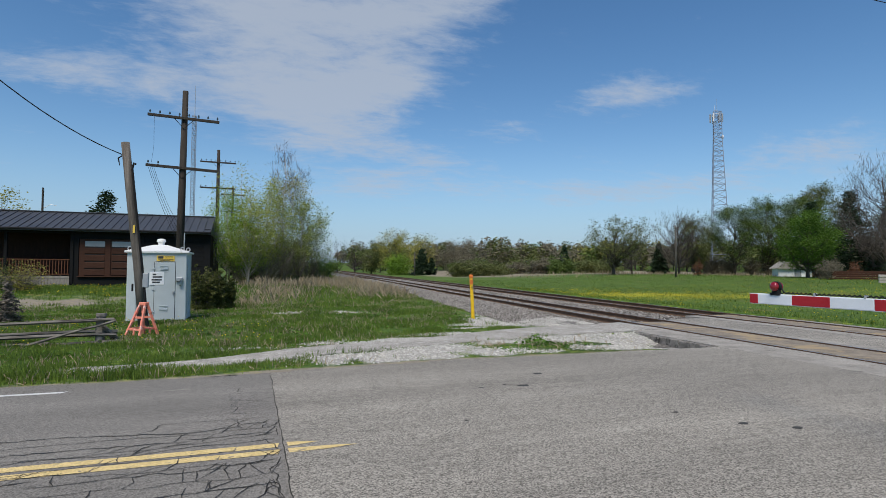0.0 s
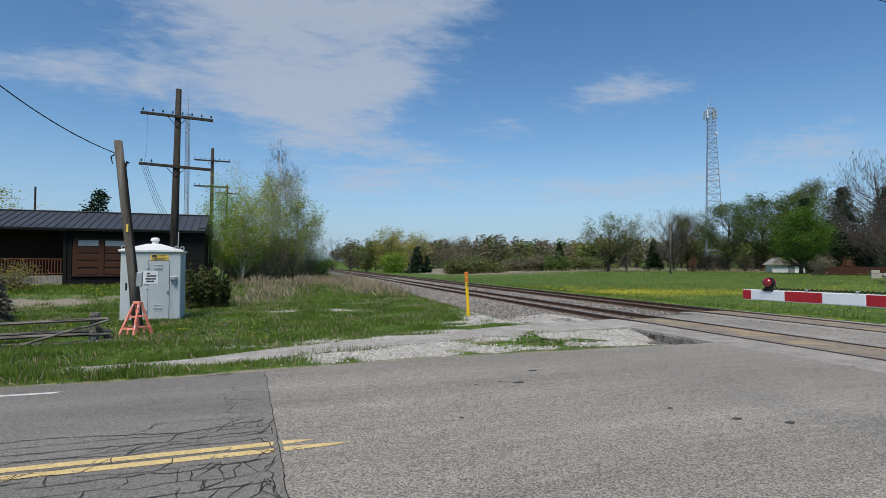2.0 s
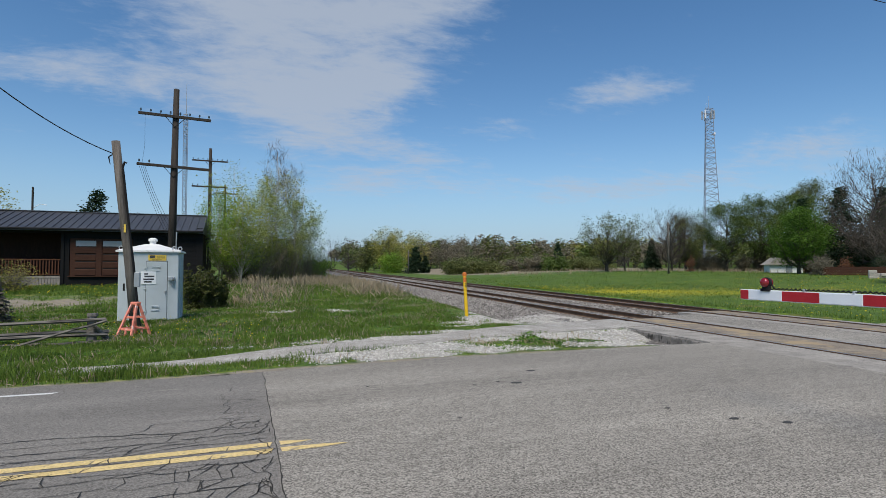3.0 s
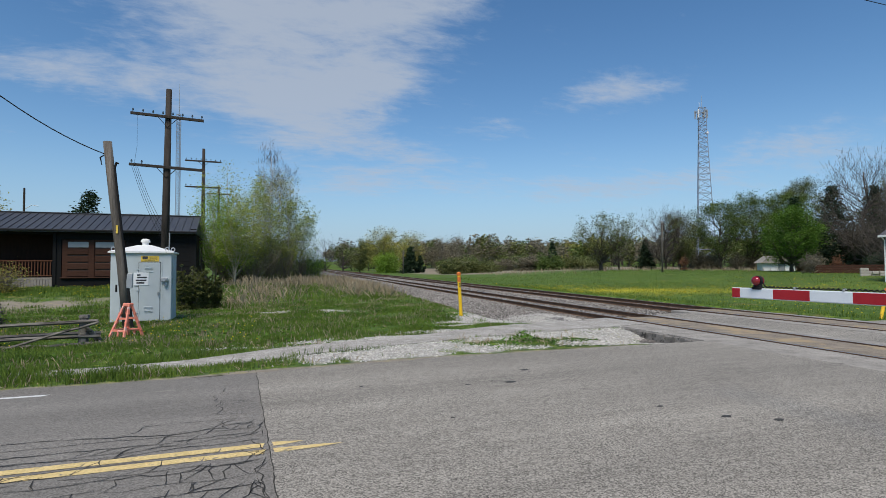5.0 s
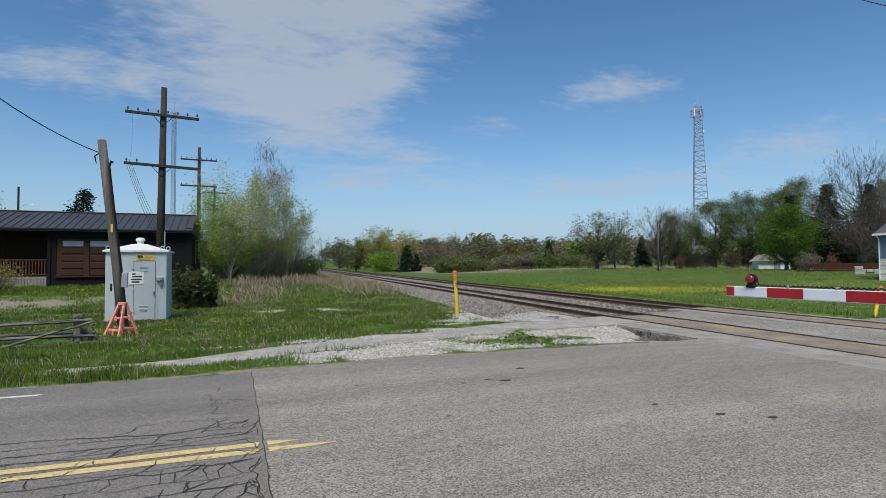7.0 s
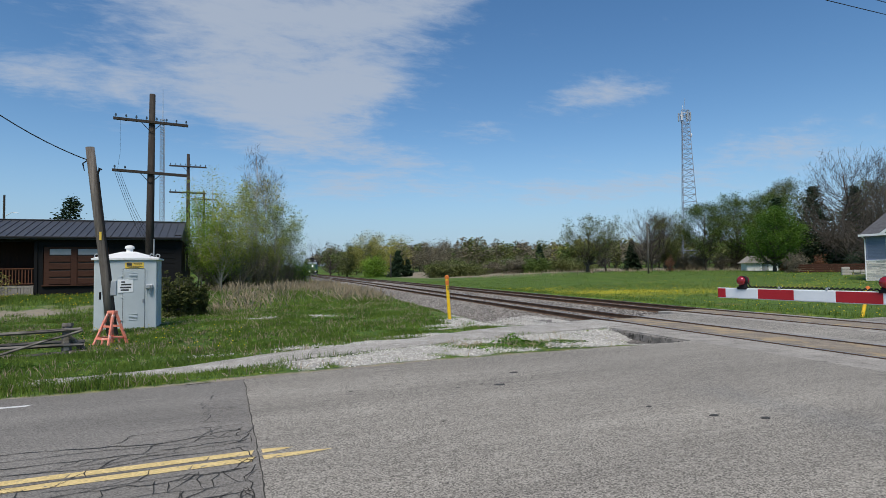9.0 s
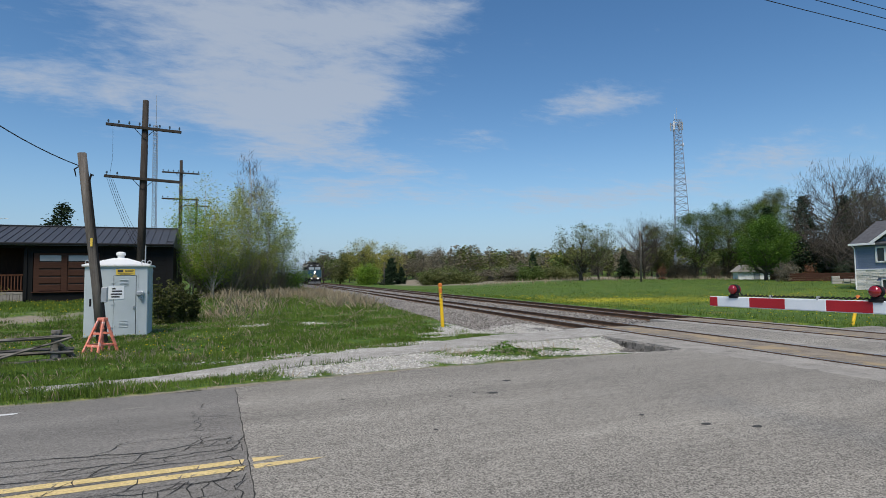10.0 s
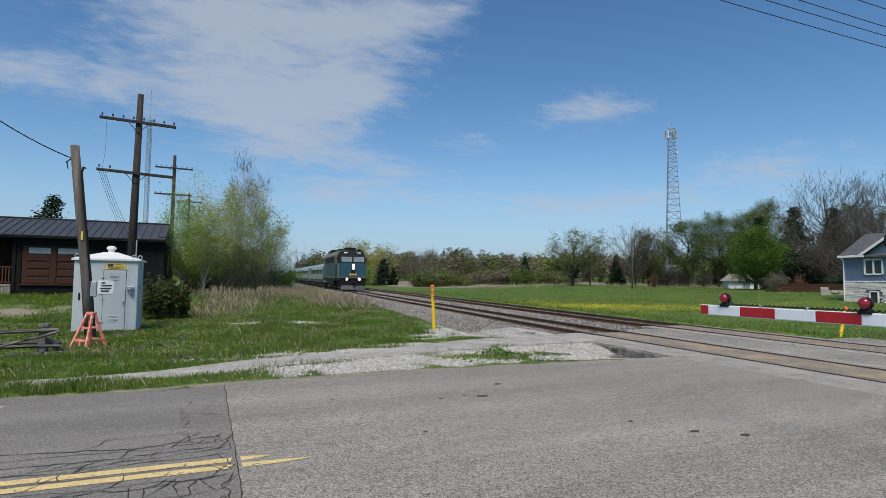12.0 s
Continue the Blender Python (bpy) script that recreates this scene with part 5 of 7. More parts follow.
# ---- houses ----
def dark_house():
    """The long black building with a seamed metal roof, a porch and a brown garage door."""
    y0, z0 = 37.9, 0.36
    top = thing("dark_house", pose(0, 0, 0), "long low black wooden house with seamed metal roof and porch", "house")
    xr, xl, back = -2.66, -24.0, 44.5
    hz = 4.0
    # front wall right of the porch, open for the door
    fw = Shape()
    fw.box((-9.95 - 9.62) / 2, y0 + 0.1, (z0 + hz) / 2 - 0.1, 0.33, 0.2, hz - z0 + 0.2)
    fw.box((-6.35 + xr) / 2, y0 + 0.1, (z0 + hz) / 2 - 0.1, xr + 6.35, 0.2, hz - z0 + 0.2)
    fw.box((-9.62 - 6.35) / 2, y0 + 0.1, (3.36 + hz) / 2, 3.27, 0.2, hz - 3.36)
    fw.box((-9.62 - 6.35) / 2, y0 + 0.1, (z0 - 0.2 + 1.14) / 2, 3.27, 0.2, 1.14 - z0 + 0.2)
    part("front_wall", fw, "house_black", top, "black board wall")
    for i in range(9):
        part("siding_board", Shape().box((-6.35 + xr) / 2, y0 - 0.01, 1.3 + 0.3 * i, xr + 6.35, 0.03, 0.28, 0.006), "house_black", top)
    for x in (-9.95, -6.25):
        part("door_trim", Shape().box(x, y0 - 0.03, 2.3, 0.16, 0.06, 3.2), "house_black", top)
    part("fascia_beam", Shape().box((-9.95 + xr) / 2, y0 - 0.05, 3.74, xr + 9.95, 0.1, 0.16, 0.01), "house_black", top)
    part("sill", Shape().box(-8.0, y0 - 0.06, 1.12, 3.3, 0.14, 0.06, 0.01), "door_brown", top)
    # garage door in panels, two columns
    door = tagged(new("garage_door"), "brown panelled garage door with small top windows")
    door.parent = top
    part("door_leaf", Shape().box(-7.98, y0 + 0.1, 2.25, 3.2, 0.06, 2.2), "door_brown", door)
    for x in (-9.45, -8.1, -6.5):
        part("stile", Shape().box(x if x != -8.1 else -8.12, y0 + 0.05, 2.25, 0.28 if x != -8.1 else 0.3, 0.05, 2.2, 0.008), "door_brown", door)
    for c in (-8.82, -7.36):
        wd = 1.12
        part("pane", Shape().box(c, y0 + 0.06, 3.06, wd, 0.02, 0.32), "window_pale", door, "pale glass pane")
        for i in range(4):
            part("panel", Shape().box(c, y0 + 0.05, 1.36 + 0.43 * i, wd, 0.06, 0.36, 0.03), "door_brown", door)
            part("groove", Shape().box(c, y0 + 0.066, 1.575 + 0.43 * i, wd, 0.02, 0.05), "gap_shade", door)
    # porch on the left
    part("porch_back_wall", Shape().box((xl - 9.95) / 2, y0 + 2.0, 2.3, -9.95 - xl, 0.15, 3.6), "house_brown", top, "dark brown porch wall")
    part("porch_side_wall", Shape().box(-10.0, y0 + 1.0, 2.3, 0.1, 2.0, 3.4), "house_black", top)
    part("porch_floor", Shape().box((xl - 10.05) / 2, y0 + 0.95, 1.08, -10.05 - xl, 2.0, 0.12, 0.01), "deck_wood", top)
    for i in range(36):
        x = -10.12 - 0.15 * i
        part("skirt_board", Shape().box(x, y0 - 0.02, 0.66, 0.135, 0.03, 0.78 + 0.03 * math.sin(i * 1.9), 0.004), "deck_wood", top)
    for x in (-13.2, -17.2, -21.5):
        part("porch_post", Shape().box(x, y0 + 0.05, 2.45, 0.16, 0.16, 2.7, 0.01), "house_black", top)
    part("porch_beam", Shape().box((xl - 10.05) / 2, y0 + 0.05, 3.72, -10.05 - xl, 0.14, 0.18, 0.01), "house_black", top)
    rail = tagged(new("porch_railing"), "brown wooden porch railing")
    rail.parent = top
    part("handrail", Shape().box(-12.6, y0 + 0.02, 2.1, 5.1, 0.09, 0.06, 0.01), "railing_brown", rail)
    part("bottom_rail", Shape().box(-12.6, y0 + 0.02, 1.25, 5.1, 0.07, 0.05, 0.01), "railing_brown", rail)
    for i in range(34):
        part("baluster", Shape().box(-10.15 - 0.15 * i, y0 + 0.02, 1.67, 0.05, 0.04, 0.82), "railing_brown", rail)
    # end wall to the track side
    part("end_wall", Shape().box(xr + 0.1, (y0 + back) / 2, 2.1, 0.2, back - y0, 4.0), "house_brown", top, "dark red-brown end wall")
    part("end_window", Shape().box(xr + 0.21, y0 + 3.4, 2.5, 0.03, 0.9, 1.2, 0.01), "window_dark", top)
    part("corner_board", Shape().box(xr + 0.03, y0 + 0.2, 2.2, 0.36, 0.5, 3.8, 0.01), "house_black", top)
    part("back_wall", Shape().box((xl + xr) / 2, back, 2.2, xr - xl, 0.2, 4.4), "house_black", top)
    # the roof: low pitch up from the eave, with standing seams
    e0, e1 = y0 - 0.45, y0 + 3.4
    za, zb = 3.92, 5.16
    roof = part("roof", Shape().add([(xl, e0, za), (xr + 0.25, e0, za), (xr + 0.25, e1, zb), (xl, e1, zb), (xl, e0, za - 0.16), (xr + 0.25, e0, za - 0.16), (xr + 0.25, back + 0.4, za - 0.16), (xl, back + 0.4, za - 0.16),
                                     (xr + 0.25, back + 0.4, za), (xl, back + 0.4, za)],
                                    [(0, 1, 2, 3), (0, 4, 5, 1), (7, 6, 5, 4), (3, 2, 8, 9), (9, 8, 6, 7), (1, 5, 6, 8, 2), (0, 3, 9, 7, 4)]), "roof_metal", top, "dark grey standing-seam metal roof")
    ang = math.atan2(zb - za, e1 - e0)
    seam = Shape().box(0, 0, 0, 0.035, math.hypot(e1 - e0, zb - za), 0.045, 0.006).mesh("seam", "roof_metal")
    x = xr + 0.23
    while x > xl:
        share("seam", seam, roof, Matrix.Translation((x, (e0 + e1) / 2, (za + zb) / 2 + 0.022)) @ Matrix.Rotation(ang, 4, "X"))
        x -= 0.42
    part("ridge_cap", Shape().box((xl + xr) / 2 + 0.12, e1, zb + 0.03, xr - xl + 0.26, 0.3, 0.05, 0.01), "roof_metal", roof)
    part("gutter", Shape().box((xl + xr) / 2 + 0.12, e0 - 0.05, za - 0.06, xr - xl + 0.26, 0.1, 0.1, 0.02), "black", roof)
    return top


def blue_house():
    """The pale blue house on a stone base across the tracks."""
    top = thing("blue_house", pose(47.24, 28.72, land(47.2, 28.5) - 0.25, 0, 0, 0), "blue clapboard house with white trim on a pale stone base", "house")
    # local: x away from the tracks, y negative towards the road
    base_z, sill_z, eave = -0.1, 1.85, 3.85
    part("core_wall", Shape().box(4.0, -5.5, 1.85, 7.9, 10.8, 4.0), "siding_blue", top)
    stone = Shape().box(0, 0, 0, 1, 1, 1, 0.05).mesh("stone", "pale_stone")
    rnd = random.Random(4)
    z = 0.0
    while z < 1.78:
        h = rnd.uniform(0.09, 0.16)
        y = 0.02
        while y > -7:
            l = rnd.uniform(0.25, 0.75)
            if not (-2.55 < y - l / 2 < -1.75 and z < 1.15):
                share("stone", stone, top, Matrix.LocRotScale((0.02 + rnd.uniform(-0.02, 0.02), y - l / 2, z + h / 2), None, (0.12, l - 0.015, h - 0.012)))
            y -= l
        z += h
    for i in range(18):
        zz = sill_z + 0.08 + 0.115 * i
        if zz < eave + 0.05:
            part("clapboard", Shape().box(0.03, -3.5, zz, 0.05, 7.0, 0.108, 0.0, Matrix.Rotation(radians(-7), 4, "Y")), "siding_blue", top)
    part("ledge", Shape().box(0.0, -3.5, sill_z, 0.14, 7.1, 0.07, 0.01), "trim_white", top)
    part("corner_board", Shape().box(0.02, -0.03, (sill_z + eave) / 2, 0.1, 0.1, eave - sill_z, 0.01), "siding_blue", top)
    win = tagged(new("window"), "white framed double window")
    win.parent = top
    win.matrix_basis = pose(0, -2.12, 2.98)
    for y in (-0.3, 0.3):
        part("pane", Shape().box(0.0, y, 0, 0.02, 0.52, 0.98), "window_dark", win)
    fr = Shape()
    for y in (-0.62, 0.0, 0.62):
        fr.box(-0.03, y, 0, 0.1, 0.11, 1.22, 0.01)
    for zz in (-0.57, 0.57):
        fr.box(-0.03, 0, zz, 0.1, 1.35, 0.1, 0.01)
    part("window_frame", fr, "trim_white", win)
    part("curtain", Shape().box(0.02, -0.3, 0, 0.012, 0.46, 0.9), "window_pale", win)
    low = tagged(new("basement_window"), "small white framed basement window")
    low.parent = top
    low.matrix_basis = pose(-0.08, -2.15, 0.58)
    part("pane", Shape().box(0.0, 0, 0, 0.02, 0.5, 0.9), "window_dark", low)
    f2 = Shape()
    for y in (-0.29, 0.29):
        f2.box(-0.03, y, 0, 0.12, 0.08, 1.08, 0.01)
    for zz in (-0.5, 0.5):
        f2.box(-0.03, 0, zz, 0.12, 0.66, 0.08, 0.01)
    part("window_frame", f2, "trim_white", low)
    # main roof rises from the wall's eave; a gable stands flush before it
    run, peak = 3.4, 2.0
    rf = Shape().add([(-0.35, 0.35, eave), (-0.35, -10, eave), (run, -10, eave + peak), (run, 0.35, eave + peak), (2 * run + 0.35, 0.35, eave), (2 * run + 0.35, -10, eave),
                      (-0.35, 0.35, eave - 0.12), (-0.35, -10, eave - 0.12), (2 * run + 0.35, 0.35, eave - 0.12), (2 * run + 0.35, -10, eave - 0.12)],
                     [(0, 3, 2, 1), (3, 4, 5, 2), (0, 1, 7, 6), (6, 8, 4, 3, 0), (4, 8, 9, 5), (6, 7, 9, 8), (1, 2, 5, 9, 7)])
    roof = part("roof", rf, "shingle", top, "dark grey shingle roof")
    part("fascia", Shape().box(-0.37, -0.65, eave - 0.03, 0.04, 2.0, 0.16, 0.01), "trim_white", roof)
    gx = 0.0
    half, gh = 3.6, 2.5
    yc = -1.45 - half
    gab = Shape().add([(gx, yc + half, eave), (gx, yc - half, eave), (gx, yc, eave + gh), (run + 1.5, yc + half, eave), (run + 1.5, yc - half, eave), (run + 1.5, yc, eave + gh)],
                      [(0, 1, 2), (3, 5, 4), (0, 3, 4, 1)])
    part("gable_wall", gab, "siding_blue", top)
    for i in range(18):
        zz = eave + 0.06 + 0.115 * i
        wd = 2 * half * (1 - (zz - eave) / gh)
        if wd > 0.4:
            part("clapboard", Shape().box(-0.02, yc, zz, 0.05, wd, 0.108, 0.0, Matrix.Rotation(radians(-7), 4, "Y")), "siding_blue", top)
    for s in (1, -1):
        ln = math.hypot(half + 0.3, gh)
        a = math.atan2(gh, half)
        turn = Matrix.Rotation(-s * a, 4, "X")
        cy, cz = yc + s * (half + 0.15) / 2, eave + gh / 2 - 0.0
        part("gable_roof", Shape().box(2.1, 0, 0, 4.9, ln, 0.1, 0, None), "shingle", roof, m=Matrix.Translation((0, cy, cz + 0.08)) @ turn)
        part("rake_board", Shape().box(-1.52 + 0.1, 0, 0, 0.06, ln + 0.05, 0.2, 0.01), "trim_white", roof, m=Matrix.Translation((1.05, cy, cz + 0.06)) @ turn)
    part("downspout", Shape().tube([(-0.33, 0.1, eave - 0.1), (-0.05, 0.06, eave - 0.35), (-0.05, 0.06, 0.2)], [0.045] * 3, 6), "trim_white", top)
    return top


def shed():
    top = thing("garden_shed", pose(77.8, 63.0, land(77.5, 63.3) - 0.6), "small pale shed with a light grey roof behind trees", "shed")
    part("wall", Shape().box(0, 0, 0.9, 4.4, 3.0, 1.9, 0.02), "trim_white", top, m=pose(0, 0, 0, 0, 0, -35))
    part("roof", Shape().profile([(-2.6, 1.8), (2.6, 1.8), (1.2, 2.9), (-1.2, 2.9)], -2.0, 2.0), "concrete", top, m=pose(0, 0, 0, 0, 0, -35))
    part("door", Shape().box(0.4, -1.52, 0.8, 0.9, 0.05, 1.6, 0.01), "window_pale", top, m=pose(0, 0, 0, 0, 0, -35))
    return top


# ---- the train ----
def wheel_truck(parent, y, material="black"):
    """A bogie with two axles, under a vehicle at that distance along it."""
    truck = tagged(new("bogie"), "black bogie")
    truck.parent = parent
    truck.matrix_basis = pose(0, y, 0)
    for s in (-1, 1):
        part("side_frame", Shape().box(s * 1.0, 0, 0.62, 0.16, 3.6, 0.3, 0.04).box(s * 1.02, 0, 0.85, 0.2, 1.3, 0.35, 0.04), material, truck)
        for a in (-1.35, 1.35):
            part("wheel", Shape().tube([(s * 0.68, a, 0.5), (s * 0.82, a, 0.5)], [0.5, 0.48], 20), "rail_side", truck)
    return truck


def locomotive():
    """A full-width diesel locomotive; its nose looks to local -y."""
    top = thing("locomotive", pose(0, 0, 0), "teal and grey diesel passenger locomotive with lit headlights", "locomotive")
    L, hw = 17.1, 1.56
    # nose: lower front with bevelled sides, then sloped windscreen
    def cross(y, w, z0, z1, c):
        return [(-w, y, z0), (w, y, z0), (w, y, z1 - c), (w - c, y, z1), (-w + c, y, z1), (-w, y, z1 - c)]
    nose = Shape()
    a = [(-hw + 0.12, 0.0, 1.35), (hw - 0.12, 0.0, 1.35), (hw - 0.12, 0.0, 2.95), (-hw + 0.12, 0.0, 2.95)]
    b = [(-hw, 0.35, 1.35), (hw, 0.35, 1.35), (hw, 0.35, 2.95), (-hw, 0.35, 2.95)]
    c = [(-hw, 2.3, 1.35), (hw, 2.3, 1.35), (hw, 2.3, 2.95), (-hw, 2.3, 2.95)]
    nose.add(a + b + c, [(0, 1, 2, 3), (1, 5, 6, 2), (4, 0, 3, 7), (5, 9, 10, 6), (8, 4, 7, 11), (3, 2, 6, 7), (7, 6, 10, 11), (1, 0, 4, 5), (5, 4, 8, 9), (9, 8, 11, 10)])
    part("nose", nose, "loco_teal", top, "teal nose")
    cab = Shape()
    p = [(-hw + 0.06, 0.12, 2.95), (hw - 0.06, 0.12, 2.95), (hw - 0.12, 0.62, 3.85), (-hw + 0.12, 0.62, 3.85)]
    q = [(-hw + 0.35, 0.85, 4.3), (hw - 0.35, 0.85, 4.3)]
    r = [(-hw, 2.3, 2.95), (hw, 2.3, 2.95), (hw - 0.05, 2.3, 3.85), (-hw + 0.05, 2.3, 3.85), (-hw + 0.35, 2.3, 4.35), (hw - 0.35, 2.3, 4.35)]
    cab.add(p + q + r, [(0, 1, 2, 3), (3, 2, 5, 4), (1, 7, 8, 2), (6, 0, 3, 9), (2, 8, 11, 5), (9, 3, 4, 10), (4, 5, 11, 10), (7, 6, 9, 10, 11, 8), (0, 6, 7, 1)])
    part("cab", cab, "loco_dark", top, "dark cab")
    slope = math.atan2(0.5, 0.9)
    for s in (-1, 1):
        w = Shape().box(s * 0.7, 0, 0, 1.22, 0.03, 0.62, 0.03)
        # its pale tone is a reflection given by colour
        part("windscreen", w, "windscreen", top, "windscreen with pale sky reflection in its colour", m=Matrix.Translation((0, 0.34, 3.36)) @ Matrix.Rotation(-slope, 4, "X"))
        part("side_window", Shape().box(s * (hw + 0.0), 1.5, 3.35, 0.04, 0.9, 0.55, 0.02), "window_dark", top)
        part("number_board", Shape().box(s * 0.75, 0.72, 4.06, 0.75, 0.08, 0.2, 0.01, Matrix.Rotation(-0.45, 4, "X")), "black", top, "dark number board with pale bars")
        for i in range(4):
            part("print", Shape().box(s * 0.75 - 0.2 + 0.13 * i, 0.665, 4.07, 0.07, 0.03, 0.11, 0, Matrix.Rotation(-0.45, 4, "X")), "white_sign", top)
        dl = part("ditch_light", Shape().tube([(s * 0.73, -0.12, 1.22), (s * 0.73, -0.02, 1.22)], [0.15, 0.12], 14), "black", top, "lit ditch light")
        part("lens", Shape().tube([(s * 0.73, -0.135, 1.22), (s * 0.73, -0.12, 1.22)], [0.095, 0.1], 14), "lamp_on", dl)
        part("grab_rail", Shape().tube([(s * (hw + 0.05), 0.5, 1.4), (s * (hw + 0.06), 0.5, 2.9)], [0.02, 0.02], 5), "galvanised", top)
        part("mirror", Shape().box(s * (hw + 0.14), 1.0, 3.4, 0.16, 0.05, 0.35, 0.01), "black", top)
    for z in (2.72, 2.45):
        hl = part("headlight", Shape().tube([(0, -0.07, z), (0, 0.02, z)], [0.16, 0.16], 14), "black", top, "lit headlight")
        part("lens", Shape().tube([(0, -0.085, z), (0, -0.07, z)], [0.1, 0.11], 14), "lamp_on", hl)
    part("headlight_box", Shape().box(0, -0.01, 2.3, 0.42, 0.06, 1.05, 0.02), "black", top)
    plate = part("nose_plate", Shape().box(0, -0.05, 1.72, 0.95, 0.03, 0.26, 0.01), "loco_gold", top, "gold emblem plate")
    for i in range(4):
        part("print", Shape().box(-0.3 + 0.2 * i, -0.07, 1.72, 0.12, 0.02, 0.15), "yellow_sign", plate)
    part("nose_stripe", Shape().box(0, -0.012, 1.42, 2 * hw - 0.26, 0.02, 0.1), "loco_gold", top)
    # body behind the cab
    body = Shape().profile([(-hw, 1.35), (hw, 1.35), (hw, 3.9), (hw - 0.35, 4.4), (-hw + 0.35, 4.4), (-hw, 3.9)], 2.3, L)
    part("body", body, "loco_gold", top, "dull gold and grey body")
    for s in (-1, 1):
        part("side_band", Shape().box(s * (hw + 0.004), 3.0, 2.1, 0.016, 1.2, 1.4), "loco_dark", top, "dark side panel")
        part("side_band", Shape().box(s * (hw + 0.004), 9.8, 2.3, 0.012, 10.9, 1.5), "loco_teal", top)
        for i in range(7):
            part("grille", Shape().box(s * (hw + 0.01), 5.4 + 1.5 * i, 3.45, 0.03, 1.2, 0.7, 0.01), "loco_dark", top)
        part("skirt", Shape().box(s * (hw - 0.12), 8.5, 0.95, 0.2, 6.0, 0.75, 0.03), "black", top)
        part("steps", Shape().box(s * (hw - 0.1), 1.6, 0.8, 0.25, 0.5, 1.0, 0.02), "black", top)
    part("underframe", Shape().box(0, L / 2, 1.2, 2 * hw - 0.02, L - 0.1, 0.3, 0.02), "black", top)
    part("fuel_tank", Shape().box(0, 8.5, 0.7, 2.6, 5.0, 0.8, 0.1), "black", top)
    part("pilot", Shape().box(0, 0.2, 0.85, 2.9, 0.3, 0.75, 0.05), "loco_dark", top, "black pilot")
    plow = Shape().add([(-1.35, -0.1, 0.12), (1.35, -0.1, 0.12), (1.35, 0.1, 0.55), (-1.35, 0.1, 0.55), (0, -0.45, 0.12), (0, -0.15, 0.55), (-1.35, 0.3, 0.12), (1.35, 0.3, 0.12)],
                       [(0, 4, 5, 3), (4, 1, 2, 5), (3, 5, 2), (0, 6, 7, 1, 4), (1, 7, 2), (6, 0, 3), (6, 3, 2, 7)])
    part("snow_plough", plow, "loco_grey", top, "grey snow plough")
    part("coupler", Shape().box(0, -0.3, 0.87, 0.3, 0.6, 0.3, 0.05), "black", top)
    part("hose", Shape().tube([(0.4, -0.05, 0.9), (0.45, -0.25, 0.6), (0.42, -0.1, 0.4)], [0.03] * 3, 5), "black", top)
    for y, h, w in ((3.4, 0.35, 1.2), (6.2, 0.3, 2.0), (9.0, 0.35, 1.6), (12.2, 0.4, 2.2), (15.0, 0.35, 2.2)):
        part("roof_fan", Shape().box(0, y, 4.4 + h / 2, w, 1.6, h, 0.08), "loco_dark", top)
    horn = Shape().box(0, 1.35, 4.42, 0.9, 0.2, 0.14, 0.03)
    for x in (-0.35, 0, 0.35):
        horn.tube([(x, 1.3, 4.55), (x, 0.95, 4.55)], [0.04, 0.1], 8)
    part("horn", horn, "loco_dark", top)
    part("roof_beacon", Shape().box(0.9, 1.6, 4.42, 0.35, 0.5, 0.2, 0.04), "loco_dark", top)
    wheel_truck(top, 3.4)
    wheel_truck(top, L - 3.4)
    return top


def coach():
    top = thing("passenger_coach", pose(0, 0, 0), "low silver grey passenger coach with green stripe and dark windows", "railway coach", "coaches of the train")
    L, hw = 25.4, 1.55
    part("body", Shape().profile([(-hw + 0.12, 0.75), (hw - 0.12, 0.75), (hw, 1.3), (hw, 2.4), (hw - 0.18, 3.25), (hw - 0.6, 3.7), (-hw + 0.6, 3.7), (-hw + 0.18, 3.25), (-hw, 2.4), (-hw, 1.3)], 0.4, L - 0.4), "coach_silver", top)
    for s in (-1, 1):
        part("stripe", Shape().box(s * (hw + 0.005), L / 2, 1.42, 0.014, L - 0.9, 0.2), "coach_green", top, "yellow-green stripe")
        part("lower_band", Shape().box(s * (hw - 0.04), L / 2, 1.0, 0.1, L - 0.9, 0.5), "loco_grey", top)
        for i in range(9):
            part("window", Shape().box(s * (hw - 0.03), 3.4 + 2.3 * i, 2.42, 0.08, 1.75, 0.72, 0.03), "window_dark", top)
        for y in (1.1, L - 1.1):
            part("door", Shape().box(s * (hw - 0.02), y, 2.2, 0.08, 0.85, 2.1, 0.02), "loco_teal", top)
    part("gangway", Shape().box(0, L, 2.1, 1.6, 0.9, 2.6, 0.05), "black", top)
    part("underfloor", Shape().box(0, L / 2, 0.65, 2.5, 14, 0.5, 0.04), "black", top)
    part("roof_unit", Shape().box(0, L * 0.3, 3.76, 1.6, 5.0, 0.16, 0.05), "loco_grey", top)
    wheel_truck(top, 4.0)
    wheel_truck(top, L - 4.0)
    return top


# ---- the place, put together ----
ground()
road()
footpath()
crossing()
TRACKS = tracks()
signal_cabinet()
service_pole()
barricade()
split_rail_fence()
line_marker()
crossing_gate()


def far_marker():
    top = thing("marker_post", pose(21.0, 13.0, land(21, 13) - 0.05, 0, 20, 0), "leaning yellow marker post in the grass beyond the tracks", "marker post")
    part("post", Shape().tube([(0, 0, -0.1), (0, 0, 1.1)], [0.055, 0.055], 10), "marker_yellow", top)
    part("cap", Shape().tube([(0, 0, 1.09), (0, 0, 1.18), (0, 0, 1.21)], [0.07, 0.068, 0.03], 10), "marker_cap", top)


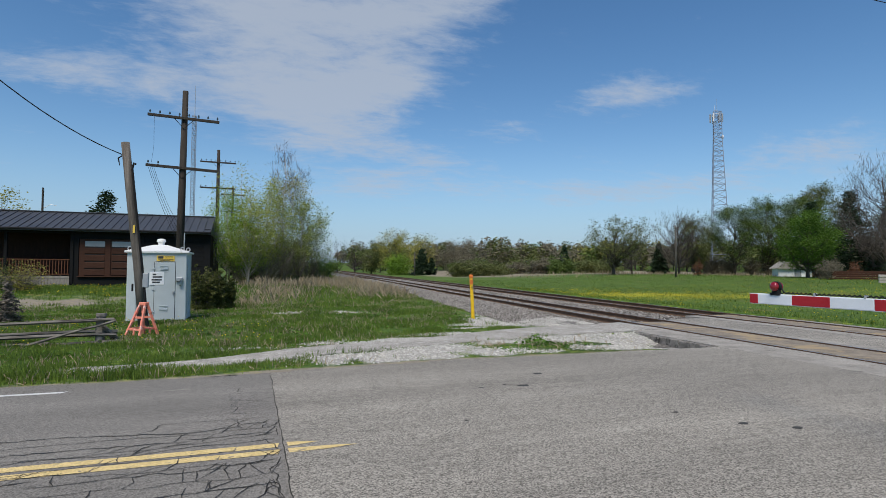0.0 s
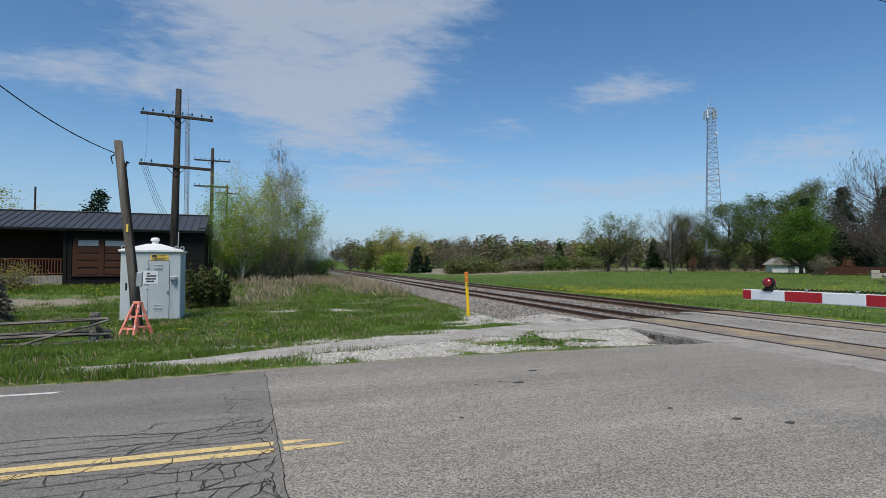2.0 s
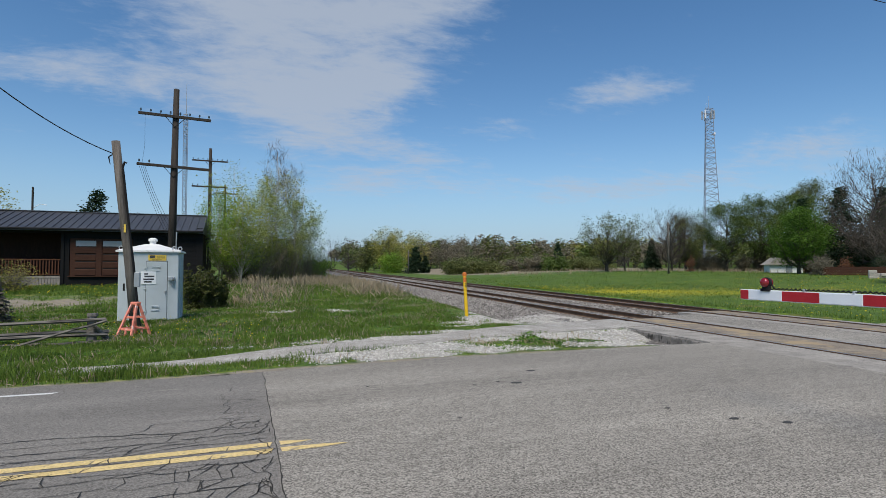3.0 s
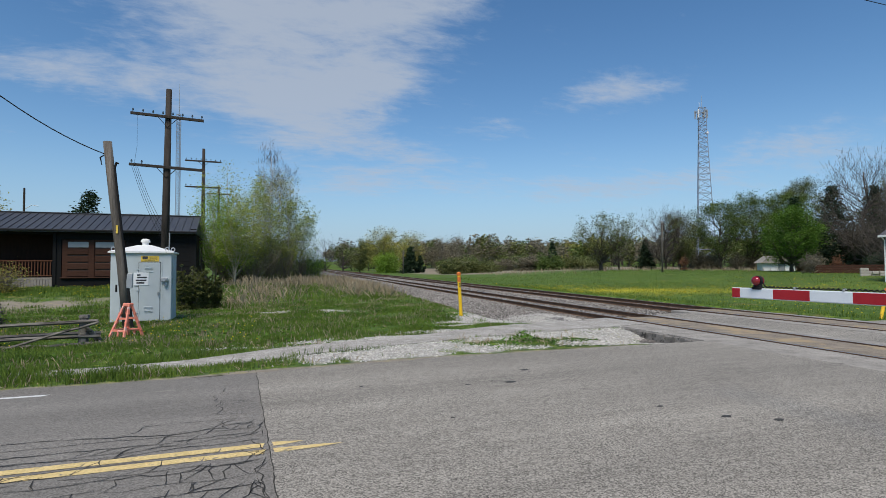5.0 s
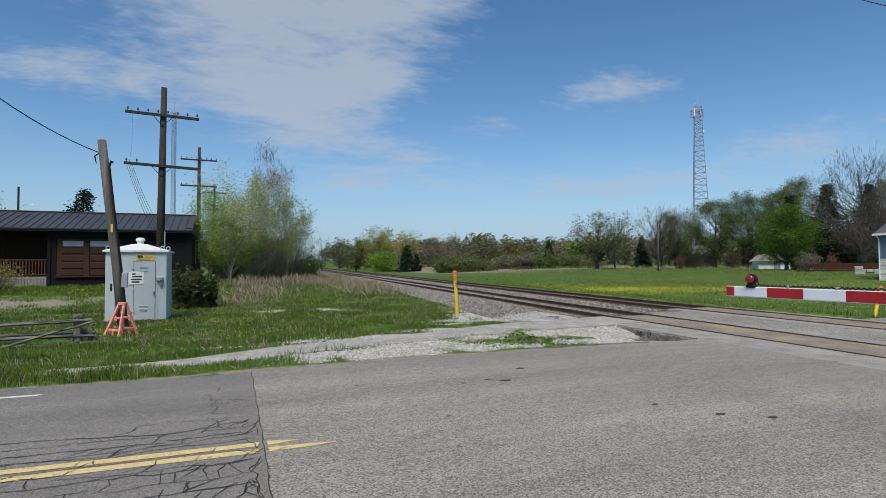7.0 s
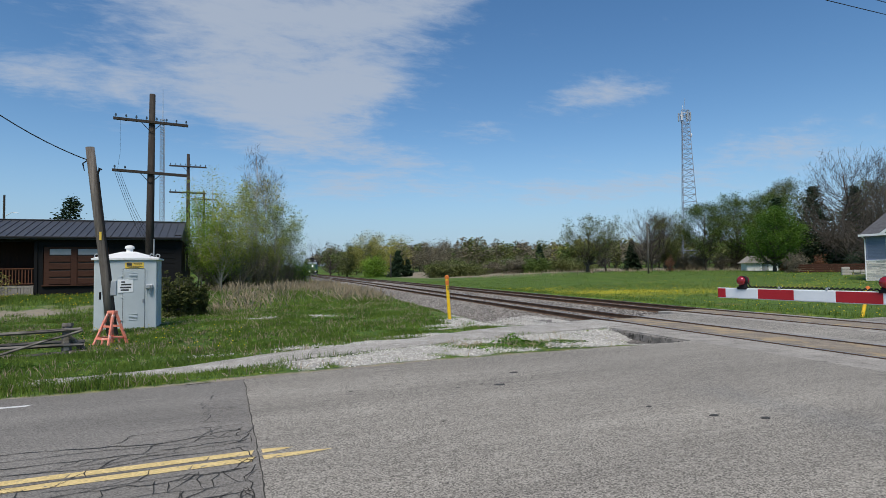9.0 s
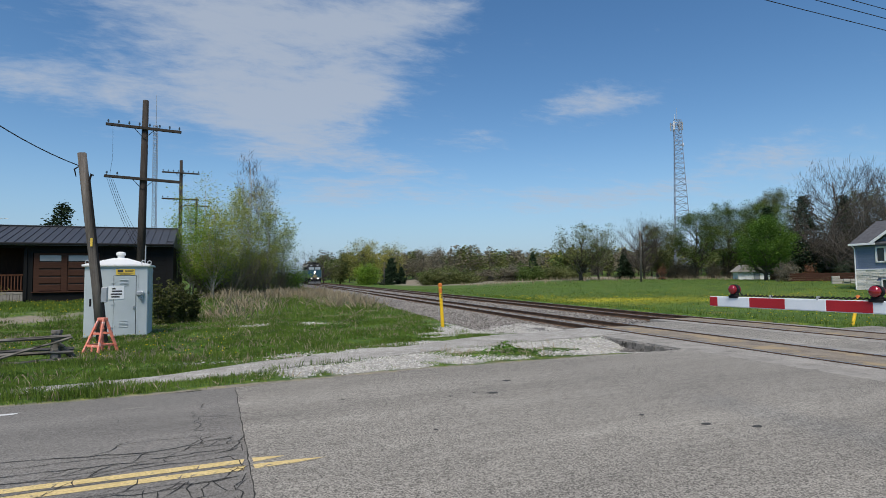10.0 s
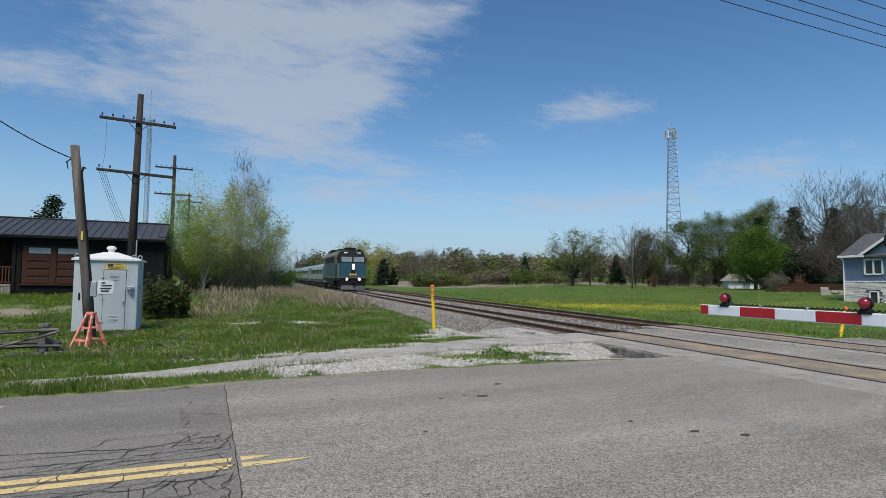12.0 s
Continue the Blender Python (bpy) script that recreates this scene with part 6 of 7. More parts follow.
def crossing_signal():
    """The signal for the other direction, of which the edge shows."""
    top = thing("crossing_signal", pose(22.9, 12.1, land(22.9, 12.1)), "railway crossing signal with black round light backgrounds", "crossing signal")
    part("mast", Shape().rod((0, 0, 0), (0, 0, 4.6), 0.06, n=10), "galvanised", top)
    part("foundation", Shape().box(0, 0, 0.1, 0.6, 0.6, 0.3, 0.03), "concrete", top)
    part("cross_arm", Shape().rod((-0.55, 0, 3.4), (0.55, 0, 3.4), 0.03, n=8), "galvanised", top)
    for s in (-1, 1):
        disc = part("light_background", Shape().tube([(s * 0.45, -0.02, 3.45), (s * 0.45, 0.02, 3.45)], [0.3, 0.3], 22), "black", top, "black round background")
        part("hood", Shape().tube([(s * 0.45, -0.05, 3.45), (s * 0.45, -0.3, 3.45)], [0.13, 0.13], 14, False), "black", disc)
    part("mechanism", Shape().box(-0.15, -0.1, 1.45, 0.5, 0.4, 0.55, 0.04), "galvanised", top, "grey mechanism box")


far_marker()
crossing_signal()
telegraph_pole(-3.34, 29.8, 10.2, ((8.8, 2.2, 3.2), (6.35, 2.4, 3.2)), 0.12, "dark weathered telegraph pole with two crossarms and insulators")
telegraph_pole(-3.08, 55.7, 12.2, ((11.0, 0.5, 3.1), (8.6, 0.5, 3.1)), 0.0, "dark telegraph pole behind young trees", wires=False)
telegraph_pole(-2.6, 82.0, 12.4, ((11.2, 0.5, 3.1), (8.9, 0.5, 3.1)), 0.0, "distant telegraph pole half hidden by trees", wires=False)
cell_tower()
mast = lattice("guyed_mast", -7.05, 75.6, land(-7, 75.6) - 0.1, 20.2, 0.5, 0.5, 1.0, 55, 0.022, "thin grey lattice radio mast behind the house")
part("whip_antenna", Shape().rod((0, 0, 20), (0, 0, 24.0), 0.05, 0.02, 5), "galvanised", mast)
dark_house()
blue_house()
shed()


def thin_pole(x, y, height, label):
    top = thing("utility_pole", pose(x, y, land(x, y) - 0.1), label, "utility pole")
    part("pole", Shape().tube([(0, 0, 0), (0.03, 0, height * 0.6), (0.02, 0, height)], [0.14, 0.12, 0.1], 8), "grey_wood", top, smooth=True)
    part("crossarm", Shape().box(0.02, -0.14, height - 0.5, 1.0, 0.08, 0.1, 0.01), "grey_wood", top)


thin_pole(56.5, 63.5, 7.4, "thin weathered grey pole at the lawn's edge")
thin_pole(36.0, 125.0, 5.6, "short weathered grey pole beside the line")


def board_fence():
    """A low fence of brown boards at the back of the lawn."""
    a, b = Vector((60.6, 44.4)), Vector((65.2, 38.6))
    yaw = math.degrees(math.atan2(b.y - a.y, b.x - a.x))
    top = thing("board_fence", pose(a.x, a.y, land(a.x, a.y) - 0.05, 0, 0, yaw), "low red-brown board fence at the back of the lawn", "fence")
    length = (b - a).length
    board = Shape().box(length / 2, 0, 0, length, 0.03, 0.2, 0.006).mesh("board", "door_brown")
    for k in range(4):
        share("board", board, top, pose(0, 0, 0.2 + 0.23 * k))
    post = Shape().box(0, 0.05, 0.5, 0.1, 0.1, 1.1, 0.01).mesh("post", "door_brown")
    for k in range(5):
        share("post", post, top, pose(length * k / 4, 0, 0))


board_fence()


def overhead_wires():
    """Four wires high along the far side of the road."""
    for i, (y, z) in enumerate(((10.3, 9.05), (10.2, 9.35), (10.4, 9.8), (10.3, 10.3))):
        pts = [(x, y, z + 0.0004 * (x - 18) ** 2) for x in range(-60, 101, 5)]
        tagged(part("overhead_wire", Shape().tube(pts, [0.011] * len(pts), 5), "wire"), "black overhead wire strung along the road", "wire", "overhead wires", "structure")


overhead_wires()
far_pole = thing("utility_pole", pose(-21.4, 70.6, land(-21.4, 70.6)), "thin utility pole with a street lamp arm", "utility pole")
part("pole", Shape().rod((0, 0, 0), (0, 0, 9.6), 0.13, 0.1), "pole_wood", far_pole)
part("lamp_arm", Shape().tube([(0, 0, 7.3), (0.7, 0, 7.8), (1.3, 0, 7.7)], [0.04, 0.03, 0.03], 5), "galvanised", far_pole)


# ---- trees and shrubs ----
def young_trees():
    g = "young trees by the line"
    light = "slender young tree with sparse fresh spring leaves"
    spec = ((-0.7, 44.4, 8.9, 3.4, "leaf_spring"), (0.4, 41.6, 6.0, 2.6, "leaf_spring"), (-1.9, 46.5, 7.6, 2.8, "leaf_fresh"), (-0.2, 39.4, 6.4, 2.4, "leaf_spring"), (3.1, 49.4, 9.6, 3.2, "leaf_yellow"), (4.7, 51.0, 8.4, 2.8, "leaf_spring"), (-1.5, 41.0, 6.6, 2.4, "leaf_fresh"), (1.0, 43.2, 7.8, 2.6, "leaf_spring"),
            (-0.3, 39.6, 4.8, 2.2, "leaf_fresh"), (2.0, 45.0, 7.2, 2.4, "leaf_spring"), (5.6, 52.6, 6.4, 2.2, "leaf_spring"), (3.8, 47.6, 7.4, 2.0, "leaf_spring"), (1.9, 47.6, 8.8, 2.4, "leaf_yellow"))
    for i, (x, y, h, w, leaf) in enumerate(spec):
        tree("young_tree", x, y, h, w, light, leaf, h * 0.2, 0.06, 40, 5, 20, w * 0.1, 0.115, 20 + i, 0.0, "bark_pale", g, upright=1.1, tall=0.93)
    tree("young_tree", 2.45, 46.4, 11.3, 2.2, "tall bare young tree with pale grey bark", None, 5.0, 0.07, 26, 5, 0, 1, 0.1, 41, 0.02, "bark_pale", g, upright=1.5, tall=0.9)
    tree("young_tree", 4.2, 50.2, 10.2, 1.8, "tall bare young tree with pale grey bark", None, 5.0, 0.06, 18, 4, 0, 1, 0.1, 42, 0.0, "bark_pale", g, upright=1.5, tall=0.9)


young_trees()
for k, (x, y, w, h) in enumerate(((0.0, 41.5, 3.2, 3.0), (2.2, 43.0, 3.0, 3.2), (3.6, 45.5, 3.0, 2.8), (4.8, 48.5, 2.6, 3.0), (-0.9, 40.0, 2.2, 3.2), (0.9, 40.0, 2.6, 2.6), (1.4, 45.5, 3.0, 4.0), (2.9, 48.0, 3.0, 4.2))):
    bush(x, y, w, h, "tangle of bare brown shrub stems with few leaves", "leaf_olive", 60 + k, per=4, stems=52, size=0.09)
bush(6.7, 54.6, 3.4, 3.0, "dense dark green shrub beside the track", "leaf_fresh", 71, per=16, stems=60, size=0.11)
bush(5.6, 52.0, 2.4, 2.3, "green shrub beside the track", "leaf_green", 72, per=12, stems=40, size=0.1)
for k, (x, y, w, h) in enumerate(((-1.95, 22.8, 0.55, 1.75), (-1.55, 23.0, 0.6, 1.6), (-1.15, 23.4, 0.6, 1.65), (-1.6, 24.4, 0.8, 1.9), (-0.8, 23.8, 0.5, 1.3))):
    bush(x, y, w, h, "dark olive evergreen shrub beside the signal cabinet", "leaf_cedar", 730 + k, per=24, stems=44, size=0.075)
bush(-10.9, 33.4, 2.6, 1.5, "shrub with yellow spring blossom before the porch", "leaf_yellow", 75, per=7, stems=44, size=0.07)
bush(-12.4, 32.6, 2.8, 1.9, "dark green shrub before the porch", "leaf_green", 76, per=16, stems=44, size=0.08)
conifer(-6.6, 19.2, 1.25, 1.0, "small half-dead brown spruce beside the fence", 77, "twig", 0.07, 10)
conifer(-17.5, 79.7, 10.6, 9.5, "dark spruce behind the house", 78)
tree("broadleaf_tree", -25.6, 72.0, 9.6, 6.0, "tree in yellow-green spring leaf", "leaf_yellow", 2.0, size=0.22, seed=79)
for k, (x, y, h, w) in enumerate(((-14.5, 84.0, 9.2, 4.5), (-8.5, 92.0, 8.6, 5.0), (-11.5, 95.0, 8.0, 5.0), (-20.0, 86.0, 8.0, 5.0))):
    tree("bare_tree", x, y, h, w, "bare grey tree behind the house", "leaf_wood", h * 0.2, limbs=30, twigs=5, per=2, size=0.15, seed=80 + k)

# across the field
tree("broadleaf_tree", 58.4, 80.4, 9.7, 10.5, "spreading field tree with thin young leaves and open crown", "leaf_olive", 3.2, 0.3, 57, 5, 34, 0.42, 0.2, 90, 0.03)
tree("bare_tree", 72.4, 80.6, 11.6, 9.5, "bare grey spreading tree", None, 2.0, 0.22, 70, 12, 0, 1, 0.2, 91)
tree("bare_tree", 66.5, 86.0, 9.0, 6.0, "bare grey tree in the field hedge", None, 1.5, 0.2, 40, 6, 0, 1, 0.2, 92)
tree("broadleaf_tree", 81.5, 77.2, 12.8, 9.0, "tall tree in dull green spring leaf", "leaf_green", 3.0, 0.3, 52, 4, 84, 0.48, 0.21, 93)
tree("broadleaf_tree", 75.5, 80.5, 10.4, 7.0, "tree in dull green spring leaf", "leaf_olive", 2.2, 0.25, 46, 4, 74, 0.48, 0.21, 94)
tree("broadleaf_tree", 87.5, 75.3, 13.8, 9.5, "tall tree in dull green spring leaf", "leaf_green", 3.0, 0.32, 57, 4, 84, 0.48, 0.21, 95)
tree("broadleaf_tree", 94.0, 73.5, 14.2, 10.0, "tall tree in dull green spring leaf", "leaf_green", 3.0, 0.32, 57, 4, 84, 0.48, 0.21, 96)
tree("broadleaf_tree", 100.5, 75.5, 17.0, 10.5, "very tall tree in olive spring leaf", "leaf_olive", 4.0, 0.36, 57, 4, 84, 0.48, 0.21, 97)
tree("maple_tree", 70.9, 55.0, 8.7, 6.9, "round maple tree in bright fresh green leaf", "leaf_maple", 1.4, 0.24, 78, 5, 64, 0.4, 0.19, 98)
conifer(91.0, 63.2, 13.8, 11.5, "tall dark spruce tree", 99, size=0.4, layers=28)
conifer(95.5, 59.8, 13.6, 10.5, "tall dark spruce tree", 100, size=0.4, layers=26)
conifer(86.0, 66.0, 12.0, 9.0, "tall dark spruce tree", 101, size=0.4, layers=26)
tree("bare_tree", 85.9, 54.4, 17.8, 12.5, "large bare grey tree behind the blue house", None, 3.0, 0.3, 90, 14, 0, 1, 0.2, 102)
tree("bare_tree", 92.0, 50.0, 18.6, 13.0, "large bare grey tree behind the blue house", None, 3.0, 0.3, 90, 14, 0, 1, 0.2, 103)
tree("bare_tree", 78.5, 46.5, 11.0, 10.0, "bare spreading tree with low limbs behind the blue house", None, 1.6, 0.2, 70, 10, 0, 1, 0.2, 104)
tree("broadleaf_tree", 99.0, 58.0, 15.0, 11.0, "tall tree in dull green spring leaf", "leaf_olive", 2.0, 0.32, 57, 4, 74, 0.48, 0.21, 105)
tree("broadleaf_tree", 104.0, 48.0, 14.0, 12.0, "tall tree in dull green spring leaf", "leaf_green", 2.0, 0.32, 57, 4, 74, 0.48, 0.21, 106)
conifer(76.0, 90.0, 6.0, 4.4, "dark pine behind bare trees", 107)
for k, (x, y, w, h, leaf, lab) in enumerate(((64.5, 67.8, 1.4, 2.6, "leaf_rust", "small rust-brown tree on the lawn"), (69.5, 47.8, 1.6, 2.4, "leaf_rust", "small rust-brown shrub on the lawn"),
                                             (66.5, 48.5, 2.4, 2.9, "leaf_wood", "bare brown shrub on the lawn"), (71.5, 45.0, 1.8, 2.6, "leaf_dark", "dark columnar shrub on the lawn"),
                                             (74.0, 56.0, 1.4, 2.0, "leaf_rust", "small rust-brown shrub by the shed"), (60.5, 44.5, 2.2, 2.4, "leaf_wood", "bare brown shrub on the lawn"))):
    bush(x, y, w, h, lab, leaf, 110 + k, per=8, stems=36, size=0.14)
for k in range(16):
    rnd = random.Random(200 + k)
    x = 80 + 26 * rnd.random()
    y = 82 - (x - 80) * 1.15 + rnd.uniform(-3, 3)
    bush(x, y, rnd.uniform(3.5, 5.5), rnd.uniform(2.0, 4.5), "brown undergrowth at the wood's edge", "leaf_wood", 130 + k, per=16, stems=30, size=0.2)

# trees by the line, far off
for k, (x, y, h, w, leaf, lab) in enumerate(((30.0, 170.0, 10.5, 9.0, None, "bare grey tree near the line"), (26.5, 182.0, 10.5, 9.0, None, "bare grey tree near the line"), (36.6, 146.0, 11.8, 8.0, "leaf_yellow", "tree in yellow-green spring leaf near the line"),
                                             (33.0, 160.0, 10.0, 7.0, "leaf_olive", "tree in olive spring leaf near the line"), (49.0, 163.0, 12.0, 9.0, "leaf_yellow", "tree in yellow-green spring leaf near the line"), (43.0, 172.0, 11.0, 9.0, "leaf_olive", "tree in olive spring leaf near the line"),
                                             (55.0, 150.0, 9.5, 8.0, "leaf_wood", "bare brown tree near the line"), (61.0, 158.0, 10.0, 9.0, "leaf_wood", "bare brown tree near the line"))):
    tree("bare_tree" if leaf is None else "broadleaf_tree", x, y, h, w, lab, leaf, h * 0.12, limbs=40, twigs=6 if leaf is None else 4, per=30, spread=w * 0.08, size=0.36, seed=150 + k, trunk_r=0.22)
bush(36.0, 139.5, 8.0, 5.6, "large bright green shrub near the line", "leaf_fresh", 160, per=16, stems=60, size=0.34)
conifer(40.5, 134.0, 6.6, 6.4, "dense dark evergreen near the line", 161, size=0.45, layers=14)
conifer(43.6, 136.0, 4.4, 4.0, "dense dark evergreen near the line", 162, size=0.4, layers=10)
for k in range(30):
    rnd = random.Random(300 + k)
    a = radians(rnd.uniform(20, 36))
    r = rnd.uniform(118, 150)
    bush(r * math.sin(a), r * math.cos(a), rnd.uniform(5, 9), rnd.uniform(1.6, 3.4), "brown and olive thicket at the field's edge", rnd.choice(("leaf_wood", "leaf_olive", "leaf_green", "leaf_green")), 170 + k, per=26, stems=34, size=0.32)


def woods():
    """The far wood on the rising land: lumpy crowns that run into one another."""
    # brown and olive leaves hold the aerial haze in their colour
    for leaf, share_of, seed, lab in (("leaf_wood", 330, 1, "far brown spring wood on the rise"), ("leaf_olive", 300, 2, "far olive green spring wood on the rise"), ("leaf_green", 110, 3, "far green trees in the wood"),
                                      ("leaf_dark", 14, 4, "far dark conifers in the wood"), ("leaf_yellow", 40, 5, "far yellow-green trees in the wood")):
        rng = np.random.default_rng(seed)
        clouds = []
        trunks = Shape()
        for _ in range(share_of):
            a, r = radians(rng.uniform(-24, 66)), 200 + 220 * rng.uniform(0, 1) ** 1.3
            x, y = r * math.sin(a), r * math.cos(a)
            if -8 < x - middle(NEAR, y) < 11:
                continue
            h, w = rng.uniform(8.5, 13.5), rng.uniform(7, 12)
            dark = leaf == "leaf_dark"
            if dark:
                h, w = h, 6.0
            z = land(x, y)
            trunks.tube([(x, y, z - 0.3), (x, y, z + h * 0.55)], [0.25, 0.1], 4, False)
            lumps = 1 if dark else 6
            for _ in range(lumps):
                n = 420 if dark else 75
                d = rng.normal(0, 1, (n, 3))
                d /= np.linalg.norm(d, axis=1)[:, None]
                q = rng.uniform(0.35, 1, n)[:, None] ** 0.35
                if dark:
                    up = (d[:, 2] * q[:, 0] + 1) / 2
                    e = d * q * np.array([w / 2, w / 2, 0]) * (1.1 - up)[:, None]
                    e[:, 2] = up * h
                    clouds.append(e + (x, y, z))
                else:
                    b = rng.normal(0, 1, 3)
                    b *= rng.uniform(0.3, 0.62) / np.linalg.norm(b)
                    mid = np.array([x + b[0] * w / 2, y + b[1] * w / 2, z + h * (0.5 + 0.5 * b[2])])
                    clouds.append(mid + d * q * np.array([w * 0.27, w * 0.27, h * 0.26]))
        p = np.concatenate(clouds)
        me = scatter("far_wood", *LEAF, p, 0.95 * rng.uniform(0.5, 1.4, len(p)), rng.uniform(0, 6.28, len(p)), rng.uniform(-1.5, 1.5, len(p)), leaf)
        wood = tagged(new("far_wood", me), lab, "wood", kind="stuff")
        part("trunks", trunks, "bark", wood)


woods()


# ---- grass, straw, flowers and stones ----
def grass():
    rng = np.random.default_rng(7)

    def sow(n, x0, x1, y0, y1, keep):
        x, y = rng.uniform(x0, x1, n), rng.uniform(y0, y1, n)
        ok = [i for i in range(n) if keep(x[i], y[i]) > rng.uniform()]
        x, y = x[ok], y[ok]
        return np.stack([x, y, [land(a, b) - 0.01 for a, b in zip(x, y)]], 1)

    def green(x, y):
        py, pw = path_at(x)
        on_path = abs(y - py) < pw / 2 - 0.03 and (x > -1.2 or noise.noise((x * 2, y * 2, 30)) > 0.15)
        if on_path or y < road_edge(x) + 0.07 + 0.1 * noise.noise((x * 1.3, 2, 0)) or x - middle(NEAR, y) > -3.9 - 0.7 * noise.noise((y * 0.7, 3, 1)) - 0.6 * noise.noise((y * 2.7, x * 2, 1)):
            return 0
        if x > 7.0 + 0.8 * noise.noise((y, 1, 1)) and y < 20:
            return 0.02
        k = (1 - 1.6 * max(stony(x, y), 0)) * (1 - 1.3 * max(earthy(x, y), 0))
        return max(k, 0.0) * max(0.08, 0.55 + 1.0 * noise.noise((x * 0.7, y * 0.7, 9)) + 0.5 * noise.noise((x * 2.6, y * 2.6, 19)))

    for n, box, high, wide, name in ((90000, (-11, 9.5, 9.0, 14.5), 0.075, 0.009, 1), (90000, (-14, 10, 14.5, 24), 0.085, 0.012, 2), (36000, (-16, 10, 24, 40), 0.13, 0.026, 3)):
        p = sow(n, *box, green)
        p = np.repeat(p, 4, 0)                      # four blades to a tuft
        p[:, :2] += rng.normal(0, 0.035 if name < 3 else 0.08, (len(p), 2))
        h = high * rng.uniform(0.4, 1.5, len(p))
        h *= 1 + 0.8 * np.array([noise.noise((a * 0.8, b * 0.8, 4)) for a, b, _ in p])
        h = np.maximum(h, 0.03)
        h[(p[:, 1] < 9.85) & (p[:, 0] < 2)] *= 1.45
        h[(p[:, 0] > 3) & (p[:, 1] < 11.6)] *= 0.45
        s = np.stack([np.full(len(p), wide) * rng.uniform(0.7, 1.4, len(p)), h * rng.uniform(0.2, 0.9, len(p)), h], 1)
        me = scatter("grass", *BLADE, p, s, rng.uniform(0, 6.28, len(p)), rng.normal(0, 0.15, len(p)), "blade")
        tagged(new("grass", me), "rough green spring grass beside the road", "grass", kind="stuff")

    p = sow(60000, -13, 9, 11.5, 26, lambda x, y: green(x, y) * max(0, 0.5 + 1.6 * noise.noise((x * 0.5, y * 0.5, 50))))
    p[:, 2] += rng.uniform(0.02, 0.09, len(p))
    tagged(new("ground_herbs", scatter("ground_herbs", *LEAF, p, rng.uniform(0.04, 0.11, len(p)), rng.uniform(0, 6.28, len(p)), rng.normal(0, 0.6, len(p)), "leaf_herb")), "low broad-leaved weeds among the grass", "weeds", kind="stuff")
    p = np.repeat(sow(26000, -12, 9.5, 9.1, 27, lambda x, y: green(x, y) * max(0.1, 0.6 + 1.5 * noise.noise((x * 0.45, y * 0.6, 77)))), 3, 0)
    p[:, :2] += rng.normal(0, 0.05, (len(p), 2))
    h = rng.uniform(0.05, 0.16, len(p))
    s = np.stack([np.full(len(p), 0.012), h * 1.2, h], 1)
    tagged(new("dead_grass", scatter("dead_grass", *BLADE, p, s, rng.uniform(0, 6.28, len(p)), rng.normal(0, 0.5, len(p)), "straw")), "short dry blades among the green grass", "dry grass", kind="stuff")

    def field(x, y):
        return 1.0 if x - middle(FAR, y) > 2.2 + 0.5 * noise.noise((y * 0.6, 1, 1)) and not (y < 11.4) else 0.0
    p = sow(30000, 17, 40, 11.2, 46, lambda x, y: field(x, y) * (1.0 if x - middle(FAR, y) < 5.5 else 0.35))
    edge = np.array([1.15 if a - middle(FAR, b) < 5 else 0.8 for a, b, _ in p])
    h = 0.15 * rng.uniform(0.4, 1.6, len(p)) * edge
    s = np.stack([np.full(len(p), 0.022), h * 0.7, h], 1)
    tagged(new("grass", scatter("grass", *BLADE, p, s, rng.uniform(0, 6.28, len(p)), rng.normal(0, 0.15, len(p)), "blade")), "green meadow grass beyond the tracks", "grass", kind="stuff")

    p = sow(34000, 22, 82, 14, 80, lambda x, y: field(x, y) * smooth(30, 40, math.hypot(x, y)))
    h = 0.13 * rng.uniform(0.5, 1.6, len(p))
    s = np.stack([rng.uniform(0.03, 0.08, len(p)), h * 0.8, h * 0.7], 1)
    tagged(new("grass", scatter("grass", *BLADE, p, s, rng.uniform(0, 6.28, len(p)), rng.normal(0, 0.15, len(p)), "blade")), "green lawn and meadow beyond the tracks", "grass", kind="stuff")

    # tall dead grass along the line's foot and by the shrubs
    def dead(x, y):
        d = middle(NEAR, y) - x
        along = 0.55 * smooth(4.4, 5.4, d) * smooth(10.5, 6.5, d) * smooth(25, 32, y)
        clump = 1.2 * blob(x, y, 0.1, 26.0, 1.1, 1.6) + 0.8 * blob(x, y, 1.6, 31.0, 1.6, 3.0) + 0.7 * smooth(33, 38, y) * smooth(-1.5, 0.5, x) * smooth(3, 4, d)
        return max(along, min(clump, 1)) * (0.7 + 0.8 * noise.noise((x * 0.9, y * 0.9, 40)))
    p = sow(52000, -1.5, 11, 23, 62, dead)
    h = rng.uniform(0.15, 0.75, len(p)) * (0.75 + 0.6 * np.array([noise.noise((a * 0.6, b * 0.6, 8)) for a, b, _ in p]))
    s = np.stack([rng.uniform(0.005, 0.011, len(p)), h * rng.uniform(0.1, 1.4, len(p)), h], 1)
    tagged(new("dead_grass", scatter("dead_grass", *BLADE, p, s, rng.uniform(0, 6.28, len(p)), rng.normal(0, 0.35, len(p)), "straw")), "tall dry straw-coloured grass along the line", "dry grass", kind="stuff")
    p = sow(2600, 42, 95, 40, 100, lambda x, y: smooth(86, 98, math.hypot(x, y)))
    h = rng.uniform(0.3, 0.8, len(p))
    s = np.stack([rng.uniform(0.06, 0.12, len(p)), h * 0.5, h], 1)
    tagged(new("dead_grass", scatter("dead_grass", *BLADE, p, s, rng.uniform(0, 6.28, len(p)), rng.normal(0, 0.12, len(p)), "straw")), "dry grass at the field's far edge", "dry grass", kind="stuff")

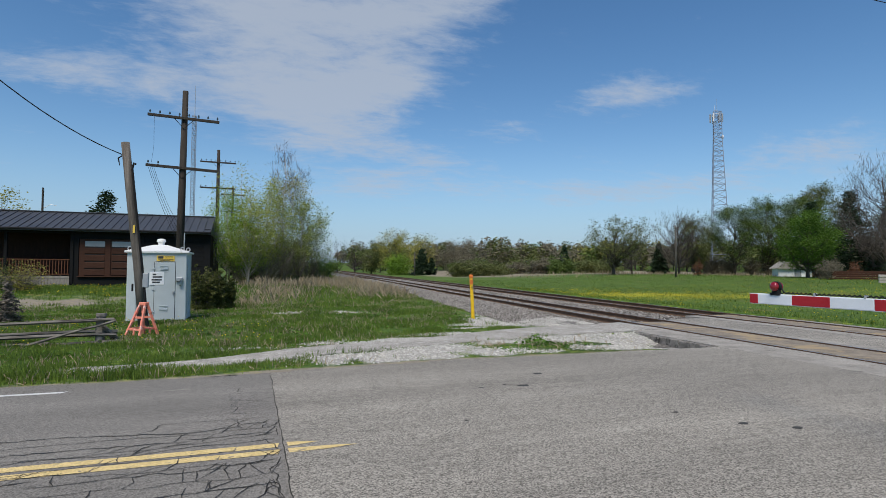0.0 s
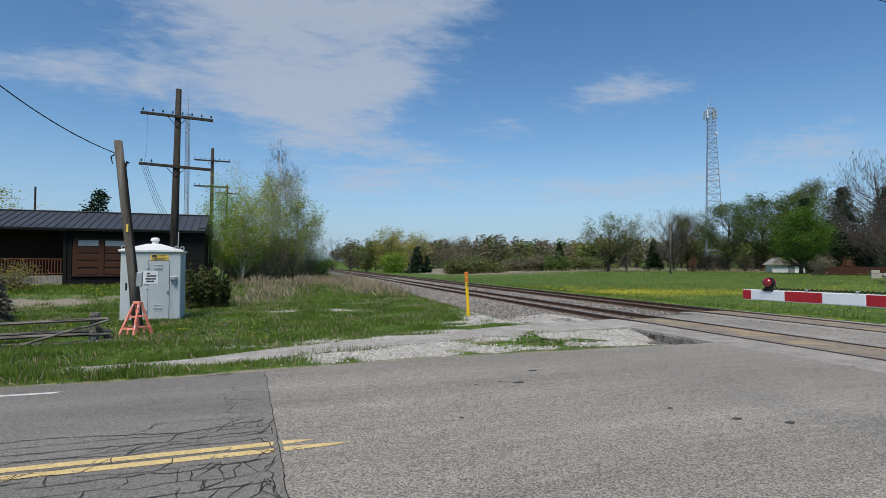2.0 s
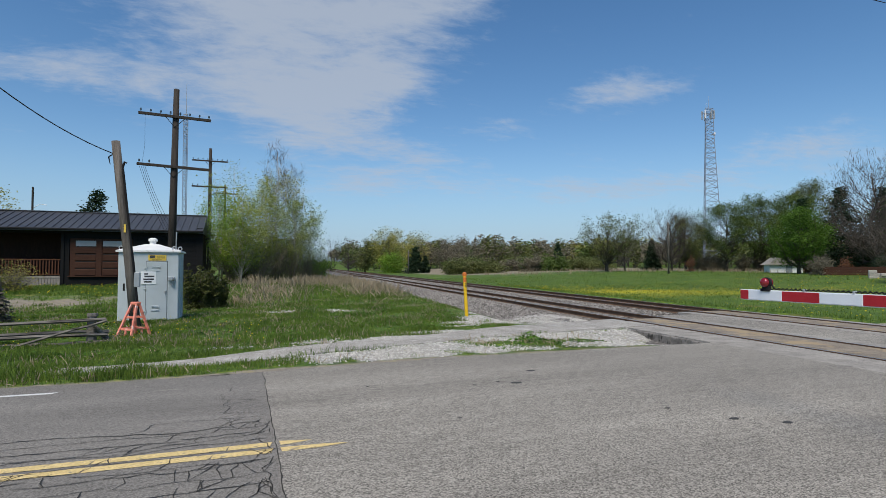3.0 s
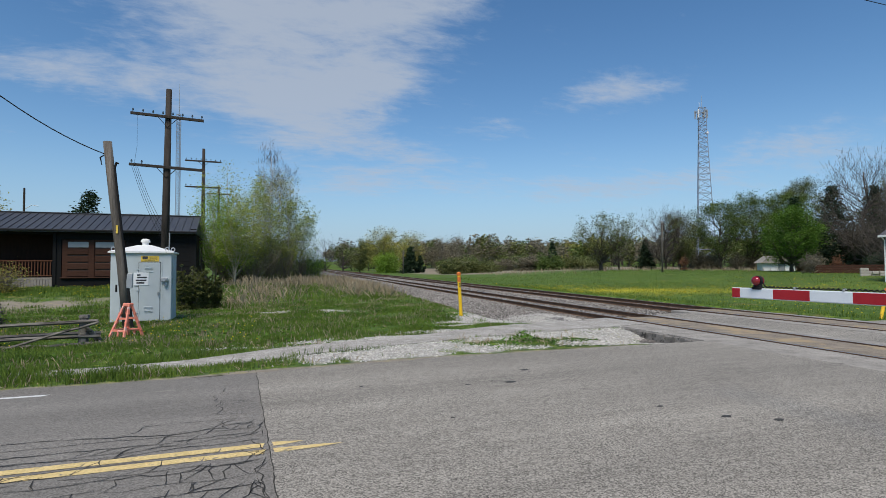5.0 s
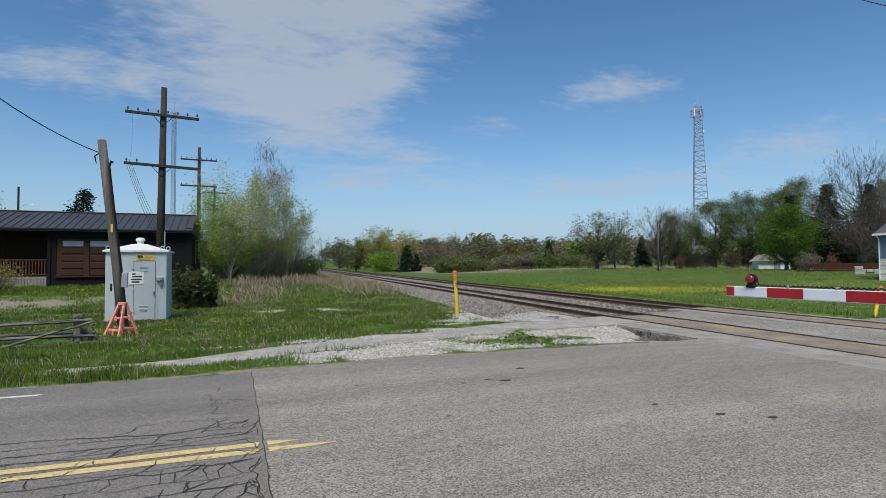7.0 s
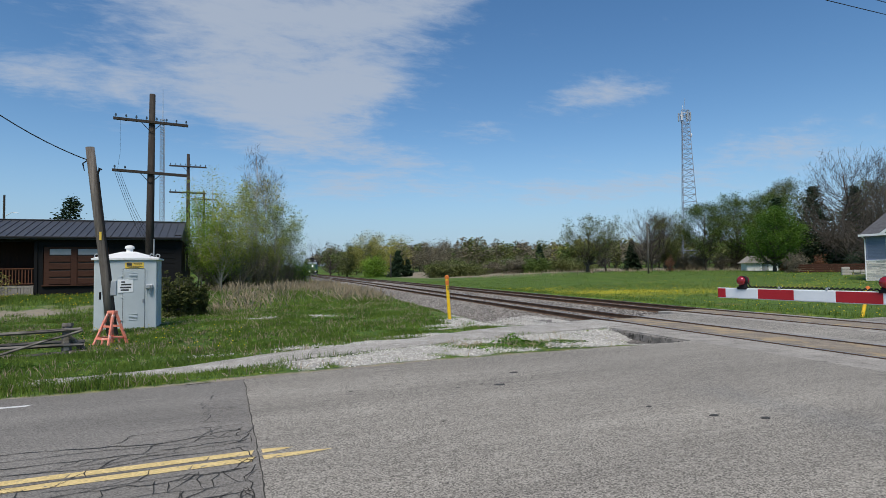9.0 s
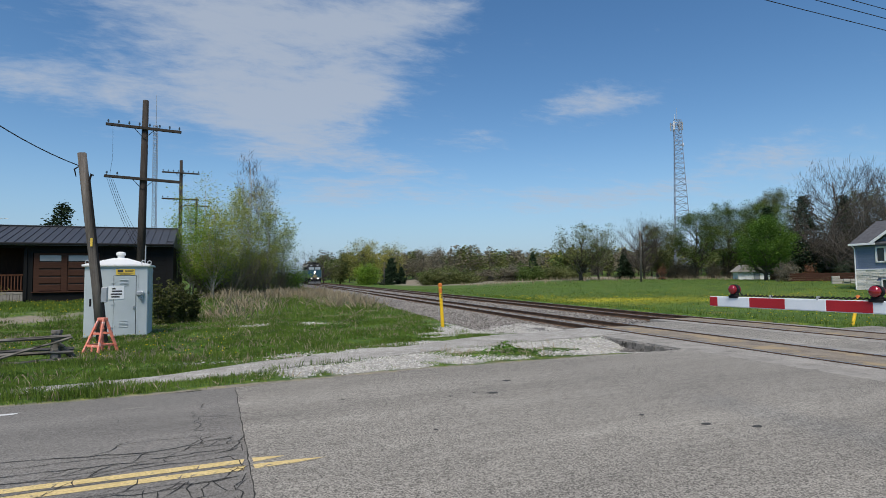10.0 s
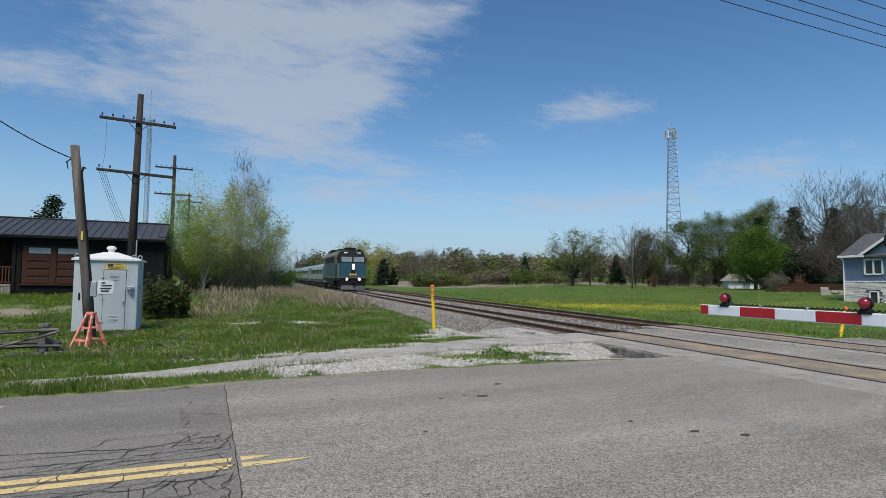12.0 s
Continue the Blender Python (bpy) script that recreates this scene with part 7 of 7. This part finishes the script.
    # dandelions
    p = np.concatenate([sow(900, -9, 0.5, 12.5, 18.5, lambda x, y: green(x, y) * 0.35), sow(1500, -14, -3, 28, 37.5, lambda x, y: green(x, y) * 0.4),
                        sow(26000, 20, 62, 12, 46, lambda x, y: min(1, field(x, y) * (0.045 + 0.3 * blob(x, y, 33, 30, 9, 1.8) + 0.28 * blob(x, y, 28, 34, 6, 2.2) + 0.06 * blob(x, y, 40, 26, 10, 3) + 0.2 * blob(x, y, 24, 38, 5, 5))))])
    p[:, 2] += rng.uniform(0.07, 0.2, len(p))
    far = np.hypot(p[:, 0], p[:, 1]) > 24
    tagged(new("dandelions", scatter("dandelions", *STONE, p, np.where(far, 0.055, 0.035), rng.uniform(0, 6.28, len(p)), rng.normal(0, 0.2, len(p)), "dandelion")), "yellow dandelion heads in the grass", "flowers", kind="stuff")

    # a weed in the stones and low tufts
    w = sow(5000, 4.6, 8.2, 9.9, 11.3, lambda x, y: blob(x, y, 5.85, 10.8, 0.32, 0.22) + 0.12 * blob(x, y, 6.2, 10.5, 1.0, 0.4))
    w[:, 2] += rng.uniform(0.01, 0.26, len(w)) * np.array([0.25 + 0.75 * blob(a, b, 5.85, 10.8, 0.28, 0.2) for a, b, _ in w])
    tagged(new("weed", scatter("weed", *LEAF, w, rng.uniform(0.04, 0.1, len(w)), rng.uniform(0, 6.28, len(w)), rng.normal(0, 0.7, len(w)), "leaf_herb")), "leafy green weed growing in the gravel", "weed", kind="stuff")

    # white stones
    p = sow(100000, -1.8, 11.0, 9.2, 19.8, lambda x, y: 0 if abs(y - path_at(x)[0]) < path_at(x)[1] / 2 - 0.12 or x - middle(NEAR, y) > (-2.0 if y < 14.6 else -1.25) else max(0, stony(x, y) * 1.3 - 0.3))
    on_bed = np.array([np.interp(a - middle(NEAR, b), [-4.3, -3.4, -2.3, -1.9], [-0.6, -0.4, -0.26, -0.19]) + rise(b) if b > 14.6 else -9 for a, b, _ in p])
    p[:, 2] = np.maximum(p[:, 2], on_bed) + 0.012
    z = rng.uniform(0.018, 0.064, len(p))
    tagged(new("gravel", scatter("gravel", *STONE, p, z, rng.uniform(0, 6.28, len(p)), rng.normal(0, 0.5, len(p)), "white_stone")), "loose white crushed stone", "gravel", kind="stuff")
    p = sow(2600, -0.5, 5.0, 19.2, 22, lambda x, y: max(0, stony(x, y) * 1.2 - 0.3))
    tagged(new("gravel", scatter("gravel", *STONE, p, rng.uniform(0.04, 0.11, len(p)), rng.uniform(0, 6.28, len(p)), rng.normal(0, 0.5, len(p)), "white_stone")), "pale broken stones in the grass", "gravel", kind="stuff")

    # ballast stones
    def lie(n, y0, y1, pw):
        y = y0 + (y1 - y0) * rng.uniform(0, 1, n) ** pw
        d = rng.uniform(-4.3, 7.6, n)
        prof_x = [-4.3, -3.4, -2.3, -1.9, 1.6, 2.15, 2.9, 6.4, 7.0, 8.2]
        prof_z = [-0.6, -0.4, -0.26, -0.19, -0.19, -0.3, -0.2, -0.19, -0.36, -0.62]
        rz = np.array([rise(v) for v in y])
        return np.stack([NEAR + SLANT * y + d, y, rz + np.interp(d, prof_x, prof_z) + 0.005], 1)
    p = np.concatenate([q[(q[:, 1] > 18.7 + rng.normal(0, 0.5, len(q))) | (q[:, 0] - NEAR - SLANT * q[:, 1] > -1.2)] for q in (lie(36000, 15.2, 34, 1.0), lie(28000, 34, 80, 1.3))])
    tagged(new("ballast", scatter("ballast", *STONE, p, rng.uniform(0.055, 0.125, len(p)) * (1 + 0.012 * (p[:, 1] - 15)), rng.uniform(0, 6.28, len(p)), rng.normal(0, 0.5, len(p)), "ballast")), "grey brown crushed stone ballast", "ballast", kind="stuff")


grass()
white_rock = Shape().add([(x * 0.3, y * 0.3, z * 0.3) for x, y, z in STONE[0]], STONE[1])
tagged(part("white_rock", white_rock, "white_stone", m=pose(9.0, 27.6, rise(27.6) - 0.36)), "white rock lying on the ballast", "rock")


def stone_wall():
    top = thing("garden_wall", pose(53.8, 35.0, land(53.8, 35.0) - 0.1, 0, 0, -52), "low wall of stacked pale stones beside the house", "wall")
    st = Shape().box(0, 0, 0, 1, 1, 1, 0.08).mesh("stone", "grey_stone")
    rnd = random.Random(9)
    for row in range(3):
        x = 0.0
        while x < 2.6:
            l = rnd.uniform(0.5, 1.2)
            if row < 2 or rnd.random() < 0.5:
                share("stone", st, top, Matrix.LocRotScale((x + l / 2, rnd.uniform(-0.1, 0.1), 0.15 + 0.28 * row), None, (l - 0.04, 0.6, 0.26)))
            x += l


stone_wall()


def ties():
    me = Shape().box(0, 0, 0, 2.6, 0.23, 0.18, 0.015).mesh("tie", "tie")
    rnd = random.Random(6)
    for line, track in zip(TRACKS, (NEAR, FAR)):
        y = 15.0 if track == NEAR else 16.8
        while y < 95:
            share("tie", me, line, pose(middle(track, y) + rnd.uniform(-0.04, 0.04), y, rise(y) - 0.262, 0, 0, -4.7 + rnd.uniform(-0.8, 0.8)))
            y += 0.55


ties()

# ---- the train and its run ----
LOCO = locomotive()
LOCO.scale = (1.05, 1.03, 1.13)
COACH = coach()
COACHES = [COACH] + [copy_thing(COACH, pose(0, 0, 0)) for _ in range(3)]


def on_line(y):
    """A vehicle's pose with its front at that distance along the near track."""
    return Matrix.Translation((middle(NEAR, y), y, rise(y) + 0.005)) @ pose(0, 0, 0, 0.355, 0, -math.degrees(math.atan(SLANT)))


def motions():
    times = [0.5 * i for i in range(25)]
    for vehicle, behind in [(LOCO, 0.0)] + [(c, 17.6 + 25.9 * i) for i, c in enumerate(COACHES)]:
        walk(vehicle, [(t, on_line(66.5 + 35.2 * (12.0 - t) + behind)) for t in times])


motions()
